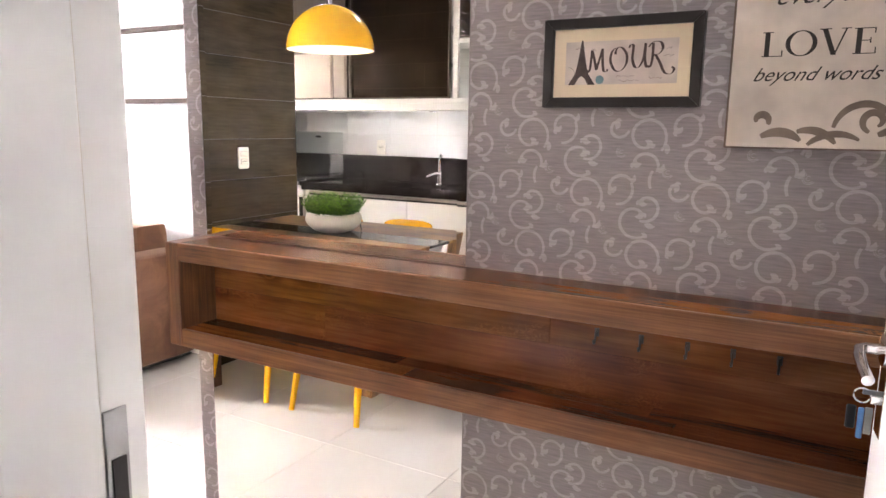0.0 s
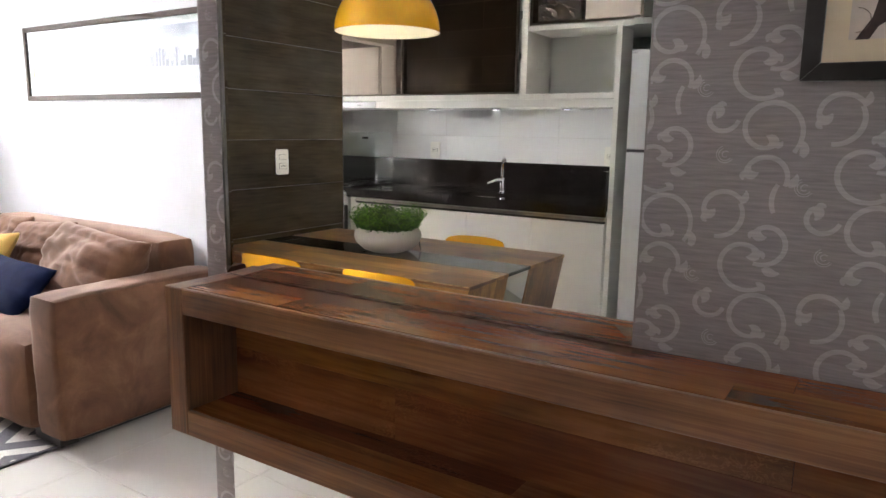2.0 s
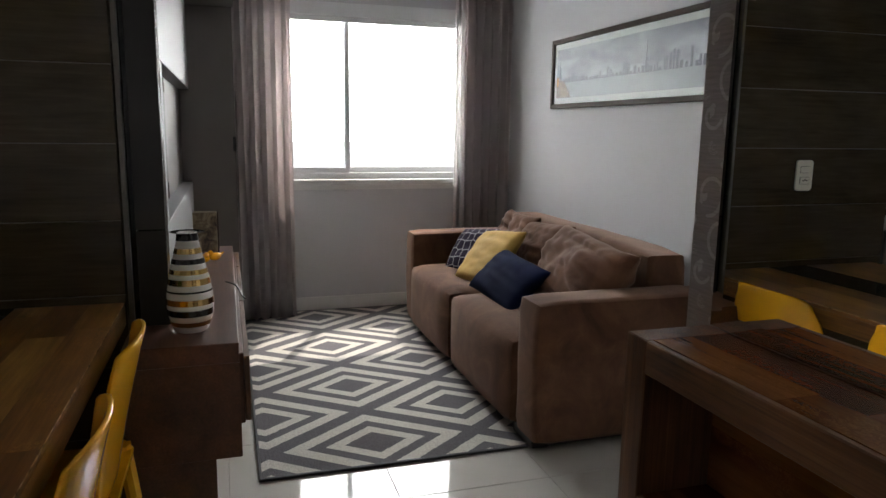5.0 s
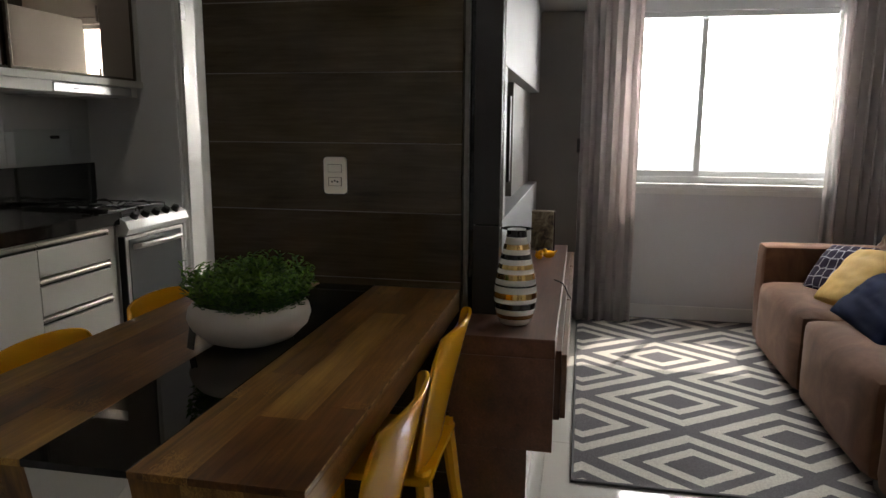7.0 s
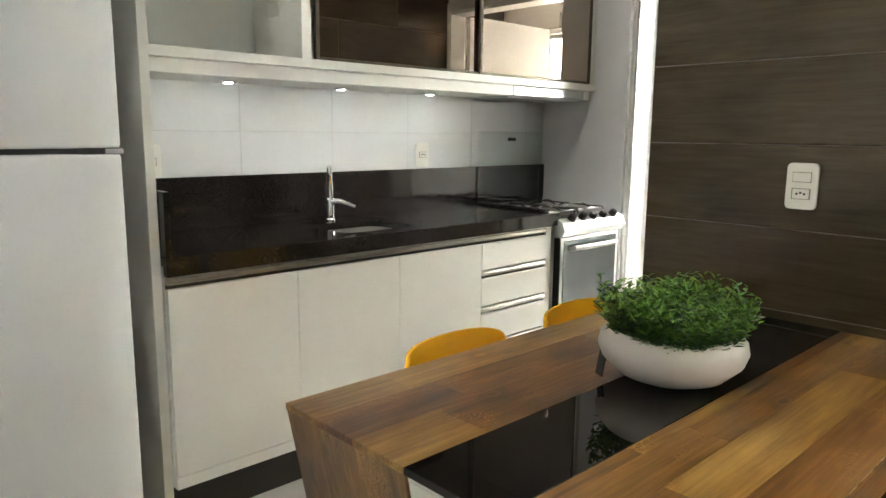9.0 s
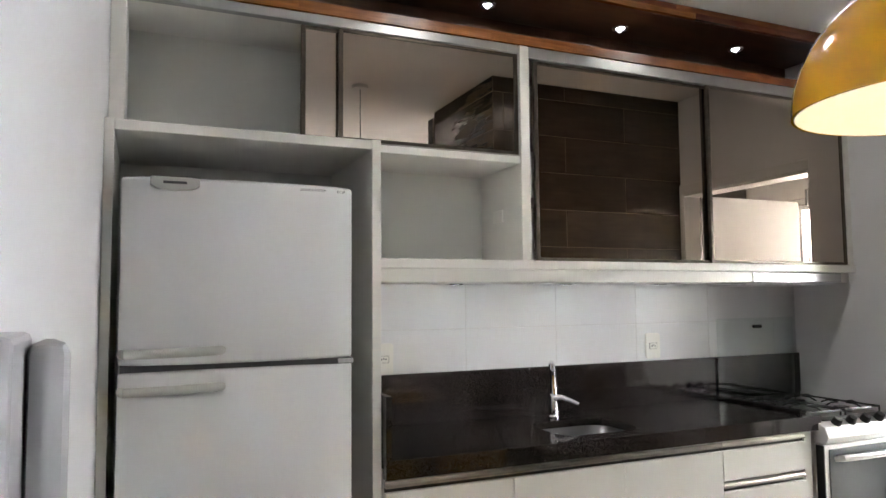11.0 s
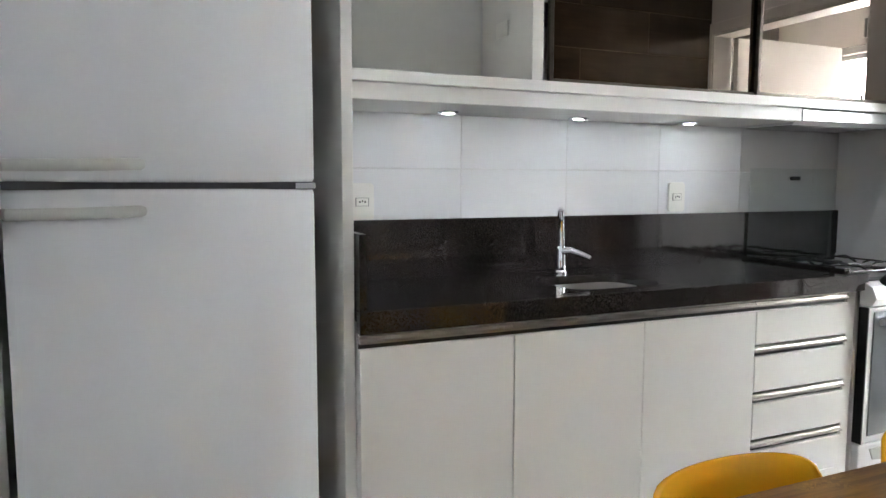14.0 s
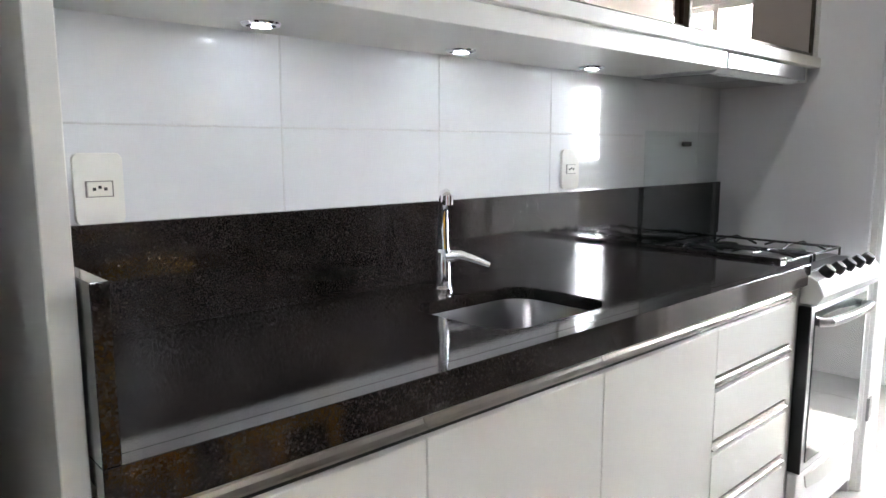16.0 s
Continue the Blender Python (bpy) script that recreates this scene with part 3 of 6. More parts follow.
for z in (0.985, 0.905):
    part("keeper_hole", box(0.0225, 0.042, z, 0.0245, 0.057, z + 0.055), BLACK_TRIM, strike, "dark keeper hole")
door_1 = thing("door_1", "white painted entrance door standing open", "door", (0.865, 1.64, 0), kind="structure")
door_1.rotation_euler = (0, 0, radians(7.3))
part("leaf", box(-0.02, 0.0, 0.008, 0.018, 0.78, 2.08, 0.003), TRIM_WHITE, door_1)
part("lock_plate", box(-0.0215, 0.725, 0.92, -0.019, 0.765, 1.13, 0.001, 1), CHROME, door_1)
part("latch_edge", box(-0.008, 0.7785, 0.95, 0.008, 0.782, 1.12, 0.001, 1), STEEL, door_1)
part("door_handle", tube([(-0.02, 0.745, 1.05), (-0.047, 0.745, 1.05), (-0.056, 0.738, 1.049), (-0.059, 0.715, 1.045), (-0.058, 0.68, 1.036), (-0.056, 0.655, 1.029)], 0.0085, 12), CHROME, door_1, "chrome lever handle", True)
part("rose", lathe([(0, 0), (0.024, 0.001), (0.024, 0.006), (0.012, 0.011), (0, 0.011)], 24), CHROME, door_1, smooth=True).matrix_basis = pose(-0.02, 0.745, 1.05, 0, -90, 0)
part("lock_cylinder", tube([(-0.02, 0.745, 0.975), (-0.034, 0.745, 0.975)], 0.009, 14), CHROME, door_1, smooth=True)
keys = thing("keyring", "bunch of keys with a blue tag hanging in the lock", "keys", (0.756, 2.367, 0.980))
part("key", box(-0.03, -0.002, 0.002, 0.03, 0.002, 0.010, 0.001, 1), STEEL, keys)
part("ring", tube([(-0.03 + 0.011 * math.sin(a), 0, 0.0 + 0.011 * math.cos(a)) for a in [k * math.pi / 8 for k in range(16)]], 0.0015, 6, True), CHROME, keys, smooth=True)
part("tag", box(-0.033, -0.004, -0.066, -0.025, -0.001, -0.018, 0.002), BLUE_PLASTIC, keys, "blue plastic tag")
part("key_fob", box(-0.048, 0.001, -0.055, -0.035, 0.007, -0.018, 0.003), PLASTIC_BLACK, keys, "black key fob")
part("key", box(-0.024, 0.002, -0.06, -0.014, 0.004, -0.018, 0.001, 1), STEEL, keys)

# laundry door
frame_2 = thing("door_frame", "white painted laundry door frame", "door frame", (-3.79, 0.27, 0), kind="structure")
for b in ((-0.07, -0.49, 0, 0.07, -0.455, 2.12), (-0.07, 0.44, 0, 0.07, 0.473, 2.12), (-0.07, -0.455, 2.085, 0.07, 0.44, 2.12)):
    part("jamb", box(*b, 0.004), TRIM_WHITE, frame_2)
for b in ((0.062, -0.53, 0, 0.075, -0.47, 2.16), (0.062, 0.45, 0, 0.075, 0.474, 2.16), (0.062, -0.47, 2.1, 0.075, 0.45, 2.16)):
    part("casing", box(*b, 0.003), TRIM_WHITE, frame_2)
for z in (0.28, 1.57, 1.91):
    part("hinge", box(0.026, -0.4552, z, 0.066, -0.4525, z + 0.085, 0.001, 1), STEEL, frame_2, "steel hinge leaf")
    part("hinge_knuckle", tube([(0.0795, -0.451, z), (0.0795, -0.451, z + 0.085)], 0.006, 10), STEEL, frame_2, smooth=True)
door_2 = thing("door_2", "white laundry door standing wide open", "door", (-3.86, 0.70, 0), kind="structure")
part("leaf", box(-0.82, -0.035, 0.008, 0.0, 0.0, 2.08, 0.003), TRIM_WHITE, door_2)
for z in (0.25, 1.45, 1.75):
    part("hinge", tube([(0.004, -0.006, z), (0.004, -0.006, z + 0.085)], 0.007, 10), STEEL, door_2, "steel hinge", True)


# windows
def sliding_window(name, y0, y1, z0, z1, x, label):
    w = thing(name, label, "window", (x, (y0 + y1) / 2, z0), kind="structure")
    h, d = z1 - z0, (y1 - y0) / 2
    fr = part("window_frame", box(-0.10, -d, 0, -0.02, -d + 0.035, h, 0.003), ALU_WHITE, w)
    part("window_frame", box(-0.10, d - 0.035, 0, -0.02, d, h, 0.003), ALU_WHITE, w)
    part("window_frame", box(-0.10, -d + 0.035, h - 0.045, -0.02, d - 0.035, h, 0.003), ALU_WHITE, w)
    part("window_frame", box(-0.10, -d + 0.035, 0, -0.02, d - 0.035, 0.045, 0.003), ALU_WHITE, w)
    mid = -d + 0.515 if d > 0.55 else 0.0
    for a, b, off in ((-d + 0.035, mid + 0.02, -0.048), (mid - 0.02, d - 0.035, -0.075)):
        sash = part("sash", box(off - 0.012, a, 0.045, off + 0.012, a + 0.036, h - 0.045, 0.003), ALU_WHITE, w)
        part("sash", box(off - 0.012, b - 0.036, 0.045, off + 0.012, b, h - 0.045, 0.003), ALU_WHITE, w)
        part("sash", box(off - 0.012, a + 0.036, h - 0.08, off + 0.012, b - 0.036, h - 0.045, 0.003), ALU_WHITE, w)
        part("sash", box(off - 0.012, a + 0.036, 0.045, off + 0.012, b - 0.036, 0.085, 0.003), ALU_WHITE, w)
        pane = part("pane", box(off - 0.003, a + 0.03, 0.08, off + 0.003, b - 0.03, h - 0.075), GLASS, w, "clear window pane")
        pane.visible_shadow = False
    return w


window_1 = sliding_window("window_1", 2.265, 3.735, 0.97, 2.2, X_WIN, "white aluminium two-sash sliding window")
part("window_sill", box(-0.14, -0.76, -0.04, 0.035, 0.76, 0.0, 0.006), TRIM_WHITE, window_1, "white sill with a moulded edge")
part("sill_trim", box(0.0, -0.75, -0.075, 0.018, 0.75, -0.04, 0.004), TRIM_WHITE, window_1)
part("roller_box", box(-0.019, -0.735, 1.135, 0.012, 0.735, 1.23, 0.006), ALU_WHITE, window_1)
part("head_rail", box(-0.019, -0.735, 1.098, 0.004, 0.735, 1.134, 0.004), ALU_WHITE, window_1)
sliding_window("window_2", 0.25, 1.13, 1.1, 2.17, X_WIN, "white aluminium laundry window")


def safety_net(y0, y1, z0, z1, x, step=0.055):
    """Knotted diamond net stretched outside the window."""
    bm = bmesh.new()
    r = 0.0011
    c = -(z1 - z0)
    while c < (y1 - y0):
        for flip in (0, 1):
            ya, za, yb, zb = y0 + max(c, 0), z0 + max(-c, 0), y0 + min(c + (z1 - z0), y1 - y0), z0 + min(z1 - z0, (y1 - y0) - c)
            if flip:
                ya, yb = y0 + y1 - ya, y0 + y1 - yb
            p, q = Vector((x, ya, za)), Vector((x, yb, zb))
            if (q - p).length > 0.02:
                s = Vector((0, -(q - p).z, (q - p).y)).normalized() * r
                k = Vector((r, 0, 0))
                a = [bm.verts.new(p + o) for o in (s, k, -s, -k)]
                b = [bm.verts.new(q + o) for o in (s, k, -s, -k)]
                for j in range(4):
                    bm.faces.new((a[j], a[(j + 1) % 4], b[(j + 1) % 4], b[j]))
        c += step
    return bm


solid("safety_net", safety_net(2.24, 3.76, 0.95, 2.22, X_WIN - 0.15), NET, "white diamond safety net stretched outside the window", "net", "stuff")

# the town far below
solid("ground", box(-4000, -3000, -41, -20, 3000, -40), TREES_FAR, "wooded ground far below the window, haze put in as a glow", "ground", "structure")
rng = random.Random(5)
solid("backdrop_haze", box(-3101, -4000, -300, -3100, 4000, 1800), HAZE, "glowing sheet standing in for white haze over the horizon", "sky", "structure")
bm = bmesh.new()
for k in range(1400):
    d = 260 + 2200 * rng.random() ** 1.4
    a = radians(rng.uniform(-32, 32))
    x, y = -d * math.cos(a), d * math.sin(a)
    w, h = rng.uniform(5, 16), rng.uniform(4, 14) * (3 if rng.random() < 0.05 else 1)
    box_into(bm, x - w / 2, y - w / 2, -40, x + w / 2, y + w / 2, -40 + h)
solid("far_houses", bm, ROOFS, "distant houses of the town, haze put in as a glow", "houses", "stuff")
bm = bmesh.new()
for k in range(1500):
    d = 240 + 2500 * rng.random() ** 1.3
    a = radians(rng.uniform(-34, 34))
    x, y, s = -d * math.cos(a), d * math.sin(a), rng.uniform(4, 12)
    bmesh.ops.create_icosphere(bm, subdivisions=1, radius=s, matrix=pose(x, y, -39 + s * 0.3, 0, 0, rng.uniform(0, 90)) @ Matrix.Diagonal((1, rng.uniform(0.7, 1.5), rng.uniform(0.5, 0.9), 1)))
solid("far_woods", bm, TREES_FAR, "distant clumps of trees, haze put in as a glow", "trees", "stuff")


# curtains
def curtain(name, y0, y1, x, z0, z1, folds, amp, label, seed, group):
    """Cloth hung in pleats: tight at the heading, wider and less even towards the hem."""
    r = random.Random(seed)
    bm = bmesh.new()
    n, rows = folds * 18, 22
    ph = [r.uniform(0.7, 1.3) for _ in range(folds + 2)]
    lean = [r.uniform(-0.014, 0.014) for _ in range(folds + 2)]
    grid = []
    for j in range(rows + 1):
        v = j / rows
        z = z1 + (z0 - z1) * v
        line = []
        for k in range(n + 1):
            u = k / n
            f = u * folds
            blend = f % 1
            a = amp * (ph[int(f)] * (1 - blend) + ph[int(f) + 1] * blend) * (0.8 + 0.3 * v)
            s = math.sin(2 * math.pi * f + 0.35 * math.sin(2.4 * v + f))
            s = math.copysign(abs(s) ** 0.7, s)
            sway = (lean[int(f)] * (1 - blend) + lean[int(f) + 1] * blend) * v
            y = y0 + (y1 - y0) * (u + 0.016 * math.sin(4 * math.pi * f)) + sway
            fine = 0.0035 * noise.noise(Vector((u * 30 + seed, z * 2.2, seed * 3.1))) + 0.0022 * noise.noise(Vector((u * 55 + seed, z * 9.0, 4.0)))
            line.append(bm.verts.new((x + a * s + fine, y, z)))
        grid.append(line)
    for a, b in zip(grid, grid[1:]):
        for k in range(n):
            bm.faces.new((a[k], a[k + 1], b[k + 1], b[k]))
    c = thing(name, label, "curtain", (0, 0, 0), group)
    ob = part("cloth", bm, CURTAIN, c, smooth=True)
    so = ob.modifiers.new("thick", "SOLIDIFY")
    so.thickness = 0.002
    return c


curtain("curtain", 1.84, 2.37, X_WIN + 0.17, 0.012, 2.66, 7, 0.040, "grey satin curtain hanging in deep folds beside the window", 3, "curtains at the window")
curtain("curtain", 3.60, 3.98, X_WIN + 0.13, 0.012, 2.66, 6, 0.036, "grey satin curtain hanging in deep folds behind the sofa", 8, "curtains at the window")
inner = curtain("curtain_lining", 3.565, 3.76, X_WIN + 0.062, 0.02, 2.66, 3, 0.022, "pale curtain lining behind the grey curtain", 9, "curtain linings")
inner.children[0].data.materials[0] = BLACKOUT
rod = thing("curtain_rod", "slim white curtain rod above the window", "curtain rod", (X_WIN + 0.13, 2.9, 2.675))
part("rod", tube([(0, -1.15, 0), (0, 1.08, 0)], 0.011, 12), ALU_WHITE, rod, smooth=True)
for y in (-0.95, 0.85):
    part("bracket", box(-0.13, y - 0.01, -0.01, 0.0, y + 0.01, 0.01, 0.002), ALU_WHITE, rod)

# ---- mirror wall: mirrors, console, pictures ----
mir = thing("wall_mirror_panel", "tall bevelled mirror fixed to the wallpapered wall", "mirror", (-0.535, Y_MIR, 0.95))
BX0, BX1 = -0.975, -0.095


def bevelled_mirror(x0, x1, z0, z1, cx, cz, edge=0.004, bottom=True):
    bm = bmesh.new()
    y0, y1 = -0.004, -0.004 - 0.022 * edge
    o = [(x0, z0), (x1, z0), (x1, z1), (x0, z1)]
    i = [(x0 + edge, z0 + (edge if bottom else 0)), (x1 - edge, z0 + (edge if bottom else 0)), (x1 - edge, z1), (x0 + edge, z1)]
    a = [bm.verts.new((x - cx, 0, z - cz)) for x, z in o]
    b = [bm.verts.new((x - cx, y0, z - cz)) for x, z in o]
    c = [bm.verts.new((x - cx, y1, z - cz)) for x, z in i]
    bm.faces.new(c)
    for p, q in ((a, b), (b, c)):
        for k in range(4):
            j = (k + 1) % 4
            bm.faces.new((p[k], p[j], q[j], q[k]))
    bm.faces.new(a[::-1])
    bmesh.ops.recalc_face_normals(bm, faces=bm.faces[:])
    return bm


part("glass", bevelled_mirror(BX0, BX1, 1.033, CEIL - 0.02, -0.535, 0.95, 0.025), MIRROR, mir)
part("glass", bevelled_mirror(BX0, BX1, 0.012, 0.72, -0.535, 0.95, 0.002, False), MIRROR, mir)

console = thing("console_shelf", "long hollow wooden console shelf with plank cladding and coat hooks", "console shelf", (-0.1, Y_MIR, 0.73))
CZ, CY = 0.728, 2.525
cx, cy, cz = -0.1, Y_MIR, 0.73


def cbox(x0, y0, z0, x1, y1, z1, bv=0.002):
    return box(x0 - cx, y0 - cy, z0 - cz, x1 - cx, y1 - cy, z1 - cz, bv, 1)


CXL, CXR, T = -0.985, 0.945, 0.052
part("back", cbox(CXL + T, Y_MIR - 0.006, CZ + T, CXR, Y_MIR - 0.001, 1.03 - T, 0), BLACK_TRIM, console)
part("side", cbox(CXL, CY, CZ, CXL + T, Y_MIR - 0.001, 1.03), OAK_EDGE_Z, console)
part("lower_front_edge", cbox(CXL + T, CY, CZ, CXR, CY + 0.012, CZ + T), OAK_EDGE, console, "brushed oak front edge")
part("upper_front_edge", cbox(CXL + T, CY, 1.03 - T, CXR, CY + 0.012, 1.03), OAK_EDGE, console, "brushed oak front edge")
part("underside", cbox(CXL + T, CY + 0.0125, CZ + 0.002, CXR, Y_MIR - 0.001, CZ + T - 0.013, 0), OAK, console)
part("core", cbox(CXL + T, CY + 0.0125, 1.03 - T + 0.001, CXR, Y_MIR - 0.001, 1.03 - 0.012, 0), OAK, console)


def planks_x(rows, y_or_z, plane, thick, parent, origin, material, lengths, seed, gap=0.0005):
    """Planks that run along x. plane 'z': lying at a height; plane 'y': standing at a depth."""
    r = random.Random(seed)
    for (a, b) in rows:
        x = lengths[0] - r.uniform(0, 0.45)
        while x < lengths[1]:
            w = r.choice((0.35, 0.5, 0.62, 0.75))
            p, q = max(x, lengths[0]), min(x + w, lengths[1])
            x += w
            if q - p < 0.03:
                continue
            m = ((p + q) / 2, (a + b) / 2)
            if plane == "z":
                bm = box(-(q - p) / 2 + gap / 2, -(b - a) / 2 + gap / 2, -thick, (q - p) / 2 - gap / 2, (b - a) / 2 - gap / 2, 0)
                at = (m[0], m[1], y_or_z)
            else:
                bm = box(-(q - p) / 2 + gap / 2, 0, -(b - a) / 2 + gap / 2, (q - p) / 2 - gap / 2, thick, (b - a) / 2 - gap / 2)
                at = (m[0], y_or_z, m[1])
            ob = part("plank", bm, material, parent)
            ob.location = (at[0] - origin[0], at[1] - origin[1], at[2] - origin[2])


ORG = (cx, cy, cz)
planks_x([(CY + 0.0125, 2.605), (2.605, Y_MIR - 0.001)], 1.03, "z", 0.012, console, ORG, OAK, (CXL + T, CXR), 4)
planks_x([(CY + 0.0125, 2.60), (2.60, Y_MIR - 0.007)], CZ + T, "z", 0.012, console, ORG, OAK, (CXL + T, CXR), 6)
for p, q, a, b in ((CXL + T, -0.514, CZ + T, 0.880), (-0.514, CXR, CZ + T, 0.880), (CXL + T, 0.132, 0.880, 1.03 - T), (0.132, CXR, 0.880, 1.03 - T)):
    ob = part("plank", box(-(q - p) / 2 + 0.0004, 0, -(b - a) / 2 + 0.0004, (q - p) / 2 - 0.0004, 0.012, (b - a) / 2 - 0.0004), OAK, console)
    ob.location = ((p + q) / 2 - cx, Y_MIR - 0.02 - cy, (a + b) / 2 - cz)
for x in (0.240, 0.336, 0.430, 0.517, 0.601):
    h = part("coat_hook", tube([(x - cx, -0.02, 0.929 - cz), (x - cx, -0.029, 0.927 - cz), (x - cx, -0.032, 0.910 - cz), (x - cx, -0.036, 0.904 - cz), (x - cx, -0.042, 0.905 - cz), (x - cx, -0.045, 0.913 - cz)], 0.0023, 8), BRONZE_DARK, console, "small antique metal coat hook", True)
    part("hook_plate", box(x - 0.005 - cx, -0.0225, 0.916 - cz, x + 0.005 - cx, -0.02, 0.935 - cz, 0.001), BRONZE_DARK, h)


def framed(name, label, x0, x1, z0, z1, y, fw, depth, frame_mat, mat_mat, mat_w, face):
    """A picture hung on a wall that faces -y."""
    f = thing(name, label, "picture", ((x0 + x1) / 2, y, (z0 + z1) / 2))
    w, h = (x1 - x0) / 2, (z1 - z0) / 2
    for o in ([(-w, -h), (w, -h), (w - fw, -h + fw), (-w + fw, -h + fw)], [(w, -h), (w, h), (w - fw, h - fw), (w - fw, -h + fw)], [(w, h), (-w, h), (-w + fw, h - fw), (w - fw, h - fw)], [(-w, h), (-w, -h), (-w + fw, -h + fw), (-w + fw, h - fw)]):
        part("frame_rail", prism(o, 1, -depth, 0.0, 0.002), frame_mat, f)
    part("mat", box(-w + fw, -depth * 0.5, -h + fw, w - fw, -0.002, h - fw), mat_mat, f, "pale mat board")
    part("print", box(-w + fw + mat_w, -depth * 0.5 - 0.002, -h + fw + mat_w, w - fw - mat_w, -depth * 0.5, h - fw - mat_w), face, f)
    return f, w, h, -depth * 0.5 - 0.002


am, aw, ah, ay = framed("amour_picture", "small framed print with ornate lettering in a black frame", 0.093, 0.417, 1.405, 1.586, Y_MIR, 0.021, 0.022, BLACK_TRIM, MAT_BOARD, 0.026, PAPER_OLD)


def pen_letter(strokes, x, z, h, y):
    """A letter drawn with a broad slanted pen: thick down strokes, thin cross strokes, curled ends."""
    bm = bmesh.new()
    for level, ctrl in enumerate(strokes):
        c = [ctrl[0]] + list(ctrl) + [ctrl[-1]]
        pts = []
        for k in range(1, len(c) - 2):
            for q in range(6):
                t = q / 6
                pts.append(tuple(0.5 * (2 * c[k][a] + (c[k + 1][a] - c[k - 1][a]) * t + (2 * c[k - 1][a] - 5 * c[k][a] + 4 * c[k + 1][a] - c[k + 2][a]) * t * t + (3 * c[k][a] - c[k - 1][a] - 3 * c[k + 1][a] + c[k + 2][a]) * t ** 3) for a in (0, 1)))
        pts.append(ctrl[-1])
        last = None
        for k, p in enumerate(pts):
            a, b = pts[max(k - 1, 0)], pts[min(k + 1, len(pts) - 1)]
            d = Vector((b[0] - a[0], b[1] - a[1])).normalized()
            w = 0.012 + 0.046 * abs(d.x * -0.25 + d.y * 0.97) ** 2
            o = Vector((-d.y, d.x)) * w
            pair = [bm.verts.new((x + (p[0] + s_ * o.x) * h, y - 0.00015 * level, z + (p[1] + s_ * o.y) * h)) for s_ in (1, -1)]
            if last:
                bm.faces.new((last[0], pair[0], pair[1], last[1]))
            last = pair
    return bm


PEN = {
    "M": [[(0.0, 0.12), (0.06, 0.02), (0.14, 0.2), (0.2, 0.95)], [(0.2, 0.95), (0.33, 0.5), (0.42, 0.12)], [(0.42, 0.12), (0.55, 0.6), (0.66, 1.0)], [(0.66, 1.0), (0.68, 0.5), (0.74, 0.1), (0.86, 0.04), (0.92, 0.14)]],
    "O": [[(0.42, 1.0), (0.14, 0.86), (0.06, 0.45), (0.25, 0.06), (0.52, 0.02), (0.74, 0.3), (0.74, 0.7), (0.5, 0.98), (0.3, 0.9), (0.26, 0.7)]],
    "U": [[(0.0, 0.84), (0.08, 0.98), (0.18, 0.88), (0.16, 0.4), (0.28, 0.06), (0.46, 0.06), (0.62, 0.4), (0.68, 1.0)], [(0.68, 1.0), (0.68, 0.4), (0.76, 0.04), (0.86, 0.1)]],
    "R": [[(0.2, 0.98), (0.2, 0.4), (0.12, 0.02), (0.0, 0.08)], [(0.02, 0.82), (0.2, 1.02), (0.5, 1.0), (0.6, 0.76), (0.46, 0.54), (0.24, 0.5)], [(0.3, 0.52), (0.5, 0.2), (0.72, -0.22), (0.98, -0.28), (1.1, -0.1), (1.0, 0.0)]],
}
for ch_, x_, z_ in (("M", -0.068, -0.020), ("O", -0.022, -0.018), ("U", 0.018, -0.013), ("R", 0.056, -0.012)):
    part("capital_letter", pen_letter(PEN[ch_], x_, z_, 0.048, ay - 0.0007), INK_PRINT, am, "dark ornate capital letter")
part("tower_drawing", prism([(-0.108, -0.044), (-0.094, -0.044), (-0.086, -0.030), (-0.080, -0.026), (-0.073, -0.030), (-0.065, -0.044), (-0.050, -0.044), (-0.066, -0.020), (-0.070, -0.002), (-0.075, 0.022), (-0.0785, 0.046), (-0.0815, 0.046), (-0.085, 0.022), (-0.089, -0.002), (-0.093, -0.020)], 1, ay - 0.0006, ay), INK_PRINT, am, "drawn iron tower")
part("flower_drawing", lathe([(0, 0), (0.009, 0.0), (0.009, 0.0006), (0, 0.0006)], 10), TEAL_INK, am, "faded teal flower").matrix_basis = pose(-0.04, ay, -0.034, 90, 0, 0)
rw = random.Random(41)
for x_, z_, n_ in ((-0.095, 0.030, 5), (-0.06, 0.026, 3), (0.078, 0.024, 6), (0.086, 0.010, 5), (-0.005, -0.028, 8), (0.0, -0.037, 9), (0.06, -0.033, 6)):
    pts_ = [(x_ + 0.0026 * k * 0.9, ay - 0.0004, z_ + rw.uniform(-0.0022, 0.0026)) for k in range(n_ * 2)]
    part("faint_script", tube(pts_, 0.0004, 4), INK_SOFT, am, "faint handwritten line")
part("stamp_ring", tube([(-0.108 + 0.014 * math.cos(k * 0.4), ay - 0.0003, -0.022 + 0.014 * math.sin(k * 0.4)) for k in range(-4, 5)], 0.0005, 4), INK_SOFT, am, "faint postmark")

love = thing("love_sign", "worn cream sign board with dark lettering and scrolls", "sign", (0.69, Y_MIR, 1.53))
part("board", box(-0.218, -0.03, -0.198, 0.218, -0.001, 0.238, 0.001), SIGN_CREAM, love)
for b in ((-0.2215, -0.201, -0.2185, 0.241), (0.2185, -0.201, 0.2215, 0.241), (-0.2185, -0.201, 0.2185, -0.1985), (-0.2185, 0.2385, 0.2185, 0.241)):
    part("edge", box(b[0], -0.031, b[1], b[2], 0, b[3]), INK_SOFT, love, "worn dark edge")


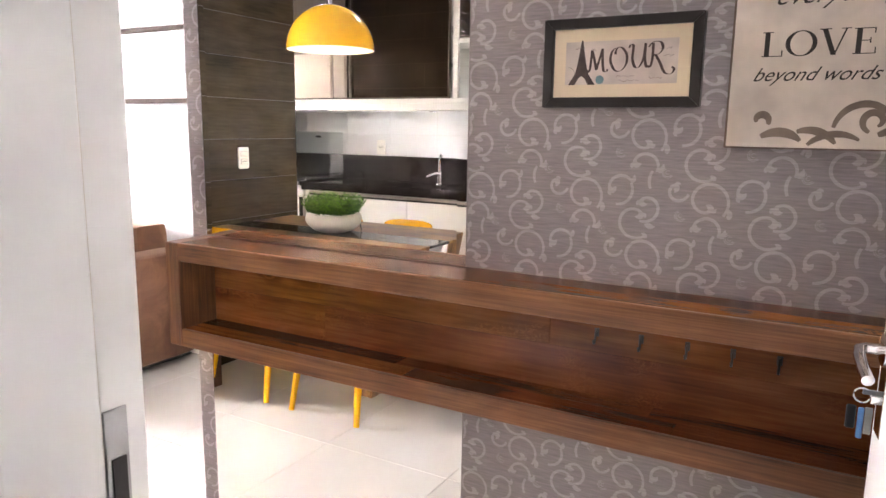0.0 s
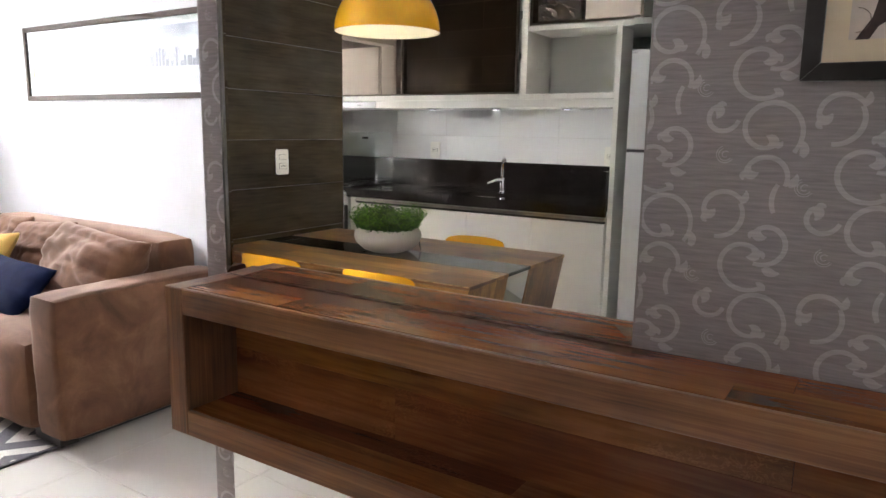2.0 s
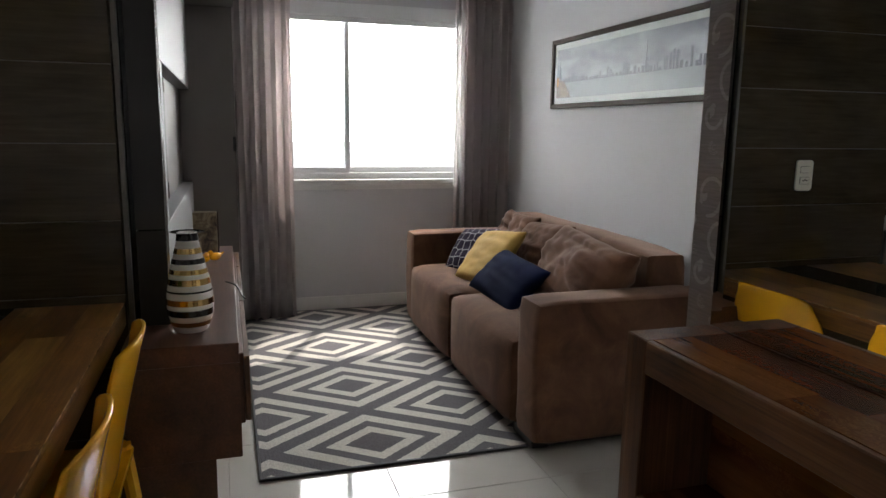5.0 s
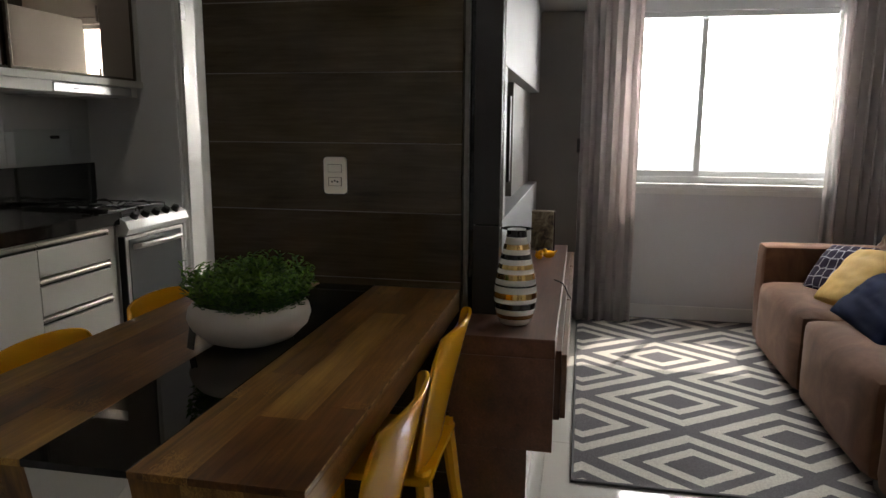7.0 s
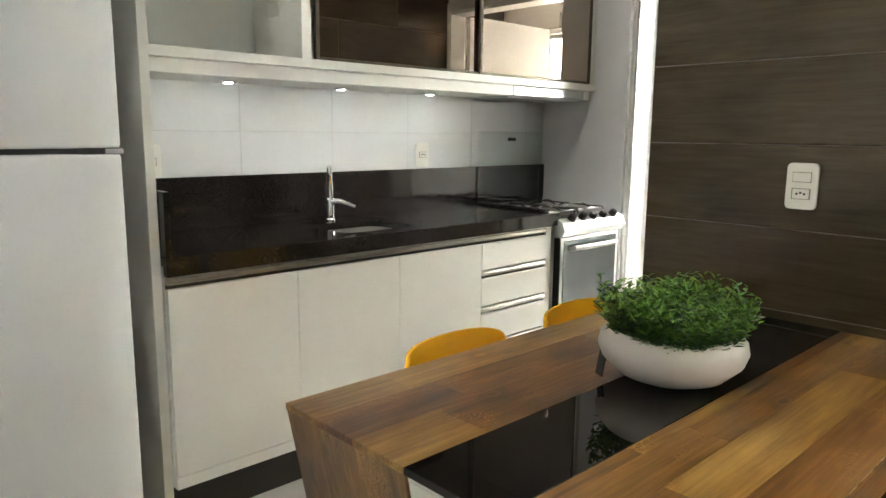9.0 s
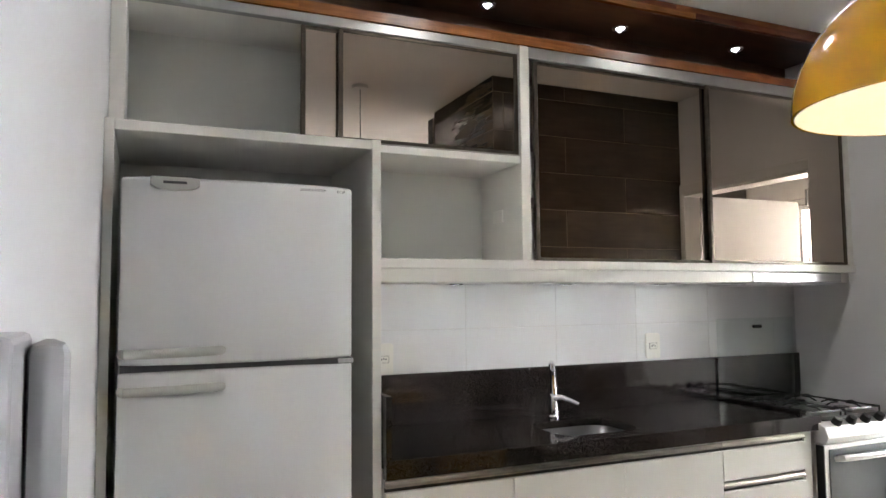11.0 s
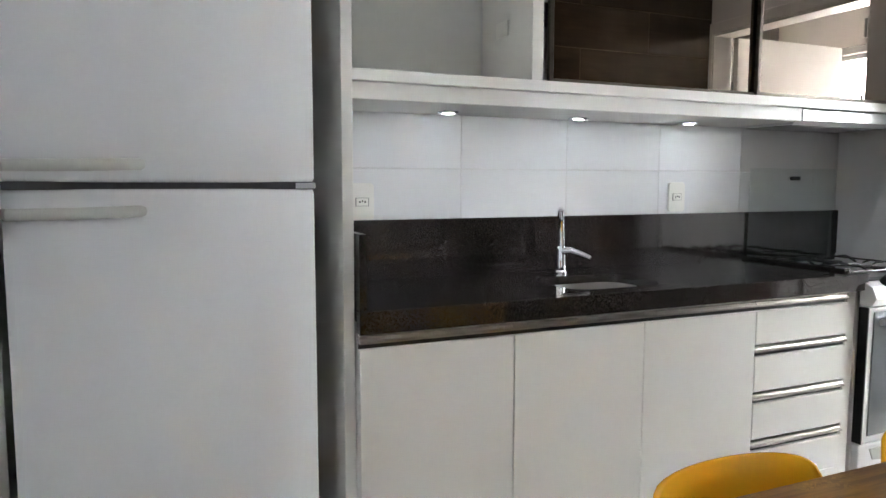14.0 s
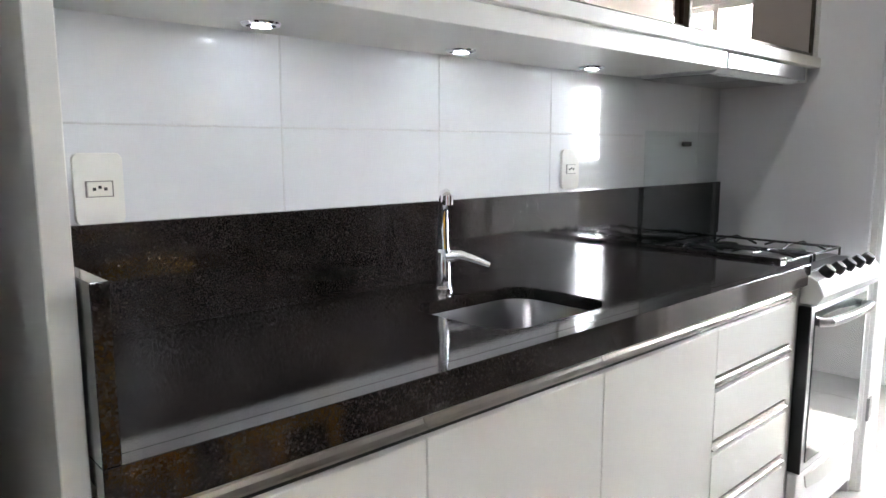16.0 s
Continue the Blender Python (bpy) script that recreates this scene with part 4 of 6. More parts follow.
def serif_letter(ch, x, z, h, y):
    """Roman capitals with thick and thin strokes and slab serifs."""
    bm = bmesh.new()
    t, f = 0.15 * h, 0.035 * h

    def bar(x0, z0, x1, z1):
        box_into(bm, x + x0, y - 0.0006, z + z0, x + x1, y, z + z1)

    def slant(x0, x1, w):
        vs = [bm.verts.new((x + p, q, z + r)) for q in (y, y - 0.0006) for p, r in ((x0, h), (x0 + w, h), (x1 + w * 0.5, 0), (x1 - w * 0.5, 0))]
        for k in ((0, 1, 2, 3), (7, 6, 5, 4), (0, 4, 5, 1), (1, 5, 6, 2), (2, 6, 7, 3), (3, 7, 4, 0)):
            bm.faces.new([vs[q] for q in k])

    if ch in "LE":
        bar(0.07 * h, f, 0.07 * h + t, h - f)
        bar(0, h - f, 0.32 * h, h)
        bar(0, 0, 0.62 * h, f)
        bar(0.62 * h - 0.035 * h, f, 0.62 * h, 0.25 * h)
        if ch == "E":
            bar(0.32 * h, h - f, 0.58 * h, h)
            bar(0.58 * h - 0.035 * h, h - 0.22 * h, 0.58 * h, h - f)
            bar(0.07 * h + t, 0.5 * h, 0.44 * h, 0.5 * h + f)
            bar(0.44 * h, 0.41 * h, 0.44 * h + f, 0.62 * h)
    elif ch == "V":
        slant(0.06 * h, 0.42 * h, t)
        slant(0.70 * h, 0.44 * h, 0.05 * h)
        bar(-0.02 * h, h, 0.32 * h, h + f)
        bar(0.58 * h, h, 0.86 * h, h + f)
    else:
        n = 32
        cx_, cz_ = 0.46 * h, 0.5 * h
        rings = []
        for rx, rz in ((0.46 * h, 0.515 * h), (0.32 * h, 0.475 * h)):
            rings.append([bm.verts.new((x + cx_ + rx * math.cos(2 * math.pi * k / n), y - 0.0006, z + cz_ + rz * math.sin(2 * math.pi * k / n))) for k in range(n)])
        for k in range(n):
            bm.faces.new((rings[0][k], rings[0][(k + 1) % n], rings[1][(k + 1) % n], rings[1][k]))
    for v in bm.verts:
        v.co.x = x + (v.co.x - x) * 1.27
    return bm


for ch_, x_ in (("L", -0.169), ("O", -0.131), ("V", -0.077), ("E", -0.025)):
    part("capital_letter", serif_letter(ch_, x_, -0.036, 0.0435, -0.0302), INK, love, "dark serif capital letter")
letters("lettering", "everything", 0.046, INK, love, upright(-0.156, -0.0306, 0.054), 0.0004, 0.55, thin=0.0002)
letters("lettering", "beyond words", 0.0345, INK, love, upright(-0.182, -0.0306, -0.079), 0.0004, 0.55)


# wallpaper scrollwork, laid on the wall as a thin print
def ribbon(bm, pts, widths, y):
    last = None
    for k, (x, z) in enumerate(pts):
        a, b = pts[max(k - 1, 0)], pts[min(k + 1, len(pts) - 1)]
        d = Vector((b[0] - a[0], b[1] - a[1]))
        d.normalize()
        w = widths[k]
        pair = (bm.verts.new((x - d.y * w, y, z + d.x * w)), bm.verts.new((x + d.y * w, y, z - d.x * w)))
        if last:
            bm.faces.new((last[0], pair[0], pair[1], last[1]))
        last = pair


def sweep(cx0, cz0, r0, r1, a0, a1, n=22):
    """An arc about a centre whose radius runs from r0 to r1 (angles in degrees)."""
    return [(cx0 + (r0 + (r1 - r0) * k / n) * math.cos(radians(a0 + (a1 - a0) * k / n)), cz0 + (r0 + (r1 - r0) * k / n) * math.sin(radians(a0 + (a1 - a0) * k / n))) for k in range(n + 1)]


def leaf_shape(bx, bz, an, length, fat, bend=0.09):
    p = [(bx + length * k / 8 * math.cos(an + bend * k), bz + length * k / 8 * math.sin(an + bend * k)) for k in range(9)]
    return p, [0.0008 + fat * math.sin(math.pi * min(1, 0.12 + k / 8.6)) ** 0.8 for k in range(9)]


def scroll_motif():
    """One repeat of the paper's scroll: linked curls that end in split leaves, and small shells drawn in outline."""
    out = []

    def curl(x, z, r0, r1, a0, a1, leafy=True, w=0.0030):
        p = sweep(x, z, r0, r1, a0, a1)
        out.append((p, [w * (0.9 + 0.2 * math.sin(math.pi * k / 22)) for k in range(23)]))
        if leafy:
            d = math.atan2(p[-1][1] - p[-2][1], p[-1][0] - p[-2][0])
            turn = 1 if a1 > a0 else -1
            for off, ln, ft in ((turn * 0.9, 0.016, 0.0052), (-turn * 0.9, 0.010, 0.0034), (turn * 2.2, 0.010, 0.0034)):
                out.append(leaf_shape(p[-1][0] - 0.004 * math.cos(d), p[-1][1] - 0.004 * math.sin(d), d + off, ln, ft, 0.1 * turn))

    curl(0.0, 0.003, 0.042, 0.021, -42, 305)
    curl(-0.015, 0.078, 0.038, 0.022, -55, -325)
    curl(-0.058, 0.020, 0.022, 0.013, -15, -265)
    curl(0.078, 0.020, 0.029, 0.022, 28, 205)
    curl(0.074, 0.018, 0.030, 0.032, 28, -95, False)
    curl(0.134, -0.017, 0.031, 0.017, -112, 150)
    curl(0.128, 0.068, 0.026, 0.025, -25, 178)
    curl(0.176, 0.032, 0.042, 0.036, 140, 196, False)
    for x, z, an, ln, ft in ((0.040, -0.030, 0.9, 0.020, 0.0046), (0.101, 0.034, 0.5, 0.016, 0.0040), (0.010, 0.044, 1.6, 0.013, 0.0038), (0.136, -0.050, -1.0, 0.020, 0.0052), (0.155, 0.058, 0.3, 0.018, 0.0044)):
        out.append(leaf_shape(x, z, an, ln, ft))
    for x, z in ((-0.080, 0.056), (-0.050, -0.030)):
        for r in (0.0115, 0.0085):
            out.append((sweep(x, z, r, r * 0.9, 110, 330, 12), [0.0006] * 13))
        out.append((sweep(x, z, 0.005, 0.003, 40, 320, 10), [0.0006] * 11))
    return out


def scrollwork(x0, x1, z0, z1, y, skip):
    bm = bmesh.new()
    motif = scroll_motif()
    PX, PZ = 0.254, 0.125
    for j in range(-2, int((z1 - z0) / PZ) + 2):
        for i in range(int((x0 - 0.062) / PX) - 3, int((x1 - 0.062) / PX) + 3):
            ox, oz = 0.062 + i * PX + (j % 2) * PX / 2, 1.219 - 9 * PZ + j * PZ
            for layer, (pts, ws) in enumerate(motif):
                q = [(ox + px, oz + pz) for px, pz in pts]
                if min(p[0] for p in q) < x0 or max(p[0] for p in q) > x1 or min(p[1] for p in q) < z0 or max(p[1] for p in q) > z1:
                    continue
                if any(all(a0 - 0.01 < p[0] < a1 + 0.01 and c0 - 0.01 < p[1] < c1 + 0.01 for p in q) for a0, a1, c0, c1 in skip):
                    continue
                ribbon(bm, q, ws, y - 0.000012 * layer - 0.000006 * (j % 2) - 0.000003 * (i % 2))
    return bm


scroll = part("scroll_print", scrollwork(-0.14, X_END + 0.05, 0.0, CEIL, Y_MIR - 0.0008, [(CXL, CXR, CZ, 1.03)]), SCROLL, wall_mirror)
tagged(scroll, "silver scrollwork print", kind="stuff")
bm = bmesh.new()
bm.from_mesh(scroll.data)
bmesh.ops.bisect_plane(bm, geom=bm.verts[:] + bm.edges[:] + bm.faces[:], plane_co=(X_END - 0.002, 0, 0), plane_no=(1, 0, 0), clear_outer=True)
bmesh.ops.bisect_plane(bm, geom=bm.verts[:] + bm.edges[:] + bm.faces[:], plane_co=(BX1 + 0.002, 0, 0), plane_no=(-1, 0, 0), clear_outer=True)
bm.to_mesh(scroll.data)
bm.free()
bm = scrollwork(-1.30, -0.80, 0.0, CEIL, Y_MIR - 0.0008, [])
for x_, side in ((-1.038, -1), (-0.977, 1)):
    bmesh.ops.bisect_plane(bm, geom=bm.verts[:] + bm.edges[:] + bm.faces[:], plane_co=(x_, 0, 0), plane_no=(side, 0, 0), clear_outer=True)
tagged(part("scroll_print", bm, SCROLL, wall_mirror), "silver scrollwork print", kind="stuff")

# faded acanthus drawing along the foot of the sign
bm = bmesh.new()
acanthus = [(sweep(0.01, -0.166, 0.052, 0.040, 175, 20, 20), 0.0050), (sweep(0.02, -0.150, 0.020, 0.010, 250, -60, 18), 0.0050), (sweep(-0.160, -0.150, 0.014, 0.008, -30, 200, 14), 0.0055), (sweep(-0.120, -0.225, 0.060, 0.048, 130, 55, 14), 0.0075), (sweep(-0.075, -0.222, 0.058, 0.050, 115, 40, 14), 0.0060), (sweep(-0.03, -0.235, 0.066, 0.060, 140, 60, 14), 0.0050), (sweep(0.075, -0.118, 0.026, 0.018, 200, 330, 14), 0.0060), (sweep(0.11, -0.130, 0.016, 0.010, 150, 0, 12), 0.0052), (sweep(0.07, -0.235, 0.075, 0.066, 125, 50, 14), 0.0080), (sweep(0.16, -0.170, 0.040, 0.020, 210, -40, 18), 0.0060)]
for layer, (pts, w) in enumerate(acanthus):
    n = len(pts) - 1
    ribbon(bm, pts, [0.0012 + w * math.sin(math.pi * (0.1 + 0.85 * k / n)) ** 0.8 for k in range(n + 1)], -0.0305 - 0.00005 * layer)
bmesh.ops.bisect_plane(bm, geom=bm.verts[:] + bm.edges[:] + bm.faces[:], plane_co=(0, 0, -0.197), plane_no=(0, 0, -1), clear_outer=True)
part("scroll_drawing", bm, INK_SOFT, love, "faded brown acanthus scroll")

# ---- living room ----
rug = thing("rug", "grey and cream rug with nested diamonds and a dark bound edge", "rug", (-3.515, 2.57, 0))
part("woven_field", box(-5.09 + 3.515, 2.02 - 2.57, 0.0, -2.63 + 3.515, 3.96 - 2.57, 0.011, 0.004), RUG, rug)
for b in ((-1.585, -0.56, 0.885 + 0.012, -0.548), (-1.585, 1.388, 0.897, 1.40), (-1.587, -0.548, -1.573, 1.388), (0.883, -0.548, 0.897, 1.388)):
    part("binding", box(b[0], b[1], 0, b[2], b[3], 0.0125, 0.003), RUBBER, rug, "dark bound edge")


def cushion_mesh(sx, sy, sz, seed, puff=0.35, wrinkle=0.012, res=14, square=0.0):
    """A stuffed cushion: x wide, z high, y thick, with pinched corners and creases."""
    r = random.Random(seed)
    off = Vector((r.uniform(0, 50), r.uniform(0, 50), r.uniform(0, 50)))
    bm = bmesh.new()
    sides = {}
    for s in (-1, 1):
        for i in range(res + 1):
            for j in range(res + 1):
                u, v = 2 * i / res - 1, 2 * j / res - 1
                edge = i in (0, res) or j in (0, res)
                if s == 1 and edge:
                    sides[(1, i, j)] = sides[(-1, i, j)]
                    continue
                t = ((1 - abs(u) ** 2.6) * (1 - abs(v) ** 2.6)) ** 0.42
                pin = 1 - 0.06 * (abs(v) ** 2) * (1 - abs(u) ** 2) * (1 - square)
                pin2 = 1 - 0.06 * (abs(u) ** 2) * (1 - abs(v) ** 2) * (1 - square)
                p = Vector((u * sx / 2 * pin2, s * sy / 2 * t, v * sz / 2 * pin))
                p += noise.noise_vector(p * 5 + off) * wrinkle * 0.5
                warp = noise.noise_vector(p * 4 + off) * 0.12
                fold = 1 - abs(noise.noise(Vector(((p.x + warp.x) * 4.5, (p.z + warp.z) * 11, s * 3.0)) + off)) * 2.2
                fold2 = 1 - abs(noise.noise(Vector(((p.x + warp.z) * 10 + p.z * 5, (p.z + warp.x) * 12, s * 7.0)) + off)) * 2.2
                p.y -= s * wrinkle * t * (0.6 * max(0, fold) ** 2 + 0.3 * max(0, fold2) ** 2)
                p.y += s * wrinkle * 1.2 * noise.noise(Vector((p.x * 4 + p.z * 9, p.z * 22, s)) + off) * t
                sides[(s, i, j)] = bm.verts.new(p)
    for s in (-1, 1):
        for i in range(res):
            for j in range(res):
                q = [sides[(s, i, j)], sides[(s, i + 1, j)], sides[(s, i + 1, j + 1)], sides[(s, i, j + 1)]]
                bm.faces.new(q if s == -1 else q[::-1])
    bmesh.ops.recalc_face_normals(bm, faces=bm.faces[:])
    return bm


def soft_block(x0, y0, z0, x1, y1, z1, r=0.04, seed=1, bulge=0.012, cuts=9):
    """An upholstered block: rounded edges, slightly swollen and uneven faces."""
    bm = box(x0, y0, z0, x1, y1, z1)
    bmesh.ops.subdivide_edges(bm, edges=bm.edges[:], cuts=cuts, use_grid_fill=True)
    c = Vector(((x0 + x1) / 2, (y0 + y1) / 2, (z0 + z1) / 2))
    h = Vector((abs(x1 - x0) / 2, abs(y1 - y0) / 2, abs(z1 - z0) / 2))
    off = Vector((seed * 3.7, seed * 1.3, seed * 9.1))
    for v in bm.verts:
        d = v.co - c
        inner = Vector([max(-(h[k] - r), min(h[k] - r, d[k])) for k in range(3)])
        e = d - inner
        if e.length > 1e-6:
            out = Vector([e[k] for k in range(3)])
            m = max(abs(k) for k in out)
            d = inner + out.normalized() * min(r, m) if m > 0 else d
        q = Vector([d[k] / h[k] for k in range(3)])
        sw = [bulge * (1 - q[(k + 1) % 3] ** 2) * (1 - q[(k + 2) % 3] ** 2) * (1 if d[k] > 0 else -1) * abs(q[k]) ** 3 for k in range(3)]
        v.co = c + d + Vector(sw) + noise.noise_vector(v.co * 6 + off) * 0.004
    return bm


SX0, SX1, SY0, SY1 = -4.675, -2.515, 3.10, 3.95
sofa = thing("sofa", "brown suede two-seat sofa with square arms", "sofa", ((SX0 + SX1) / 2, (SY0 + SY1) / 2, 0.0125))
ox, oy = (SX0 + SX1) / 2, (SY0 + SY1) / 2


def sb(x0, y0, z0, x1, y1, z1, **k):
    return soft_block(x0 - ox, y0 - oy, z0 - 0.0125, x1 - ox, y1 - oy, z1 - 0.0125, **k)


part("armrest", sb(-2.72, SY0, 0.05, SX1, SY1, 0.655, r=0.03, seed=1, bulge=0.006), SUEDE, sofa, smooth=True)
part("armrest", sb(SX0, SY0, 0.05, -4.48, SY1, 0.655, r=0.03, seed=2, bulge=0.006), SUEDE, sofa, smooth=True)
part("seat", sb(-3.615, SY0 - 0.03, 0.045, -2.725, 3.75, 0.455, r=0.06, seed=3, bulge=0.018), SUEDE, sofa, smooth=True)
part("seat", sb(-4.475, SY0 - 0.03, 0.045, -3.625, 3.75, 0.455, r=0.06, seed=4, bulge=0.018), SUEDE, sofa, smooth=True)
part("backrest", sb(-4.475, 3.72, 0.1, -2.725, SY1, 0.80, r=0.05, seed=5, bulge=0.01), SUEDE, sofa, smooth=True)
for x in (-2.78, -4.6):
    for y in (3.16, 3.82):
        part("foot", box(x - ox, y - oy - 0.04, 0.0, x - ox + 0.2, y - oy + 0.04, 0.055, 0.004), BLACK_TRIM, sofa)


def cushion(name, label, m, sx, sy, sz, mat, seed, group="", wrinkle=0.010):
    ob = part(name, cushion_mesh(sx, sy, sz, seed, wrinkle=wrinkle, res=30 if wrinkle > 0.02 else 20), mat, None, smooth=True)
    tagged(ob, label, "cushion", group)
    sub = ob.modifiers.new("smooth", "SUBSURF")
    sub.levels = sub.render_levels = 1
    ob.matrix_basis = m
    return ob


cushion("back_cushion", "crumpled brown suede back cushion leaning on the sofa back", pose(-3.06, 3.56, 0.630, -30, 2, -4), 0.80, 0.25, 0.45, SUEDE, 21, "brown back cushions", 0.032)
cushion("back_cushion", "crumpled brown suede back cushion leaning on the sofa back", pose(-3.60, 3.60, 0.625, -26, -4, 4), 0.52, 0.20, 0.44, SUEDE, 22, "brown back cushions", 0.030)
cushion("back_cushion", "brown suede back cushion in the sofa corner", pose(-4.02, 3.62, 0.640, -22, 3, 2), 0.44, 0.18, 0.43, SUEDE, 23, "brown back cushions", 0.035)
cushion("patterned_cushion", "dark navy cushion with a pale trellis pattern", pose(-4.18, 3.41, 0.578, -36, -6, 20), 0.36, 0.13, 0.34, TRELLIS, 24, "throw cushions")
cushion("yellow_cushion", "mustard yellow velvet cushion standing on a corner", pose(-3.80, 3.38, 0.610, -40, -7, 8), 0.48, 0.13, 0.38, MUSTARD, 25, "throw cushions")
cushion("navy_cushion", "dark navy velvet cushion lying tilted", pose(-3.40, 3.33, 0.562, -46, 3, 2), 0.58, 0.12, 0.31, NAVY, 26, "throw cushions")

pano, pw, ph, py = framed("panorama_picture", "wide framed panorama of a hazy city in a dark brown frame", -4.295, -2.38, 1.478, 1.905, Y_SOFA, 0.028, 0.03, BROWN_FRAME, MAT_WHITE, 0.036, CLOUD_PRINT)
z_sea = -0.055
glazing = part("glazing", box(-pw + 0.029, py - 0.007, -ph + 0.029, pw - 0.029, py - 0.005, ph - 0.029), SATIN_GLASS, pano, "non-glare picture glass")
glazing.visible_shadow = False
part("printed_water", box(-pw + 0.066, py - 0.001, -ph + 0.066, pw - 0.066, py, z_sea), WATER_PRINT, pano, "grey printed water")
rs = random.Random(9)
x = -pw + 0.07
while x < pw - 0.10:
    w = rs.uniform(0.012, 0.035)
    h = rs.uniform(0.015, 0.06) * (1.6 if x > 0.25 else 1.0)
    part("printed_building", box(x, py - 0.0015, z_sea, x + w, py - 0.0002, z_sea + h), CITY_PRINT, pano)
    x += w + rs.uniform(0.0, 0.02)
part("printed_tower", prism([(0.10, z_sea), (0.122, z_sea), (0.115, 0.06), (0.119, 0.075), (0.113, 0.085), (0.111, 0.135), (0.109, 0.085), (0.103, 0.075), (0.107, 0.06)], 1, py - 0.002, py - 0.0002), CITY_PRINT, pano, "hazy printed tower")
part("printed_street", prism([(-pw + 0.066, -ph + 0.066), (-pw + 0.26, -ph + 0.066), (-pw + 0.16, z_sea + 0.01), (-pw + 0.066, z_sea + 0.02)], 1, py - 0.002, py - 0.0002), STREET_PRINT, pano, "warm printed street")
part("printed_lamp_light", box(-pw + 0.068, py - 0.0025, -0.075, -pw + 0.092, py - 0.0005, -0.02), ORANGE_PRINT, pano)
part("printed_spire", prism([(-pw + 0.088, -0.05), (-pw + 0.125, -0.05), (-pw + 0.115, 0.02), (-pw + 0.107, 0.075), (-pw + 0.10, 0.02)], 1, py - 0.002, py - 0.0002), CITY_PRINT, pano)

socket = thing("wall_socket", "small white socket on the wall by the sofa", "socket", (-2.36, Y_SOFA, 0.62))
part("plate", box(-0.038, -0.008, -0.06, 0.038, 0, 0.06, 0.004), PLASTIC_WHITE, socket)
part("outlet", box(-0.018, -0.0105, -0.018, 0.018, -0.008, 0.018, 0.002), PLASTIC_GREY, socket)

# television unit
bench = thing("tv_bench", "dark walnut television bench with a stepped drawer box", "tv bench", (-3.2, 1.83, 0))


def bb(x0, y0, z0, x1, y1, z1, bv=0.002):
    return box(x0 + 3.2, y0 - 1.83, z0, x1 + 3.2, y1 - 1.83, z1, bv, 1)


part("top", bb(-3.80, Y_BLK1 + 0.002, 0.665, -2.075, 1.95, 0.725), DARK_BOARD, bench)
part("side", bb(-2.115, Y_BLK1 + 0.002, 0.3752, -2.0755, 1.9495, 0.6648, 0.0005), DARK_BOARD, bench)
part("side", bb(-2.115, Y_BLK1 + 0.002, 0.0, -2.077, 1.875, 0.3748, 0.0005), DARK_BOARD, bench)
part("plinth", bb(-3.80, Y_BLK1 + 0.002, 0.0, -2.116, 1.85, 0.664), DARK_BOARD, bench)
box_d = part("drawer_box", bb(-4.62, 1.855, 0.375, -2.32, 1.965, 0.615), DARK_BOARD, bench)
for k in range(3):
    xa = -4.60 + 0.765 * k
    dr = part("drawer_front", bb(xa, 1.9655, 0.385, xa + 0.755, 1.983, 0.605), DARK_BOARD, bench)
part("low_top", bb(-4.62, Y_BLK1 + 0.002, 0.375, -3.805, 1.8545, 0.6), TABLE_OAK, bench)

tv = thing("tv_unit", "taupe lacquered television panel with a recess and an empty bracket", "tv unit", (-3.2, Y_BLK1, 0))


def tb(x0, y0, z0, x1, y1, z1, bv=0.002):
    return box(x0 + 3.2, y0 - Y_BLK1, z0, x1 + 3.2, y1 - Y_BLK1, z1, bv, 1)


part("end_panel", tb(-2.40, Y_BLK1 + 0.032, 1.026, -2.312, 1.752, 2.70), TV_END, tv)
part("end_panel", tb(-2.40, Y_BLK1 + 0.032, 0.727, -2.312, 1.752, 1.022), TV_END, tv)
# mirror strip made in black glass: its dark reflection is in the colour
part("glass_strip", tb(-2.336, Y_BLK1 + 0.0155, 0.727, -2.328, Y_BLK1 + 0.031, 2.70, 0), BLACK_GLASS, tv, "narrow mirror strip with its dark reflection as black colour")
part("metal_trim", tb(-2.32, Y_BLK1 + 0.001, 0.727, -2.306, Y_BLK1 + 0.015, 2.70, 0.001), TAUPE, tv, "dull metal corner trim")
part("upper_panel", tb(-4.2, Y_BLK1 + 0.002, 1.535, -2.402, 1.752, 2.70), TAUPE_LIGHT, tv, "pearl grey lacquered panel")
part("lower_panel", tb(-4.2, Y_BLK1 + 0.002, 0.727, -2.402, 1.752, 1.03), TAUPE_LIGHT, tv)
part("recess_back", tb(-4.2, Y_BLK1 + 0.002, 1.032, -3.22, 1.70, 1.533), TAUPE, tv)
part("recess_side", tb(-2.47, Y_BLK1 + 0.002, 1.032, -2.402, 1.752, 1.533), TAUPE_LIGHT, tv)
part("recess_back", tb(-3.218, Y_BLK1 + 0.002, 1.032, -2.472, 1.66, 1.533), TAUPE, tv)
part("bracket", tb(-2.95, 1.6605, 1.12, -2.90, 1.72, 1.46), PLASTIC_BLACK, tv, "black television bracket")
part("bracket", tb(-2.72, 1.6605, 1.12, -2.67, 1.72, 1.46), PLASTIC_BLACK, tv)
part("far_upright", tb(-4.262, Y_BLK1 + 0.002, 0.62, -4.202, 1.99, 1.98), TAUPE, tv)
part("top_box", tb(-4.262, 1.754, 1.985, -2.60, 2.0, 2.30), TAUPE, tv)
part("small_clip", tb(-4.202, 1.975, 1.20, -4.19, 1.992, 1.28), PLASTIC_BLACK, tv)

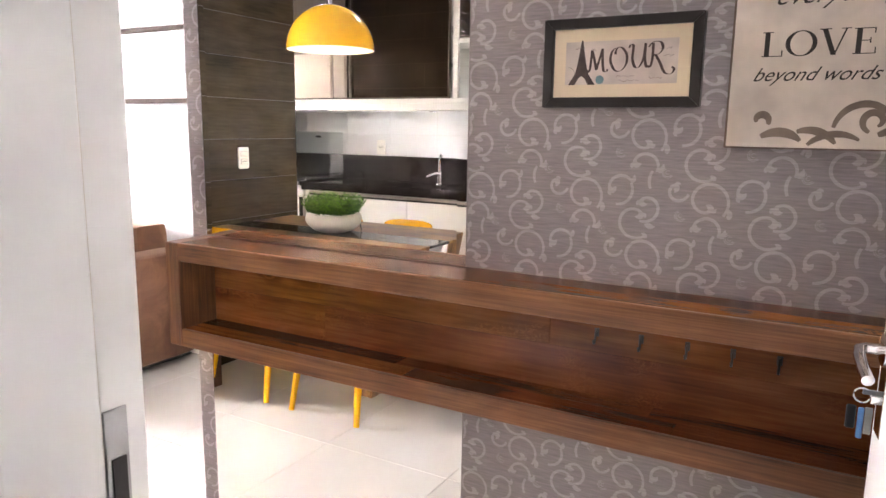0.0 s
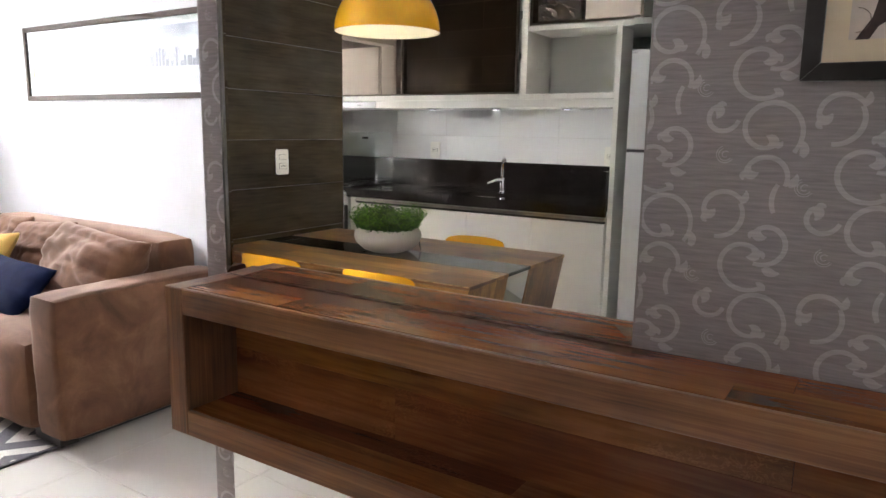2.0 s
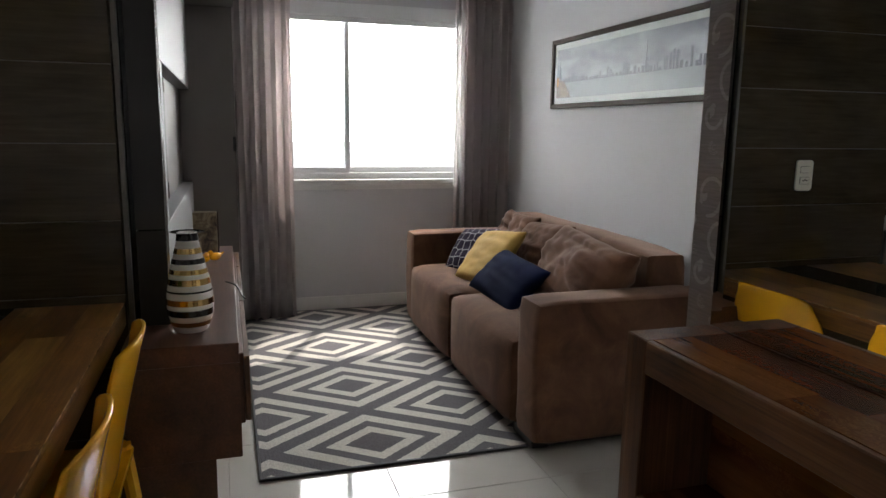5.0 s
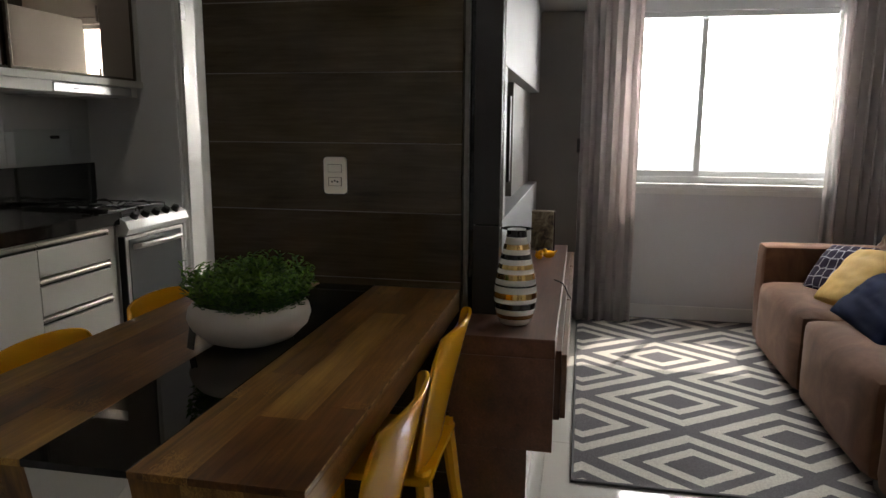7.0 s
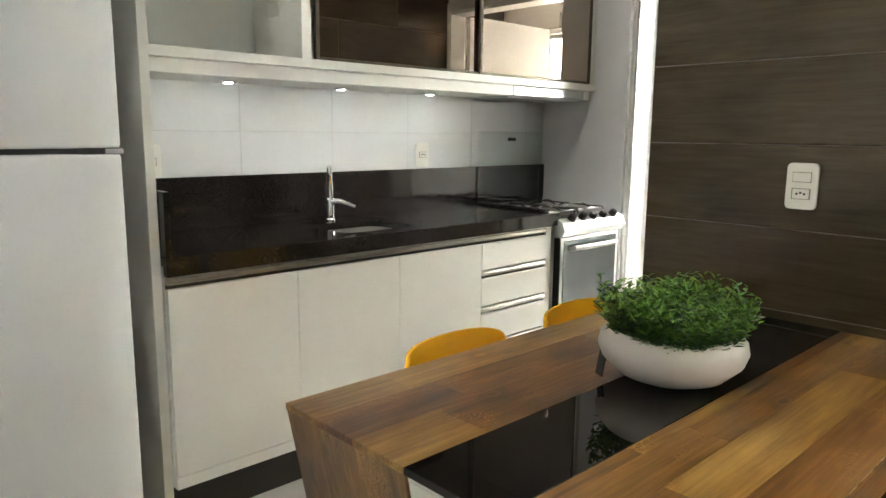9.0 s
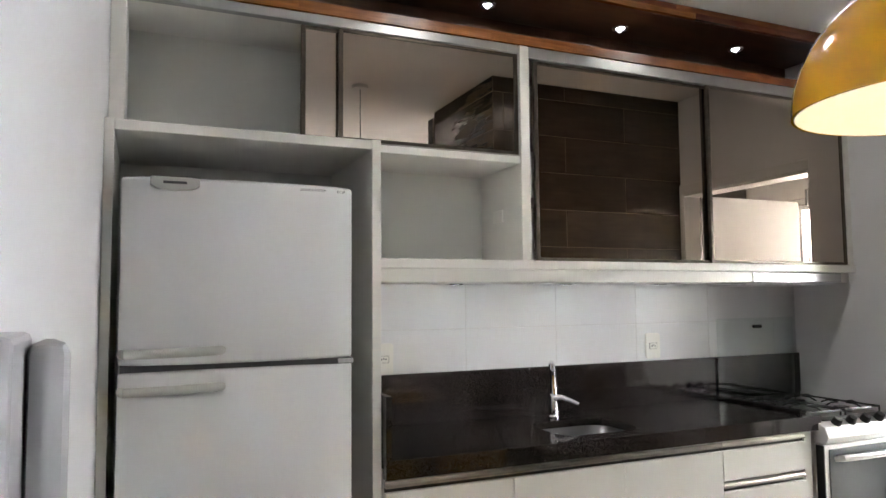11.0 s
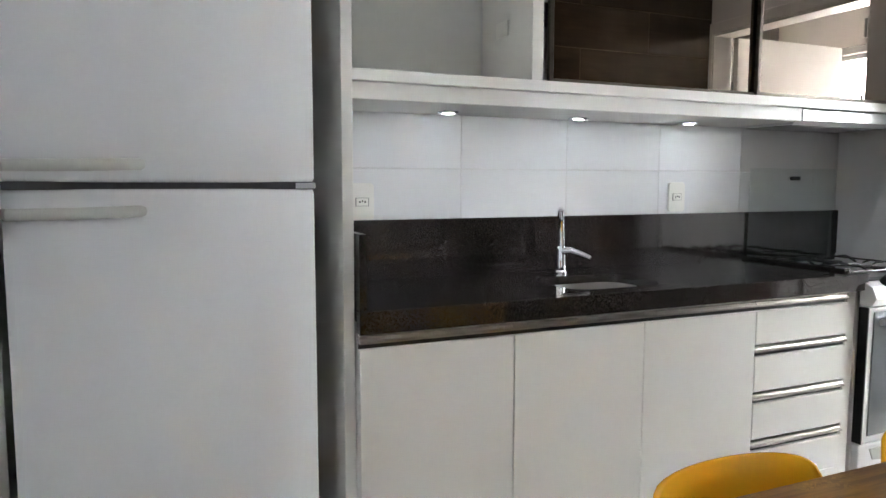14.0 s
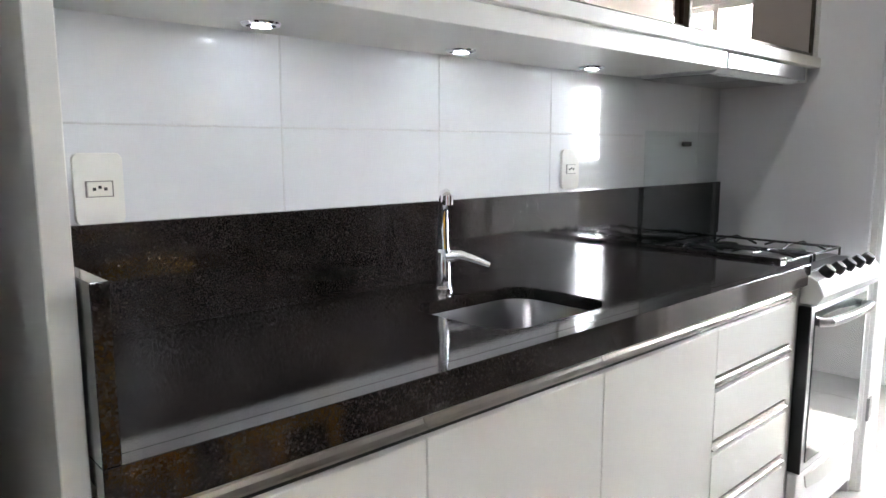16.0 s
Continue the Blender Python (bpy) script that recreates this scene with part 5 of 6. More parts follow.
vase_profile = [(0, 0), (0.045, 0.0), (0.052, 0.008), (0.064, 0.05), (0.068, 0.085), (0.066, 0.12), (0.058, 0.165), (0.046, 0.215), (0.036, 0.255), (0.030, 0.285), (0.029, 0.30), (0.024, 0.30), (0.024, 0.28), (0, 0.27)]


def vase_r(z):
    for (r0, z0), (r1, z1) in zip(vase_profile[2:], vase_profile[3:]):
        if z0 <= z <= z1:
            return r0 + (r1 - r0) * (z - z0) / (z1 - z0)
    return 0.05


vase = thing("striped_vase", "tall white vase with black and gold bands on the bench", "vase", (-2.245, 1.815, 0.726))
part("body", lathe(vase_profile, 40), PORCELAIN, vase, smooth=True)
for z0, z1, mt in ((0.02, 0.035, GOLD), (0.052, 0.072, BLACK_GLAZE), (0.086, 0.104, GOLD), (0.124, 0.129, BLACK_GLAZE), (0.146, 0.164, GOLD), (0.178, 0.192, GOLD), (0.208, 0.223, BLACK_GLAZE), (0.238, 0.254, GOLD), (0.276, 0.301, BLACK_GLAZE)):
    steps = [z0 + (z1 - z0) * k / 4 for k in range(5)]
    part("band", lathe([(vase_r(z) - 0.003, z) for z in steps[:1]] + [(vase_r(z) + 0.0012, z) for z in steps] + [(vase_r(steps[-1]) - 0.003, steps[-1])], 40), mt, vase, smooth=True)
book = thing("book_box", "old map-printed box shaped like a book", "decorative box", (-3.62, 1.825, 0.726))
part("cover", box(-0.035, -0.055, 0, 0.035, 0.055, 0.20, 0.003), MAP_PRINT, book)
part("spine", box(-0.037, 0.056, 0.0, 0.037, 0.062, 0.20, 0.002), BROWN_FRAME, book)
for k, (bx, by, turn) in enumerate(((-3.36, 1.825, 20), (-3.40, 1.87, -50))):
    bird = thing("bird_ornament", "small glossy yellow ceramic bird", "ornament", (bx, by, 0.726), "yellow bird ornaments")
    bird.rotation_euler = (0, 0, radians(turn))
    b1 = bmesh.new()
    bmesh.ops.create_uvsphere(b1, u_segments=16, v_segments=10, radius=0.022, matrix=pose(0, 0, 0.018) @ Matrix.Diagonal((1.5, 0.9, 0.85, 1)))
    part("body", b1, YELLOW_LAMP, bird, smooth=True)
    b2 = bmesh.new()
    bmesh.ops.create_uvsphere(b2, u_segments=14, v_segments=8, radius=0.013, matrix=pose(0.026, 0, 0.036))
    part("head", b2, YELLOW_LAMP, bird, smooth=True)
    part("beak", tube([(0.036, 0, 0.036), (0.048, 0, 0.034)], 0.004, 8, radii=[0.004, 0.0006]), YELLOW_LAMP, bird, smooth=True)
    part("tail", tube([(-0.026, 0, 0.022), (-0.048, 0, 0.032)], 0.006, 8, radii=[0.009, 0.002]), YELLOW_LAMP, bird, smooth=True)
cable = solid("loose_cable", tube([(-2.90, 1.915, 0.7285), (-2.87, 1.935, 0.7285), (-2.84, 1.952, 0.727), (-2.82, 1.962, 0.715), (-2.80, 1.972, 0.695), (-2.785, 1.985, 0.682)], 0.003, 8), PLASTIC_BLACK, "black cable hanging over the bench edge", "cable", smooth=True)

# ---- dining ----
TX0, TX1, TY0, TY1, TZ = X_DARK + 0.002, -0.985, 0.80, 1.625, 0.806
GY0, GY1 = 1.14, 1.332
table = thing("dining_table", "rustic plank dining table with a black glass inlay", "table", (-1.65, 1.21, 0))
TO = (-1.65, 1.21, 0)


def tbx(x0, y0, z0, x1, y1, z1, bv=0.0015):
    return box(x0 - TO[0], y0 - TO[1], z0, x1 - TO[0], y1 - TO[1], z1, bv, 1)


LEAN_IN, END_Z = 0.155, 0.12


def edge_board(y0, y1, back):
    """The table's thickness under its planks, cut to the lean of the end."""
    d = LEAN_IN / TZ
    return prism([(TX0 - TO[0], TZ - 0.07), (TX1 - back - 0.07 * d - TO[0], TZ - 0.07), (TX1 - back - 0.013 * d - TO[0], TZ - 0.0132), (TX0 - TO[0], TZ - 0.0132)], 1, y0 - TO[1], y1 - TO[1])


part("core", edge_board(TY0 + 0.001, TY1 - 0.001, 0.016), BLACK_TRIM, table)
part("edge_band", edge_board(TY1 - 0.0008, TY1, 0.0), TABLE_OAK, table)
part("edge_band", edge_board(TY0, TY0 + 0.0008, 0.0), TABLE_OAK, table)
planks_x([(TY0, 0.90), (0.90, 1.01), (1.01, GY0)], TZ, "z", 0.0125, table, TO, TABLE_OAK, (TX0, TX1), 31)
planks_x([(GY1, GY1 + 0.028), (GY1 + 0.028, 1.435), (1.435, 1.53), (1.53, TY1)], TZ, "z", 0.0125, table, TO, TABLE_OAK, (TX0, TX1), 37)
part("worn_edge", tbx(TX0, TY1 - 0.0010, TZ - 0.0030, TX1 - 0.002, TY1 + 0.0004, TZ + 0.0003, 0), WORN_EDGE, table, "pale chipped edge")
part("glass_inlay", tbx(TX0, GY0 + 0.001, TZ - 0.0125, TX1, GY1 - 0.001, TZ + 0.0005, 0.001), BLACK_GLASS, table, "black glass inlay strip")


def end_piece(y0, y1, x_out, x_in, z_top):
    """A board of the table end, which leans in under the top."""
    d, foot = LEAN_IN * (1 - z_top / TZ), LEAN_IN * (1 - END_Z / TZ)
    return prism([(x_in - d - TO[0], z_top), (x_out - d - TO[0], z_top), (x_out - foot - TO[0], END_Z), (x_in - foot - TO[0], END_Z)], 1, y0 - TO[1], y1 - TO[1])


for a, b in ((TY0, 0.90), (0.90, 1.01), (1.01, GY0), (GY1, 1.42), (1.42, 1.525), (1.525, TY1)):
    part("end_plank", end_piece(a + 0.0003, b - 0.0003, TX1, TX1 - 0.015, TZ - 0.013), OAK_Z, table)
part("end_core", end_piece(TY0 + 0.002, TY1 - 0.002, TX1 - 0.0155, TX1 - 0.07, TZ - 0.071), OAK_Z, table)
part("end_glass", end_piece(GY0 + 0.001, GY1 - 0.001, TX1 - 0.003, TX1 - 0.015, TZ - 0.013), MIRROR, table, "mirror strip down the table end")


def chair_shell():
    """Back of a one-piece plastic chair: curved across and raked back, thicker at the rim."""
    bm = bmesh.new()
    grid = []
    nu, nv = 16, 14
    for j in range(nv + 1):
        v = j / nv
        row = []
        for i in range(nu + 1):
            u = 2 * i / nu - 1
            w = 0.178 + 0.022 * v - 0.05 * max(0, v - 0.82) * 5 * abs(u) ** 4
            x = u * w
            z = 0.44 + 0.392 * v - 0.022 * abs(u) ** 3 * v
            y = 0.185 + 0.075 * v + 0.015 * v * v - 0.045 * (u * u) * (0.35 + 0.65 * v)
            row.append(bm.verts.new((x, y, z)))
        grid.append(row)
    for a, b in zip(grid, grid[1:]):
        for i in range(nu):
            bm.faces.new((a[i], a[i + 1], b[i + 1], b[i]))
    return bm


def chair(at, turn, label):
    c = thing("dining_chair", label, "chair", at, "chairs round the table")
    sh = part("backrest", chair_shell(), YELLOW, c, smooth=True)
    so = sh.modifiers.new("thick", "SOLIDIFY")
    so.thickness, so.offset = 0.011, 0
    bv = sh.modifiers.new("round", "BEVEL")
    bv.width, bv.segments = 0.004, 2
    seat = soft_block(-0.2, -0.205, 0.425, 0.2, 0.215, 0.452, r=0.013, seed=2, bulge=-0.004, cuts=7)
    part("seat", seat, YELLOW, c, smooth=True)
    for sx in (-1, 1):
        part("leg", prism([(0.165 * sx - 0.02, -0.19), (0.165 * sx + 0.02, -0.19), (0.165 * sx + 0.02, -0.15), (0.165 * sx - 0.02, -0.15)], 2, 0, 0.43, 0.004), YELLOW, c)
        b = tube([(0.162 * sx, 0.185, 0.46), (0.178 * sx, 0.21, 0.25), (0.195 * sx, 0.255, 0.0)], 0.02, 8, radii=[0.023, 0.02, 0.014])
        part("leg", b, YELLOW, c, smooth=True)
    c.rotation_euler = (0, 0, radians(turn))
    return c


ch = chair((-1.345, 1.445, 0), 0, "glossy yellow moulded plastic chair tucked under the table")
for x, y, turn in ((-1.90, 1.445, 0), (-1.465, 1.005, 180), (-1.95, 1.005, 180)):
    copy_thing(ch, pose(x, y, 0, 0, 0, turn))

pot = thing("plant_bowl", "ribbed cream ceramic bowl on the table", "bowl", (-1.655, 1.208, TZ + 0.001))
bm = lathe([(0, 0), (0.075, 0.0), (0.11, 0.014), (0.142, 0.045), (0.150, 0.068), (0.146, 0.088), (0.132, 0.105), (0.126, 0.106), (0.136, 0.086), (0.136, 0.07), (0, 0.066)], 96)
for v in bm.verts:
    r = math.hypot(v.co.x, v.co.y)
    if r > 0.09 and 0.012 < v.co.z < 0.1:
        k = 1 + 0.008 * math.sin(48 * math.atan2(v.co.y, v.co.x))
        v.co.x *= k
        v.co.y *= k
part("shell", bm, CERAMIC, pot, smooth=True)
part("soil", lathe([(0, 0.084), (0.10, 0.086), (0.1345, 0.080), (0.1345, 0.070), (0, 0.068)], 32), SOIL, pot)
plant = thing("potted_plant", "dense leafy green plant growing in the bowl", "plant", (-1.655, 1.208, TZ + 0.085))


def leaf_into(bm, p, d, length, width, curl):
    d = d.normalized()
    side = d.cross(Vector((0, 0, 1)))
    if side.length < 0.1:
        side = Vector((1, 0, 0))
    side.normalize()
    up = side.cross(d)
    mid = p + d * length * 0.5 + up * curl
    a, b = bm.verts.new(p), bm.verts.new(p + d * length - up * curl * 0.4)
    l, r = bm.verts.new(mid + side * width), bm.verts.new(mid - side * width)
    bm.faces.new((a, l, b))
    bm.faces.new((a, b, r))


rp = random.Random(12)
stems, leaves, leaves2 = bmesh.new(), bmesh.new(), bmesh.new()
CLUMPS = ((-0.055, 0.03, 0.115), (0.06, -0.02, 0.11), (0.015, 0.075, 0.095), (-0.03, -0.075, 0.095), (0.09, 0.055, 0.085), (-0.1, -0.035, 0.09))
for k in range(620):
    ccx, ccy, top = CLUMPS[k % 6]
    a, rr = rp.uniform(0, 2 * math.pi), 0.062 * math.sqrt(rp.random())
    base = Vector((ccx + rr * math.cos(a), ccy + rr * math.sin(a), 0.0))
    far = math.hypot(base.x, base.y)
    if far > 0.122:
        base *= 0.122 / far
        far = 0.122
    lean = Vector((base.x, base.y, 0)) * rp.uniform(0.3, 3.4) + Vector((math.cos(a), math.sin(a), 0)) * (rr / 0.062) * 0.4 + Vector((rp.uniform(-0.2, 0.2), rp.uniform(-0.2, 0.2), 1.0))
    h = top * rp.uniform(0.45, 1.12) * (1.25 if k % 41 == 0 else 1.0)
    tip = base + lean.normalized() * h
    w = 0.0007
    vs = [stems.verts.new(q) for q in (base + Vector((w, 0, 0)), base + Vector((-w, w, 0)), base + Vector((0, -w, 0)), tip)]
    for f in ((0, 1, 3), (1, 2, 3), (2, 0, 3)):
        stems.faces.new([vs[i] for i in f])
    for j in range(13):
        t = 0.2 + 0.8 * j / 12
        p = base.lerp(tip, t)
        an = j * 2.4 + a
        d = Vector((math.cos(an), math.sin(an), rp.uniform(0.1, 1.0)))
        leaf_into(leaves if rp.random() < 0.1 + 0.65 * t else leaves2, p, d, rp.uniform(0.013, 0.028), rp.uniform(0.0032, 0.0058), 0.002)
part("stem", stems, LEAF_DARK, plant)
part("foliage", leaves, LEAF, plant)
part("foliage", leaves2, LEAF_DARK, plant)
tag_ = solid("price_tag", box(-0.014, -0.0015, 0, 0.014, 0.0015, 0.055, 0.001), PLASTIC_BLACK, "small black tag stuck on the bowl", "tag")
tag_.matrix_basis = pose(-1.548, 1.105, TZ + 0.002, -10, 0, 62)

PX, PY, PZ = -1.65, 1.222, 1.742
pend = thing("pendant_lamp", "glossy yellow dome pendant lamp, lit, above the table", "pendant lamp", (PX, PY, PZ))
R = 0.224
out = [(R * math.cos(a), R * 1.0 * math.sin(a)) for a in [k * math.pi / 2 / 18 for k in range(18)]] + [(0.012, R), ]
part("shade", lathe([(R - 0.004, 0.0)] + out + [(0.0, R)], 56), YELLOW_LAMP, pend, "glossy yellow dome", True)
part("lining", lathe([(R - 0.005, 0.001)] + [((R - 0.006) * math.cos(a), (R - 0.006) * math.sin(a)) for a in [k * math.pi / 2 / 18 for k in range(18)]] + [(0.0, R - 0.006)], 56), LAMP_IN, pend, "white lining", True)
part("bulb", lathe([(0, 0.05), (0.022, 0.056), (0.032, 0.08), (0.03, 0.10), (0.018, 0.13), (0.014, 0.15), (0, 0.15)], 24), BULB, pend, "lit bulb", True)
part("socket", lathe([(0, 0.149), (0.02, 0.149), (0.02, 0.21), (0, 0.21)], 20), PLASTIC_WHITE, pend, smooth=True)
part("cord", tube([(0, 0, R - 0.01), (0, 0, CEIL - PZ - 0.02)], 0.003, 8), PLASTIC_BLACK, pend, smooth=True)
part("cap", lathe([(0.012, R - 0.004), (0.012, R + 0.03), (0, R + 0.032)], 16), CHROME, pend, smooth=True)
part("ceiling_rose", lathe([(0, CEIL - PZ), (0.05, CEIL - PZ - 0.001), (0.05, CEIL - PZ - 0.022), (0, CEIL - PZ - 0.024)], 32), ALU_WHITE, pend, smooth=True)


def switch_plate(name, label, m, wide=0.08, high=0.122, rocker=True):
    s = thing(name, label, "switch plate")
    s.matrix_basis = m
    rim, cr = [], 0.013
    for q, (sx, sz) in enumerate(((1, 1), (-1, 1), (-1, -1), (1, -1))):
        for k in range(5):
            a = q * math.pi / 2 + k * math.pi / 8
            rim.append((sx * (wide / 2 - cr) + cr * math.cos(a), sz * (high / 2 - cr) + cr * math.sin(a)))
    part("plate", prism(rim, 1, -0.009, 0, 0.002), PLASTIC_WHITE, s)
    for z0, z1 in ((0.0105, 0.0375), (-0.0345, -0.0055)) if rocker else ((-0.0145, 0.0145),):
        # grey sheet draws the shade line round the rocker and outlet
        part("insert", box(-0.0238, -0.0096, z0, 0.0238, -0.009, z1, 0), SHADOW_GAP, s, "thin joint with its shade as grey colour")
    if rocker:
        part("rocker", box(-0.0225, -0.0125, 0.012, 0.0225, -0.0096, 0.036, 0.0015), PLASTIC_WHITE, s)
    z = -0.02 if rocker else 0.0
    o = part("outlet", box(-0.021, -0.0125, z - 0.013, 0.021, -0.0096, z + 0.013, 0.0015), PLASTIC_WHITE, s, "outlet with three pin holes")
    for k, dz in ((-1, 0.0), (0, 0.003), (1, 0.0)):
        part("pin_hole", box(k * 0.0095 - 0.0028, -0.0131, z + dz - 0.0028, k * 0.0095 + 0.0028, -0.0125, z + dz + 0.0028), PLASTIC_BLACK, o)
    return s


switch_plate("light_switch", "white switch and socket plate on the dark tile wall", pose(X_DARK, 1.203, 1.175, 0, 0, 90))

# ---- kitchen ----
FX0, FX1, FYF = -1.05, -0.392, -0.14


def bowed(x0, x1, y_back, y_front, bow, z0, z1, bevel=0.012):
    """A slab whose front bows out a little, seen from above."""
    n = 12
    o = [(x0, y_back), (x1, y_back)]
    for k in range(n + 1):
        u = k / n
        e = min(u, 1 - u) * (x1 - x0)
        rnd = 0.018 * (1 - math.sqrt(max(0, 1 - (1 - min(1, e / 0.02)) ** 2)))
        o.append((x1 + (x0 - x1) * u, y_front - bow + bow * (1 - (2 * u - 1) ** 2) - rnd))
    bm = prism(o, 2, z0, z1)
    es = [e for e in bm.edges if abs(e.verts[0].co.z - e.verts[1].co.z) < 1e-5]
    bmesh.ops.bevel(bm, geom=es, offset=bevel, segments=3, profile=0.5, affect="EDGES")
    return bm


fr = thing("refrigerator", "white two-door refrigerator in a cabinet niche", "refrigerator", (-0.72, -0.45, 0))


def loc(x, y, z=0.0):
    return x + 0.72, y + 0.45, z


part("body", box(FX0 + 0.72 + 0.006, -0.30, 0.03, FX1 + 0.72 - 0.006, 0.245, 1.765, 0.008), ENAMEL, fr)
up = part("freezer_door", bowed(FX0 + 0.72, FX1 + 0.72, 0.25, FYF + 0.45, 0.026, 1.252, 1.778), ENAMEL, fr, smooth=True)
lo = part("fridge_door", bowed(FX0 + 0.72, FX1 + 0.72, 0.25, FYF + 0.45, 0.026, 0.10, 1.238), ENAMEL, fr, smooth=True)
part("gasket", box(FX0 + 0.725, 0.255, 1.236, FX1 + 0.715, 0.292, 1.254), RUBBER, fr, "dark door gasket")
part("hinge", box(FX0 + 0.722, 0.262, 1.238, FX0 + 0.77, 0.296, 1.2515, 0.001, 1), STEEL, fr)
part("plinth", box(FX0 + 0.735, -0.28, 0.012, FX1 + 0.705, 0.27, 0.098), PLASTIC_GREY, fr)
for d, z in ((up, 1.271), (lo, 1.170)):
    yb = FYF + 0.45
    part("handle", tube([(0.318, yb - 0.016, z + 0.016), (0.31, yb + 0.008, z + 0.016), (0.19, yb + 0.014, z + 0.017), (0.075, yb + 0.010, z + 0.02), (0.058, yb - 0.008, z + 0.02)], 0.0135, 10), PLASTIC_GREY, d, "grey-green plastic handle", True)
part("badge", prism([(0.255, 1.777), (0.255, 1.752), (0.235, 1.742), (0.19, 1.738), (0.145, 1.742), (0.125, 1.752), (0.125, 1.777)], 1, FYF + 0.43, FYF + 0.4535, 0.001), PLASTIC_GREY, up, "grey badge")
part("badge_mark", box(0.16, FYF + 0.4537, 1.757, 0.222, FYF + 0.4545, 1.7645), RUBBER, up)
letters("lettering", "DOUBLE SYSTEM", 0.0105, RUBBER, up, upright(-0.16, FYF + 0.4475, 1.757, 180), 0.0003)
letters("lettering", "DC39", 0.0105, RUBBER, up, upright(-0.275, FYF + 0.437, 1.757, 180), 0.0003)

niche = thing("fridge_cabinet", "white melamine tall cabinet framing the refrigerator", "cabinet", (-0.75, -0.5, 0))


def nb(x0, y0, z0, x1, y1, z1, bv=0.0015):
    return box(x0 + 0.75, y0 + 0.5, z0, x1 + 0.75, y1 + 0.5, z1, bv, 1)


part("side_panel", nb(-0.368, -0.78, 0, -0.342, -0.24, 1.955), MDF, niche)
part("side_panel", nb(-1.166, -0.78, 0, -1.136, -0.24, 1.955), MDF, niche)
part("top_panel", nb(-1.1355, -0.78, 1.922, -0.3685, -0.24, 1.952), MDF, niche)
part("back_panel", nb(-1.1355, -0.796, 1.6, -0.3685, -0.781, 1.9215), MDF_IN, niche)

UY = -0.43
upper = thing("upper_cabinet", "white upper cabinet with sliding bronze mirror doors, partly open", "cabinet", (-1.08, -0.6, 1.956))


def ub(x0, y0, z0, x1, y1, z1, bv=0.0015):
    return box(x0 + 1.08, y0 + 0.6, z0 - 1.956, x1 + 1.08, y1 + 0.6, z1 - 1.956, bv, 1)


part("side_panel", ub(-0.388, -0.78, 1.956, -0.343, UY, 2.43), MDF, upper)
part("bottom_panel", ub(-1.803, -0.78, 1.956, -0.389, UY, 1.984), MDF, upper)
part("top_panel", ub(-1.803, -0.78, 2.412, -0.389, UY - 0.03, 2.43), MDF, upper)
part("back_panel", ub(-1.803, -0.796, 1.956, -0.389, -0.781, 2.43, 0), MDF_IN, upper)
part("track", ub(-1.803, UY - 0.0295, 2.396, -0.389, UY, 2.43), STEEL, upper, "aluminium door track")
part("track", ub(-1.803, UY - 0.03, 1.9845, -0.389, UY - 0.001, 1.99), ALU, upper)


def mirror_door(parent, box_of, x0, x1, z0, z1, y):
    d = part("sliding_door", box_of(x0 + 0.016, y - 0.012, z0 + 0.012, x1 - 0.016, y - 0.005, z1 - 0.012, 0), BRONZE_MIRROR, parent, "bronze mirror sliding door")
    for b in ((x0, z0, x0 + 0.016, z1), (x1 - 0.016, z0, x1, z1), (x0 + 0.016, z0, x1 - 0.016, z0 + 0.012), (x0 + 0.016, z1 - 0.012, x1 - 0.016, z1)):
        part("door_profile", box_of(b[0], y - 0.016, b[1], b[2], y, b[3]), BRONZE_DARK, d, "dark metal door profile")
    return d


mirror_door(upper, ub, -1.80, -1.075, 1.991, 2.395, UY - 0.004)
mirror_door(upper, ub, -1.66, -0.945, 1.991, 2.395, UY - 0.022)

wide = thing("upper_cabinet", "wide white upper cabinet with dark sliding bronze mirror doors", "cabinet", (-2.5, -0.6, 1.49))


def vb(x0, y0, z0, x1, y1, z1, bv=0.0015):
    return box(x0 + 2.5, y0 + 0.6, z0 - 1.49, x1 + 2.5, y1 + 0.6, z1 - 1.49, bv, 1)


part("divider", vb(-1.846, -0.78, 1.575, -1.805, UY + 0.004, 2.43), MDF, wide)
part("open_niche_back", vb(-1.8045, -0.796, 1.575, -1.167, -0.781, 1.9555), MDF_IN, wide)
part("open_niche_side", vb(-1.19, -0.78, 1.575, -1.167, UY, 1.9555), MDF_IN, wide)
part("bottom_shelf", vb(-3.69, -0.78, 1.54, -1.167, UY + 0.012, 1.574), MDF, wide)
part("light_valance", vb(-3.02, -0.78, 1.49, -1.167, UY - 0.008, 1.5395), MDF, wide)
part("light_valance", vb(-3.69, -0.78, 1.49, -3.62, UY - 0.03, 1.5395), MDF, wide)
part("back_panel", vb(-3.69, -0.796, 1.575, -1.8465, -0.781, 2.43, 0), MDF_IN, wide)
part("top_panel", vb(-3.69, -0.78, 2.395, -1.8465, UY - 0.03, 2.43), MDF, wide)
part("side_panel", vb(-3.69, -0.78, 1.575, -3.655, UY, 2.43), MDF, wide)
part("track", vb(-3.654, UY - 0.0295, 2.385, -1.8465, UY, 2.43), STEEL, wide, "aluminium door track")
for z in (1.83, 2.09):
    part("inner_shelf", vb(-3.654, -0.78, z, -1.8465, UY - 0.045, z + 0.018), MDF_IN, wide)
mirror_door(wide, vb, -2.80, -1.885, 1.577, 2.384, UY - 0.022)
mirror_door(wide, vb, -3.653, -2.775, 1.577, 2.384, UY - 0.004)
part("niche_socket", vb(-1.8045, -0.66, 1.74, -1.7985, -0.58, 1.79), PLASTIC_WHITE, wide, "white socket inside the open niche")

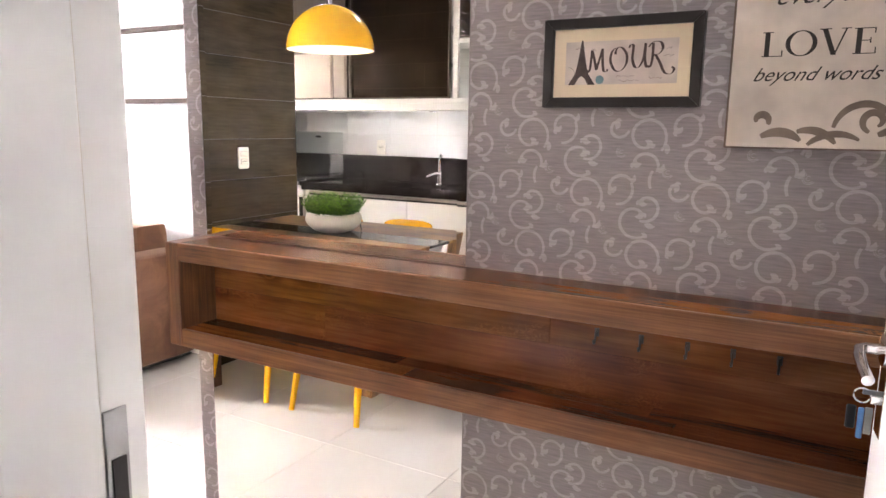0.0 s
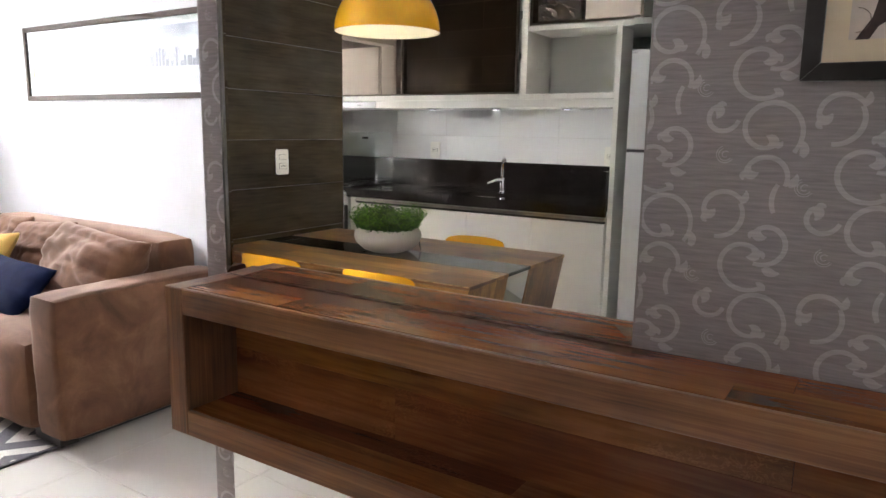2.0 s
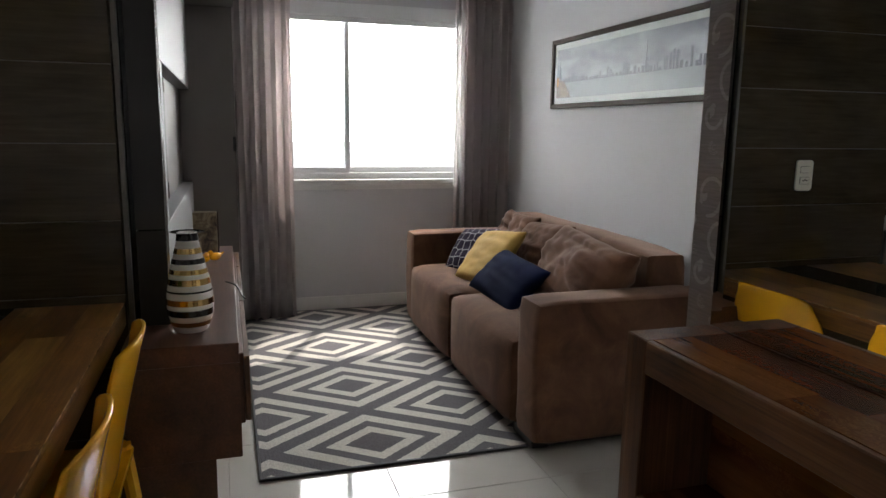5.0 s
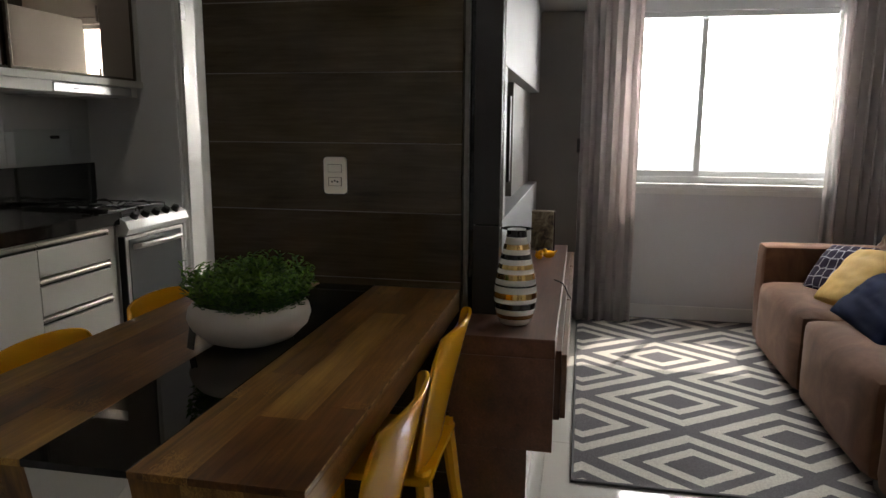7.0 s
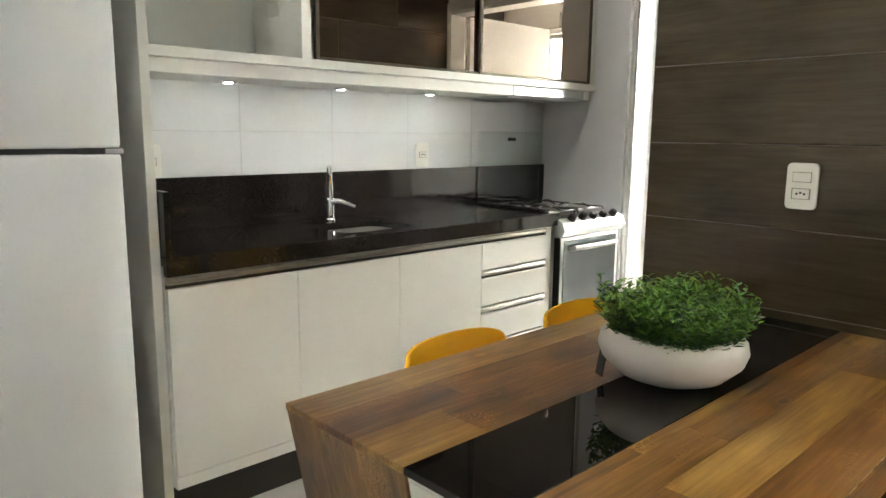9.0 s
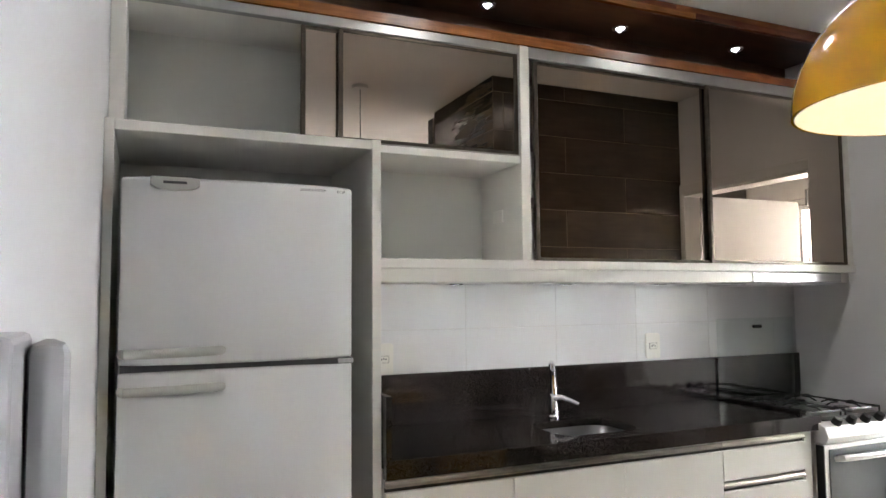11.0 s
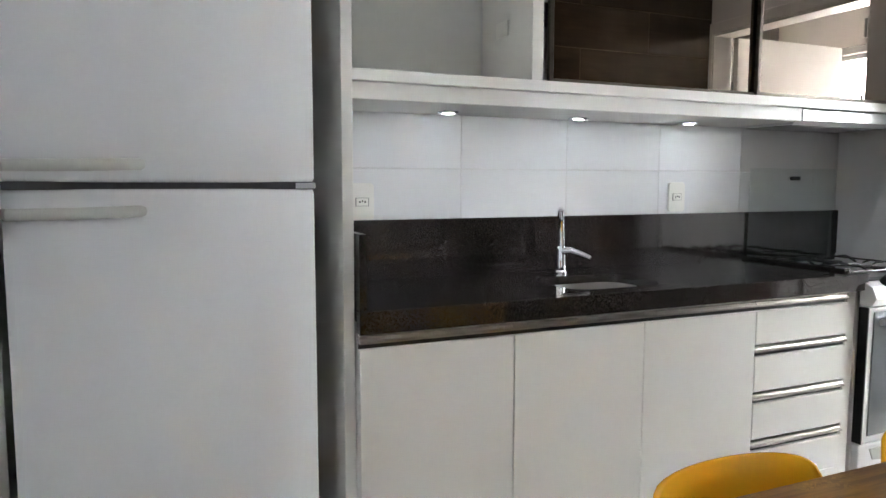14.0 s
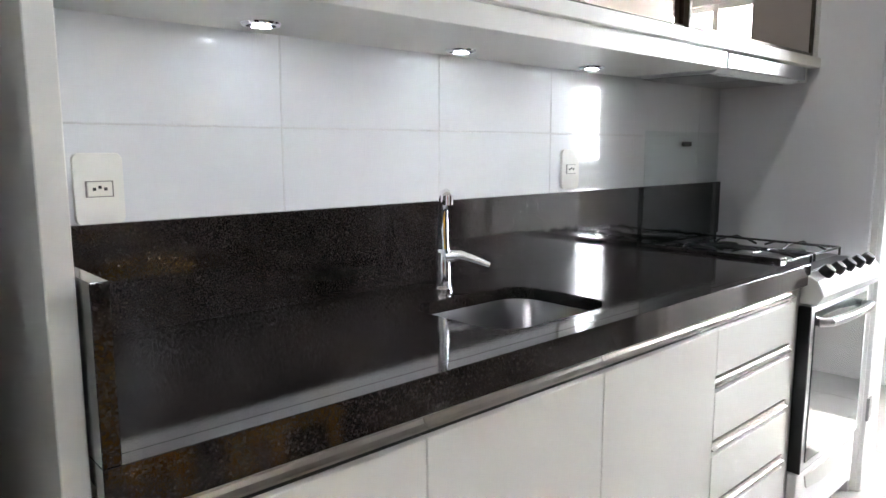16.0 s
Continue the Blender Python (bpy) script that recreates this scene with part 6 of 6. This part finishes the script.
hood = thing("range_hood", "slim pull-out steel range hood under the cabinet", "range hood", (-3.31, -0.58, 1.489))
part("body", prism([(-0.19, 0.05), (0.12, 0.05), (0.128, 0.008), (0.10, -0.008), (-0.19, 0.0)], 0, -0.296, 0.296, 0.002), ALU_WHITE, hood)
part("front_bar", box(-0.292, 0.1285, 0.002, 0.292, 0.146, 0.046, 0.003), STEEL, hood, "brushed steel front bar")
for k in range(2):
    part("filter", box(-0.27 + 0.275 * k, -0.15, -0.011, -0.005 + 0.275 * k, 0.08, -0.0085, 0.001), STEEL, hood, "steel mesh filter")
part("control_mark", box(0.12, 0.1462, 0.02, 0.16, 0.1468, 0.026), RUBBER, hood)

wbx = thing("wood_light_box", "hollow plank-clad light box above the upper cabinets", "light box", (-2.0, -0.6, 2.431))
WB = (-2.0, -0.6, 2.431)


def wb(x0, y0, z0, x1, y1, z1, bv=0.0015):
    return box(x0 + 2.0, y0 + 0.6, z0 - 2.431, x1 + 2.0, y1 + 0.6, z1 - 2.431, bv, 1)


WY = UY + 0.008
part("side", wb(-0.40, -0.78, 2.431, -0.343, WY, CEIL - 0.002), OAK_UP, wbx)
part("back", wb(-3.69, -0.795, 2.431, -0.401, -0.779, CEIL - 0.002, 0), DARK_BOARD, wbx)
part("floor_board", wb(-3.69, -0.778, 2.431, -0.401, WY - 0.018, 2.47), DARK_BOARD, wbx)
part("ceiling_board", wb(-3.69, -0.778, 2.676, -0.401, WY - 0.018, CEIL - 0.002), DARK_BOARD, wbx)
planks_x([(2.431, 2.471)], WY - 0.0175, "y", 0.0175, wbx, WB, OAK, (-3.69, -0.4), 51)
planks_x([(2.676, 2.703), (2.703, CEIL - 0.002)], WY - 0.0175, "y", 0.0175, wbx, WB, OAK, (-3.69, -0.4), 53)


def spot(name, label, at, group, r=0.028):
    s = thing(name, label, "spotlight", at, group)
    part("ring", lathe([(r, -0.0), (r + 0.01, -0.001), (r + 0.008, -0.005), (r, -0.006), (r, 0.0)], 24), CHROME, s, smooth=True)
    part("cup", lathe([(0, -0.001), (r - 0.0005, -0.001), (r - 0.0005, 0.0), (0, 0.0)], 20), RUBBER, s, "dark lamp cup")
    for k in range(7):
        d = 0.0 if k == 6 else 0.5 * r
        part("led", lathe([(0, -0.003), (0.0036, -0.0025), (0.0043, -0.0011), (0, -0.0011)], 10), LED_SPOT, s, "lit point").location = (d * math.cos(k * math.pi / 3), d * math.sin(k * math.pi / 3), 0)
    return s


s1 = spot("spotlight", "small round chrome spotlight, lit", (-1.078, -0.62, 2.6755), "spotlights in the wood box")
for x in (-1.775, -2.468, -3.18):
    copy_thing(s1, pose(x, -0.64, 2.6755))
s2 = spot("cabinet_spotlight", "small round recessed spotlight under the cabinet, lit", (-1.625, -0.67, 1.4895), "spotlights under the cabinet")
for x in (-2.155, -2.68):
    copy_thing(s2, pose(x, -0.68, 1.4895))

# counter
CX0, CX1, CYF, CTZ = -3.12, -1.168, -0.2, 0.918


def counter_mesh(cx0, cx1, cy0, cy1, z0, z1, hole, rx, ry, rad):
    bm = bmesh.new()
    outer = [bm.verts.new(p) for p in ((cx0, cy0, z1), (cx1, cy0, z1), (cx1, cy1, z1), (cx0, cy1, z1))]
    ring = []
    for q, (sx, sy) in enumerate(((1, 1), (-1, 1), (-1, -1), (1, -1))):
        for k in range(7):
            a = q * math.pi / 2 + k * math.pi / 12
            ring.append(bm.verts.new((hole[0] + sx * (rx - rad) + rad * math.cos(a), hole[1] + sy * (ry - rad) + rad * math.sin(a), z1)))
    es = [bm.edges.new((a, b)) for lp in (outer, ring) for a, b in zip(lp, lp[1:] + lp[:1])]
    bmesh.ops.triangle_fill(bm, use_beauty=True, use_dissolve=False, edges=es)
    bmesh.ops.recalc_face_normals(bm, faces=bm.faces[:])
    r = bmesh.ops.extrude_face_region(bm, geom=bm.faces[:])
    for g in r["geom"]:
        if isinstance(g, bmesh.types.BMVert):
            g.co.z = z0
    bmesh.ops.recalc_face_normals(bm, faces=bm.faces[:])
    return bm


SKX, SKY = -2.075, -0.435
counter = thing("worktop", "polished dark brown granite worktop with upstands", "worktop", (-2.14, -0.49, 0.858))
part("slab", counter_mesh(CX0 + 2.14, CX1 + 2.14, -0.782 + 0.49, CYF + 0.4597, 0.03, 0.06, (SKX + 2.14, SKY + 0.49), 0.185, 0.148, 0.075), GRANITE, counter)
part("front_apron", box(CX0 + 2.14, CYF + 0.46, -0.001, CX1 + 2.14, CYF + 0.4905, 0.06, 0.0012), GRANITE, counter)
part("end_lip", box(CX0 + 2.14, -0.27, 0.0602, CX0 + 2.18, CYF + 0.4195, 0.072, 0.002), GRANITE, counter)
part("back_upstand", box(-3.689 + 2.14, -0.783 + 0.49, 0.0605, CX1 + 2.14, -0.764 + 0.49, 0.265, 0.001, 1), GRANITE, counter)
part("side_upstand", box(CX1 + 2.14 - 0.02, -0.763 + 0.49, 0.0605, CX1 + 2.14, CYF + 0.4903, 0.262, 0.001, 1), GRANITE, counter)
part("back_shelf", box(-3.689 + 2.14, -0.782 + 0.49, 0.03, CX0 + 2.139, -0.77 + 0.49, 0.06, 0), GRANITE, counter)

sink = thing("sink", "brushed steel undermount sink basin", "sink", (SKX, SKY, 0.888))
bm = bmesh.new()
rings = []
for rx, ry, rad, z in ((0.196, 0.159, 0.083, -0.001), (0.188, 0.151, 0.078, -0.001), (0.184, 0.147, 0.074, -0.02), (0.178, 0.141, 0.07, -0.15), (0.16, 0.125, 0.06, -0.168), (0.03, 0.03, 0.029, -0.172)):
    ring = []
    for q, (sx, sy) in enumerate(((1, 1), (-1, 1), (-1, -1), (1, -1))):
        for k in range(7):
            a = q * math.pi / 2 + k * math.pi / 12
            ring.append(bm.verts.new((sx * (rx - rad) + rad * math.cos(a), sy * (ry - rad) + rad * math.sin(a), z)))
    rings.append(ring)
for a, b in zip(rings, rings[1:]):
    for k in range(28):
        bm.faces.new((a[k], a[(k + 1) % 28], b[(k + 1) % 28], b[k]))
bmesh.ops.recalc_face_normals(bm, faces=bm.faces[:])
part("basin", bm, SINK_STEEL, sink, smooth=True)
part("drain", lathe([(0, -0.174), (0.032, -0.173), (0.034, -0.17), (0.026, -0.171), (0, -0.1715)], 20), CHROME, sink, smooth=True)
for k in range(4):
    part("overflow_slot", box(-0.165, 0.02 + 0.014 * k, -0.055, -0.1795, 0.028 + 0.014 * k, -0.03), PLASTIC_BLACK, sink)

tap = thing("kitchen_tap", "chrome kitchen tap with a tall swivel spout and lever", "tap", (-2.075, -0.66, CTZ + 0.0005))
part("base", lathe([(0, 0), (0.026, 0), (0.026, 0.006), (0.021, 0.012), (0.02, 0.09), (0.018, 0.10), (0, 0.104)], 24), CHROME, tap, smooth=True)
part("spout", tube([(0, 0, 0.10), (0.0, 0.003, 0.15), (0.003, 0.006, 0.195), (0.008, 0.013, 0.219), (0.018, 0.027, 0.233), (0.031, 0.045, 0.235), (0.041, 0.060, 0.229)], 0.011, 14, radii=[0.0165, 0.014, 0.0125, 0.012, 0.0115, 0.0115, 0.0115]), CHROME, tap, smooth=True)
part("aerator", lathe([(0, 0), (0.014, 0.0), (0.014, 0.022), (0, 0.022)], 18), CHROME, tap, smooth=True).location = (0.044, 0.064, 0.211)
part("lever", tube([(-0.004, 0.01, 0.082), (-0.026, 0.035, 0.085), (-0.055, 0.065, 0.072), (-0.075, 0.085, 0.062)], 0.009, 10, radii=[0.016, 0.013, 0.010, 0.007]), CHROME, tap, smooth=True)


def base_unit(x0, x1, label, drawers=0, top=0.856):
    c = thing("base_cabinet", label, "cabinet", ((x0 + x1) / 2, -0.5, 0.0), "kitchen base cabinets")
    m, w = (x0 + x1) / 2, (x1 - x0) / 2
    part("body", box(-w + 0.001, -0.27, 0.15, w - 0.001, 0.272, top, 0), MDF, c)
    part("kickboard", box(-w, -0.2, 0.0, w, 0.235, 0.149), BLACK_TRIM, c, "black recessed kickboard")
    part("bottom_rail", box(-w + 0.0005, 0.2725, 0.152, w - 0.0005, 0.2905, 0.193, 0.001, 1), MDF, c)
    fronts = [(0.197, 0.852)] if not drawers else [(0.70, 0.852), (0.532, 0.692), (0.362, 0.524), (0.197, 0.354)]
    for b, t in fronts:
        d = part("drawer_front" if drawers else "door", box(-w + 0.0015, 0.2735, b, w - 0.0015, 0.293, t - 0.036, 0.0012, 1), MDF, c)
        # black strip puts the shade under the grip into colour
        part("grip_slot", box(-w + 0.0015, 0.2725, t - 0.0358, w - 0.0015, 0.279, t - 0.021, 0), PLASTIC_BLACK, d, "black strip painting the shade in the finger slot")
        part("handle_profile", prism([(0.2725, t - 0.0208), (0.2965, t - 0.0208), (0.2965, t - 0.017), (0.288, t - 0.013), (0.2845, t - 0.007), (0.286, t - 0.002), (0.291, t), (0.2725, t)], 0, -w + 0.0012, w - 0.0012), ALU, d, "brushed aluminium grip profile")
    return c


base_unit(-1.630, -1.168, "white base cabinet with one door under the worktop")
base_unit(-2.096, -1.630, "white sink cabinet with one door", 0, 0.69)
base_unit(-2.572, -2.096, "white base cabinet with one door beside the drawers", 0, 0.69)
base_unit(-3.03, -2.572, "white base cabinet with four drawers", 4)
solid("cabinet_end_panel", box(-3.075, -0.78, 0, -3.031, -0.215, 0.857, 0.0015, 1), MDF, "white melamine end panel beside the stove", "panel")

stove = thing("gas_stove", "white gas stove with black grates and a glass oven door", "stove", (-3.37, -0.47, 0))
W = 0.265
part("body", box(-W, -0.295, 0.05, W, 0.245, 0.845, 0.004), STOVE_WHITE, stove)
part("cooktop", box(-W - 0.003, -0.30, 0.846, W + 0.003, 0.25, 0.885, 0.008), STEEL, stove, "steel cooktop")
part("control_panel", prism([(0.2505, 0.80), (0.30, 0.80), (0.318, 0.83), (0.30, 0.872), (0.268, 0.888), (0.2505, 0.888)], 0, -W - 0.003, W + 0.003, 0.004), STOVE_WHITE, stove)
part("black_panel", box(-0.2, 0.19, 0.8855, 0.2, 0.249, 0.889), PLASTIC_BLACK, stove)
for k in range(5):
    x = -0.18 + 0.09 * k
    kb = part("knob", lathe([(0, 0), (0.021, 0), (0.021, 0.012), (0.017, 0.028), (0, 0.03)], 18), PLASTIC_BLACK, stove, "black control knob", True)
    kb.matrix_basis = pose(x, 0.285, 0.882, -35, 0, 0)
od = part("oven_door", box(-W + 0.006, 0.2455, 0.27, W - 0.006, 0.283, 0.792, 0.006), STOVE_WHITE, stove)
part("oven_window", box(-W + 0.035, 0.2832, 0.30, W - 0.035, 0.287, 0.775, 0.001, 1), OVEN_GLASS, od, "dark oven glass")
part("door_side", box(W - 0.012, 0.246, 0.27, W - 0.0055, 0.2835, 0.792, 0.001, 1), PLASTIC_BLACK, od)
part("oven_handle", tube([(-0.19, 0.285, 0.735), (-0.18, 0.315, 0.74), (-0.09, 0.328, 0.742), (0.09, 0.328, 0.742), (0.18, 0.315, 0.74), (0.19, 0.285, 0.735)], 0.014, 10), STEEL, od, "steel bar handle", True)
part("storage_drawer", box(-W + 0.006, 0.2455, 0.08, W - 0.006, 0.276, 0.262, 0.006), STOVE_WHITE, stove)
part("drawer_grip", prism([(-0.2, 0.245), (0.2, 0.245), (0.18, 0.20), (0.06, 0.185), (-0.06, 0.185), (-0.18, 0.20)], 1, 0.2762, 0.281), PLASTIC_GREY, stove)
for sx in (-1, 1):
    for y in (-0.25, 0.21):
        part("foot", lathe([(0, 0), (0.016, 0), (0.016, 0.05), (0, 0.05)], 12), PLASTIC_BLACK, stove).location = (sx * 0.23, y, 0)
for bx, by in ((-0.13, -0.16), (0.13, -0.16), (-0.13, 0.08), (0.13, 0.08)):
    bu = part("burner", lathe([(0, 0.8855), (0.048, 0.8855), (0.044, 0.897), (0.034, 0.899), (0.034, 0.905), (0, 0.907)], 20), PLASTIC_BLACK, stove, "black burner", True)
    bu.location = (bx, by, 0)
for gx in (-0.13, 0.13):
    pts = [(gx - 0.115, -0.27, 0.912), (gx + 0.115, -0.27, 0.912), (gx + 0.115, 0.185, 0.912), (gx - 0.115, 0.185, 0.912)]
    g = part("grate", tube(pts, 0.0045, 6, True), PLASTIC_BLACK, stove, "black wire pan grate")
    for by in (-0.16, 0.08):
        for dx, dy in ((1, 0), (-1, 0), (0, 1), (0, -1)):
            part("grate_bar", tube([(gx + dx * 0.115, by + dy * 0.105, 0.912), (gx + dx * 0.07, by + dy * 0.07, 0.926), (gx + dx * 0.025, by + dy * 0.025, 0.926)], 0.0042, 6), PLASTIC_BLACK, g)
    for px, py_ in ((-0.115, -0.27), (0.115, -0.27), (0.115, 0.185), (-0.115, 0.185)):
        part("grate_foot", tube([(gx + px, py_, 0.885), (gx + px, py_, 0.912)], 0.004, 6), PLASTIC_BLACK, g)
lid = part("glass_lid", box(-W, -0.288, 0.89, W, -0.282, 1.315, 0.002), LID_GLASS, stove, "raised tempered glass lid")
lid.visible_shadow = False
part("lid_knob", box(-0.03, -0.2815, 1.262, 0.03, -0.27, 1.28, 0.005), PLASTIC_BLACK, lid, "black lid handle")
for x in (-0.2, 0.2):
    part("lid_hinge", box(x - 0.02, -0.293, 0.884, x + 0.02, -0.276, 0.91, 0.003), PLASTIC_BLACK, lid)

switch_plate("wall_outlet", "white socket plate on the kitchen tiles", pose(-1.352, Y_KIT, 1.185, 0, 0, 180), 0.085, 0.128, False)
switch_plate("wall_outlet", "white socket plate on the kitchen tiles", pose(-2.72, Y_KIT, 1.192, 0, 0, 180), 0.085, 0.122, False)


def led_panel(at, tilt, label):
    p = thing("ceiling_panel_light", label, "ceiling light", at, "square ceiling lights")
    p.rotation_euler = (0, radians(tilt), 0)
    part("diffuser", box(-0.092, -0.092, -0.008, 0.092, 0.092, -0.006), LED, p, "glowing diffuser")
    for b in ((-0.105, -0.105, -0.092, 0.105), (0.092, -0.105, 0.105, 0.105), (-0.092, -0.105, 0.092, -0.092), (-0.092, 0.092, 0.092, 0.105)):
        part("frame", box(b[0], b[1], -0.009, b[2], b[3], -0.001, 0.001, 1), ALU_WHITE, p)
    if tilt:
        part("housing", box(-0.09, -0.09, -0.0055, 0.09, 0.09, 0.020), STEEL, p, "steel housing")
        for y in (-0.04, 0.04):
            part("spring_clip", tube([(0.0915, y - 0.016, 0.004), (0.0915, y - 0.016, 0.017), (0.0915, y - 0.01, 0.020), (0.0915, y + 0.01, 0.020), (0.0915, y + 0.016, 0.017), (0.0915, y + 0.016, 0.004)], 0.003, 6), ALU_WHITE, p, "white spring clip")
            part("clip_plate", box(0.0882, y - 0.008, 0.008, 0.091, y + 0.008, 0.015), ALU_WHITE, p)
    return p


led_panel((-1.53, 0.13, CEIL), 0, "square white ceiling panel light, lit")
led_panel((-2.735, 0.07, CEIL - 0.021), 9, "square white ceiling panel light hanging loose on one side")

solid("trim", box(-0.372, -0.42, CEIL - 0.022, -0.341, 1.62, CEIL - 0.001, 0.002), GREY_PAINT, "narrow grey shadow-gap trim under the ceiling", "trim", "structure")
inter = thing("intercom", "pale grey wall intercom with a coiled black cord", "intercom", (-0.34, 1.33, 1.30))
part("base", box(-0.03, -0.05, -0.11, 0.0, 0.05, 0.11, 0.006), TAUPE_LIGHT, inter)
part("handset", box(-0.06, -0.03, -0.1, -0.0305, 0.0, 0.105, 0.012), TAUPE_LIGHT, inter, smooth=True)
part("cord", tube([(-0.045 + 0.006 * math.cos(k * 1.1), 0.02 + 0.006 * math.sin(k * 1.1), -0.06 - 0.004 * k) for k in range(50)], 0.002, 5), PLASTIC_BLACK, inter, "coiled black cord")

# ---- pieces of walls and floor ----
def grid_pieces(name, parent, material, me_cache, cells, thick, axis):
    """Tiles that share one mesh for each size. axis: the way they face."""
    for (a0, a1, b0, b1, d) in cells:
        key = (round(a1 - a0, 4), round(b1 - b0, 4), axis, thick)
        if key not in me_cache:
            w, h = (a1 - a0) / 2, (b1 - b0) / 2
            sh = {"z": (-w, -h, -thick, w, h, 0), "y": (-w, -thick, -h, w, 0, h), "-y": (-w, 0, -h, w, thick, h), "x": (-thick, -w, -h, 0, w, h)}[axis]
            me_cache[key] = mesh_of(name, box(*sh, 0.0015, 1), material)
        ob = new(name, me_cache[key])
        ob.parent = parent
        ma, mb = (a0 + a1) / 2, (b0 + b1) / 2
        ob.location = {"z": (ma, mb, d), "y": (ma, d, mb), "-y": (ma, d, mb), "x": (d, ma, mb)}[axis]


def cells(a_lines, b_lines, d, gap=0.002):
    return [(a0 + gap / 2, a1 - gap / 2, b0 + gap / 2, b1 - gap / 2, d) for a0, a1 in zip(a_lines, a_lines[1:]) for b0, b1 in zip(b_lines, b_lines[1:])]


ZL = [0.0, 0.152, 0.378, 0.604, 0.83, 1.056, 1.282, 1.508, 1.734, 1.96, 2.186, 2.412, 2.638, CEIL - 0.002]
grid_pieces("tile", wall_dark, DARK_TILE, {}, cells([Y_BLK0, Y_BLK1 - 0.004], ZL, X_DARK, 0.003), 0.008, "x")
XA = [-3.73, -3.28, -2.38, X_DARK - 0.001]
XB = [-3.73, -2.83, X_DARK - 0.001]
cache = {}
for k, (z0, z1) in enumerate(zip(ZL, ZL[1:])):
    grid_pieces("tile", wall_dark, DARK_TILE_X, cache, cells(XA if k % 2 else XB, [z0, z1], Y_BLK0, 0.003), 0.008, "-y")
grid_pieces("tile", wall_kitchen, TILE_WHITE, {}, cells([-3.73, -3.529, -3.078, -2.628, -2.178, -1.727, -1.277, -0.826, -0.376, -0.34], [0.0, 0.02, 0.34, 0.66, 0.98, 1.30, 1.62, 1.94, 2.26, 2.58, CEIL], Y_KIT), 0.012, "y")
fx = [X_WIN] + [X_WIN + 0.365 + 0.6 * k for k in range(11)] + [1.75]
fy = [Y_KIT - 0.01, -0.50, 0.10, 0.70, 1.30, 1.90, 2.50, 3.10, 3.70, Y_SOFA]
grid_pieces("tile", floor, PORCELANATO, {}, cells(fx, fy, 0.0, 0.0015), 0.004, "z")
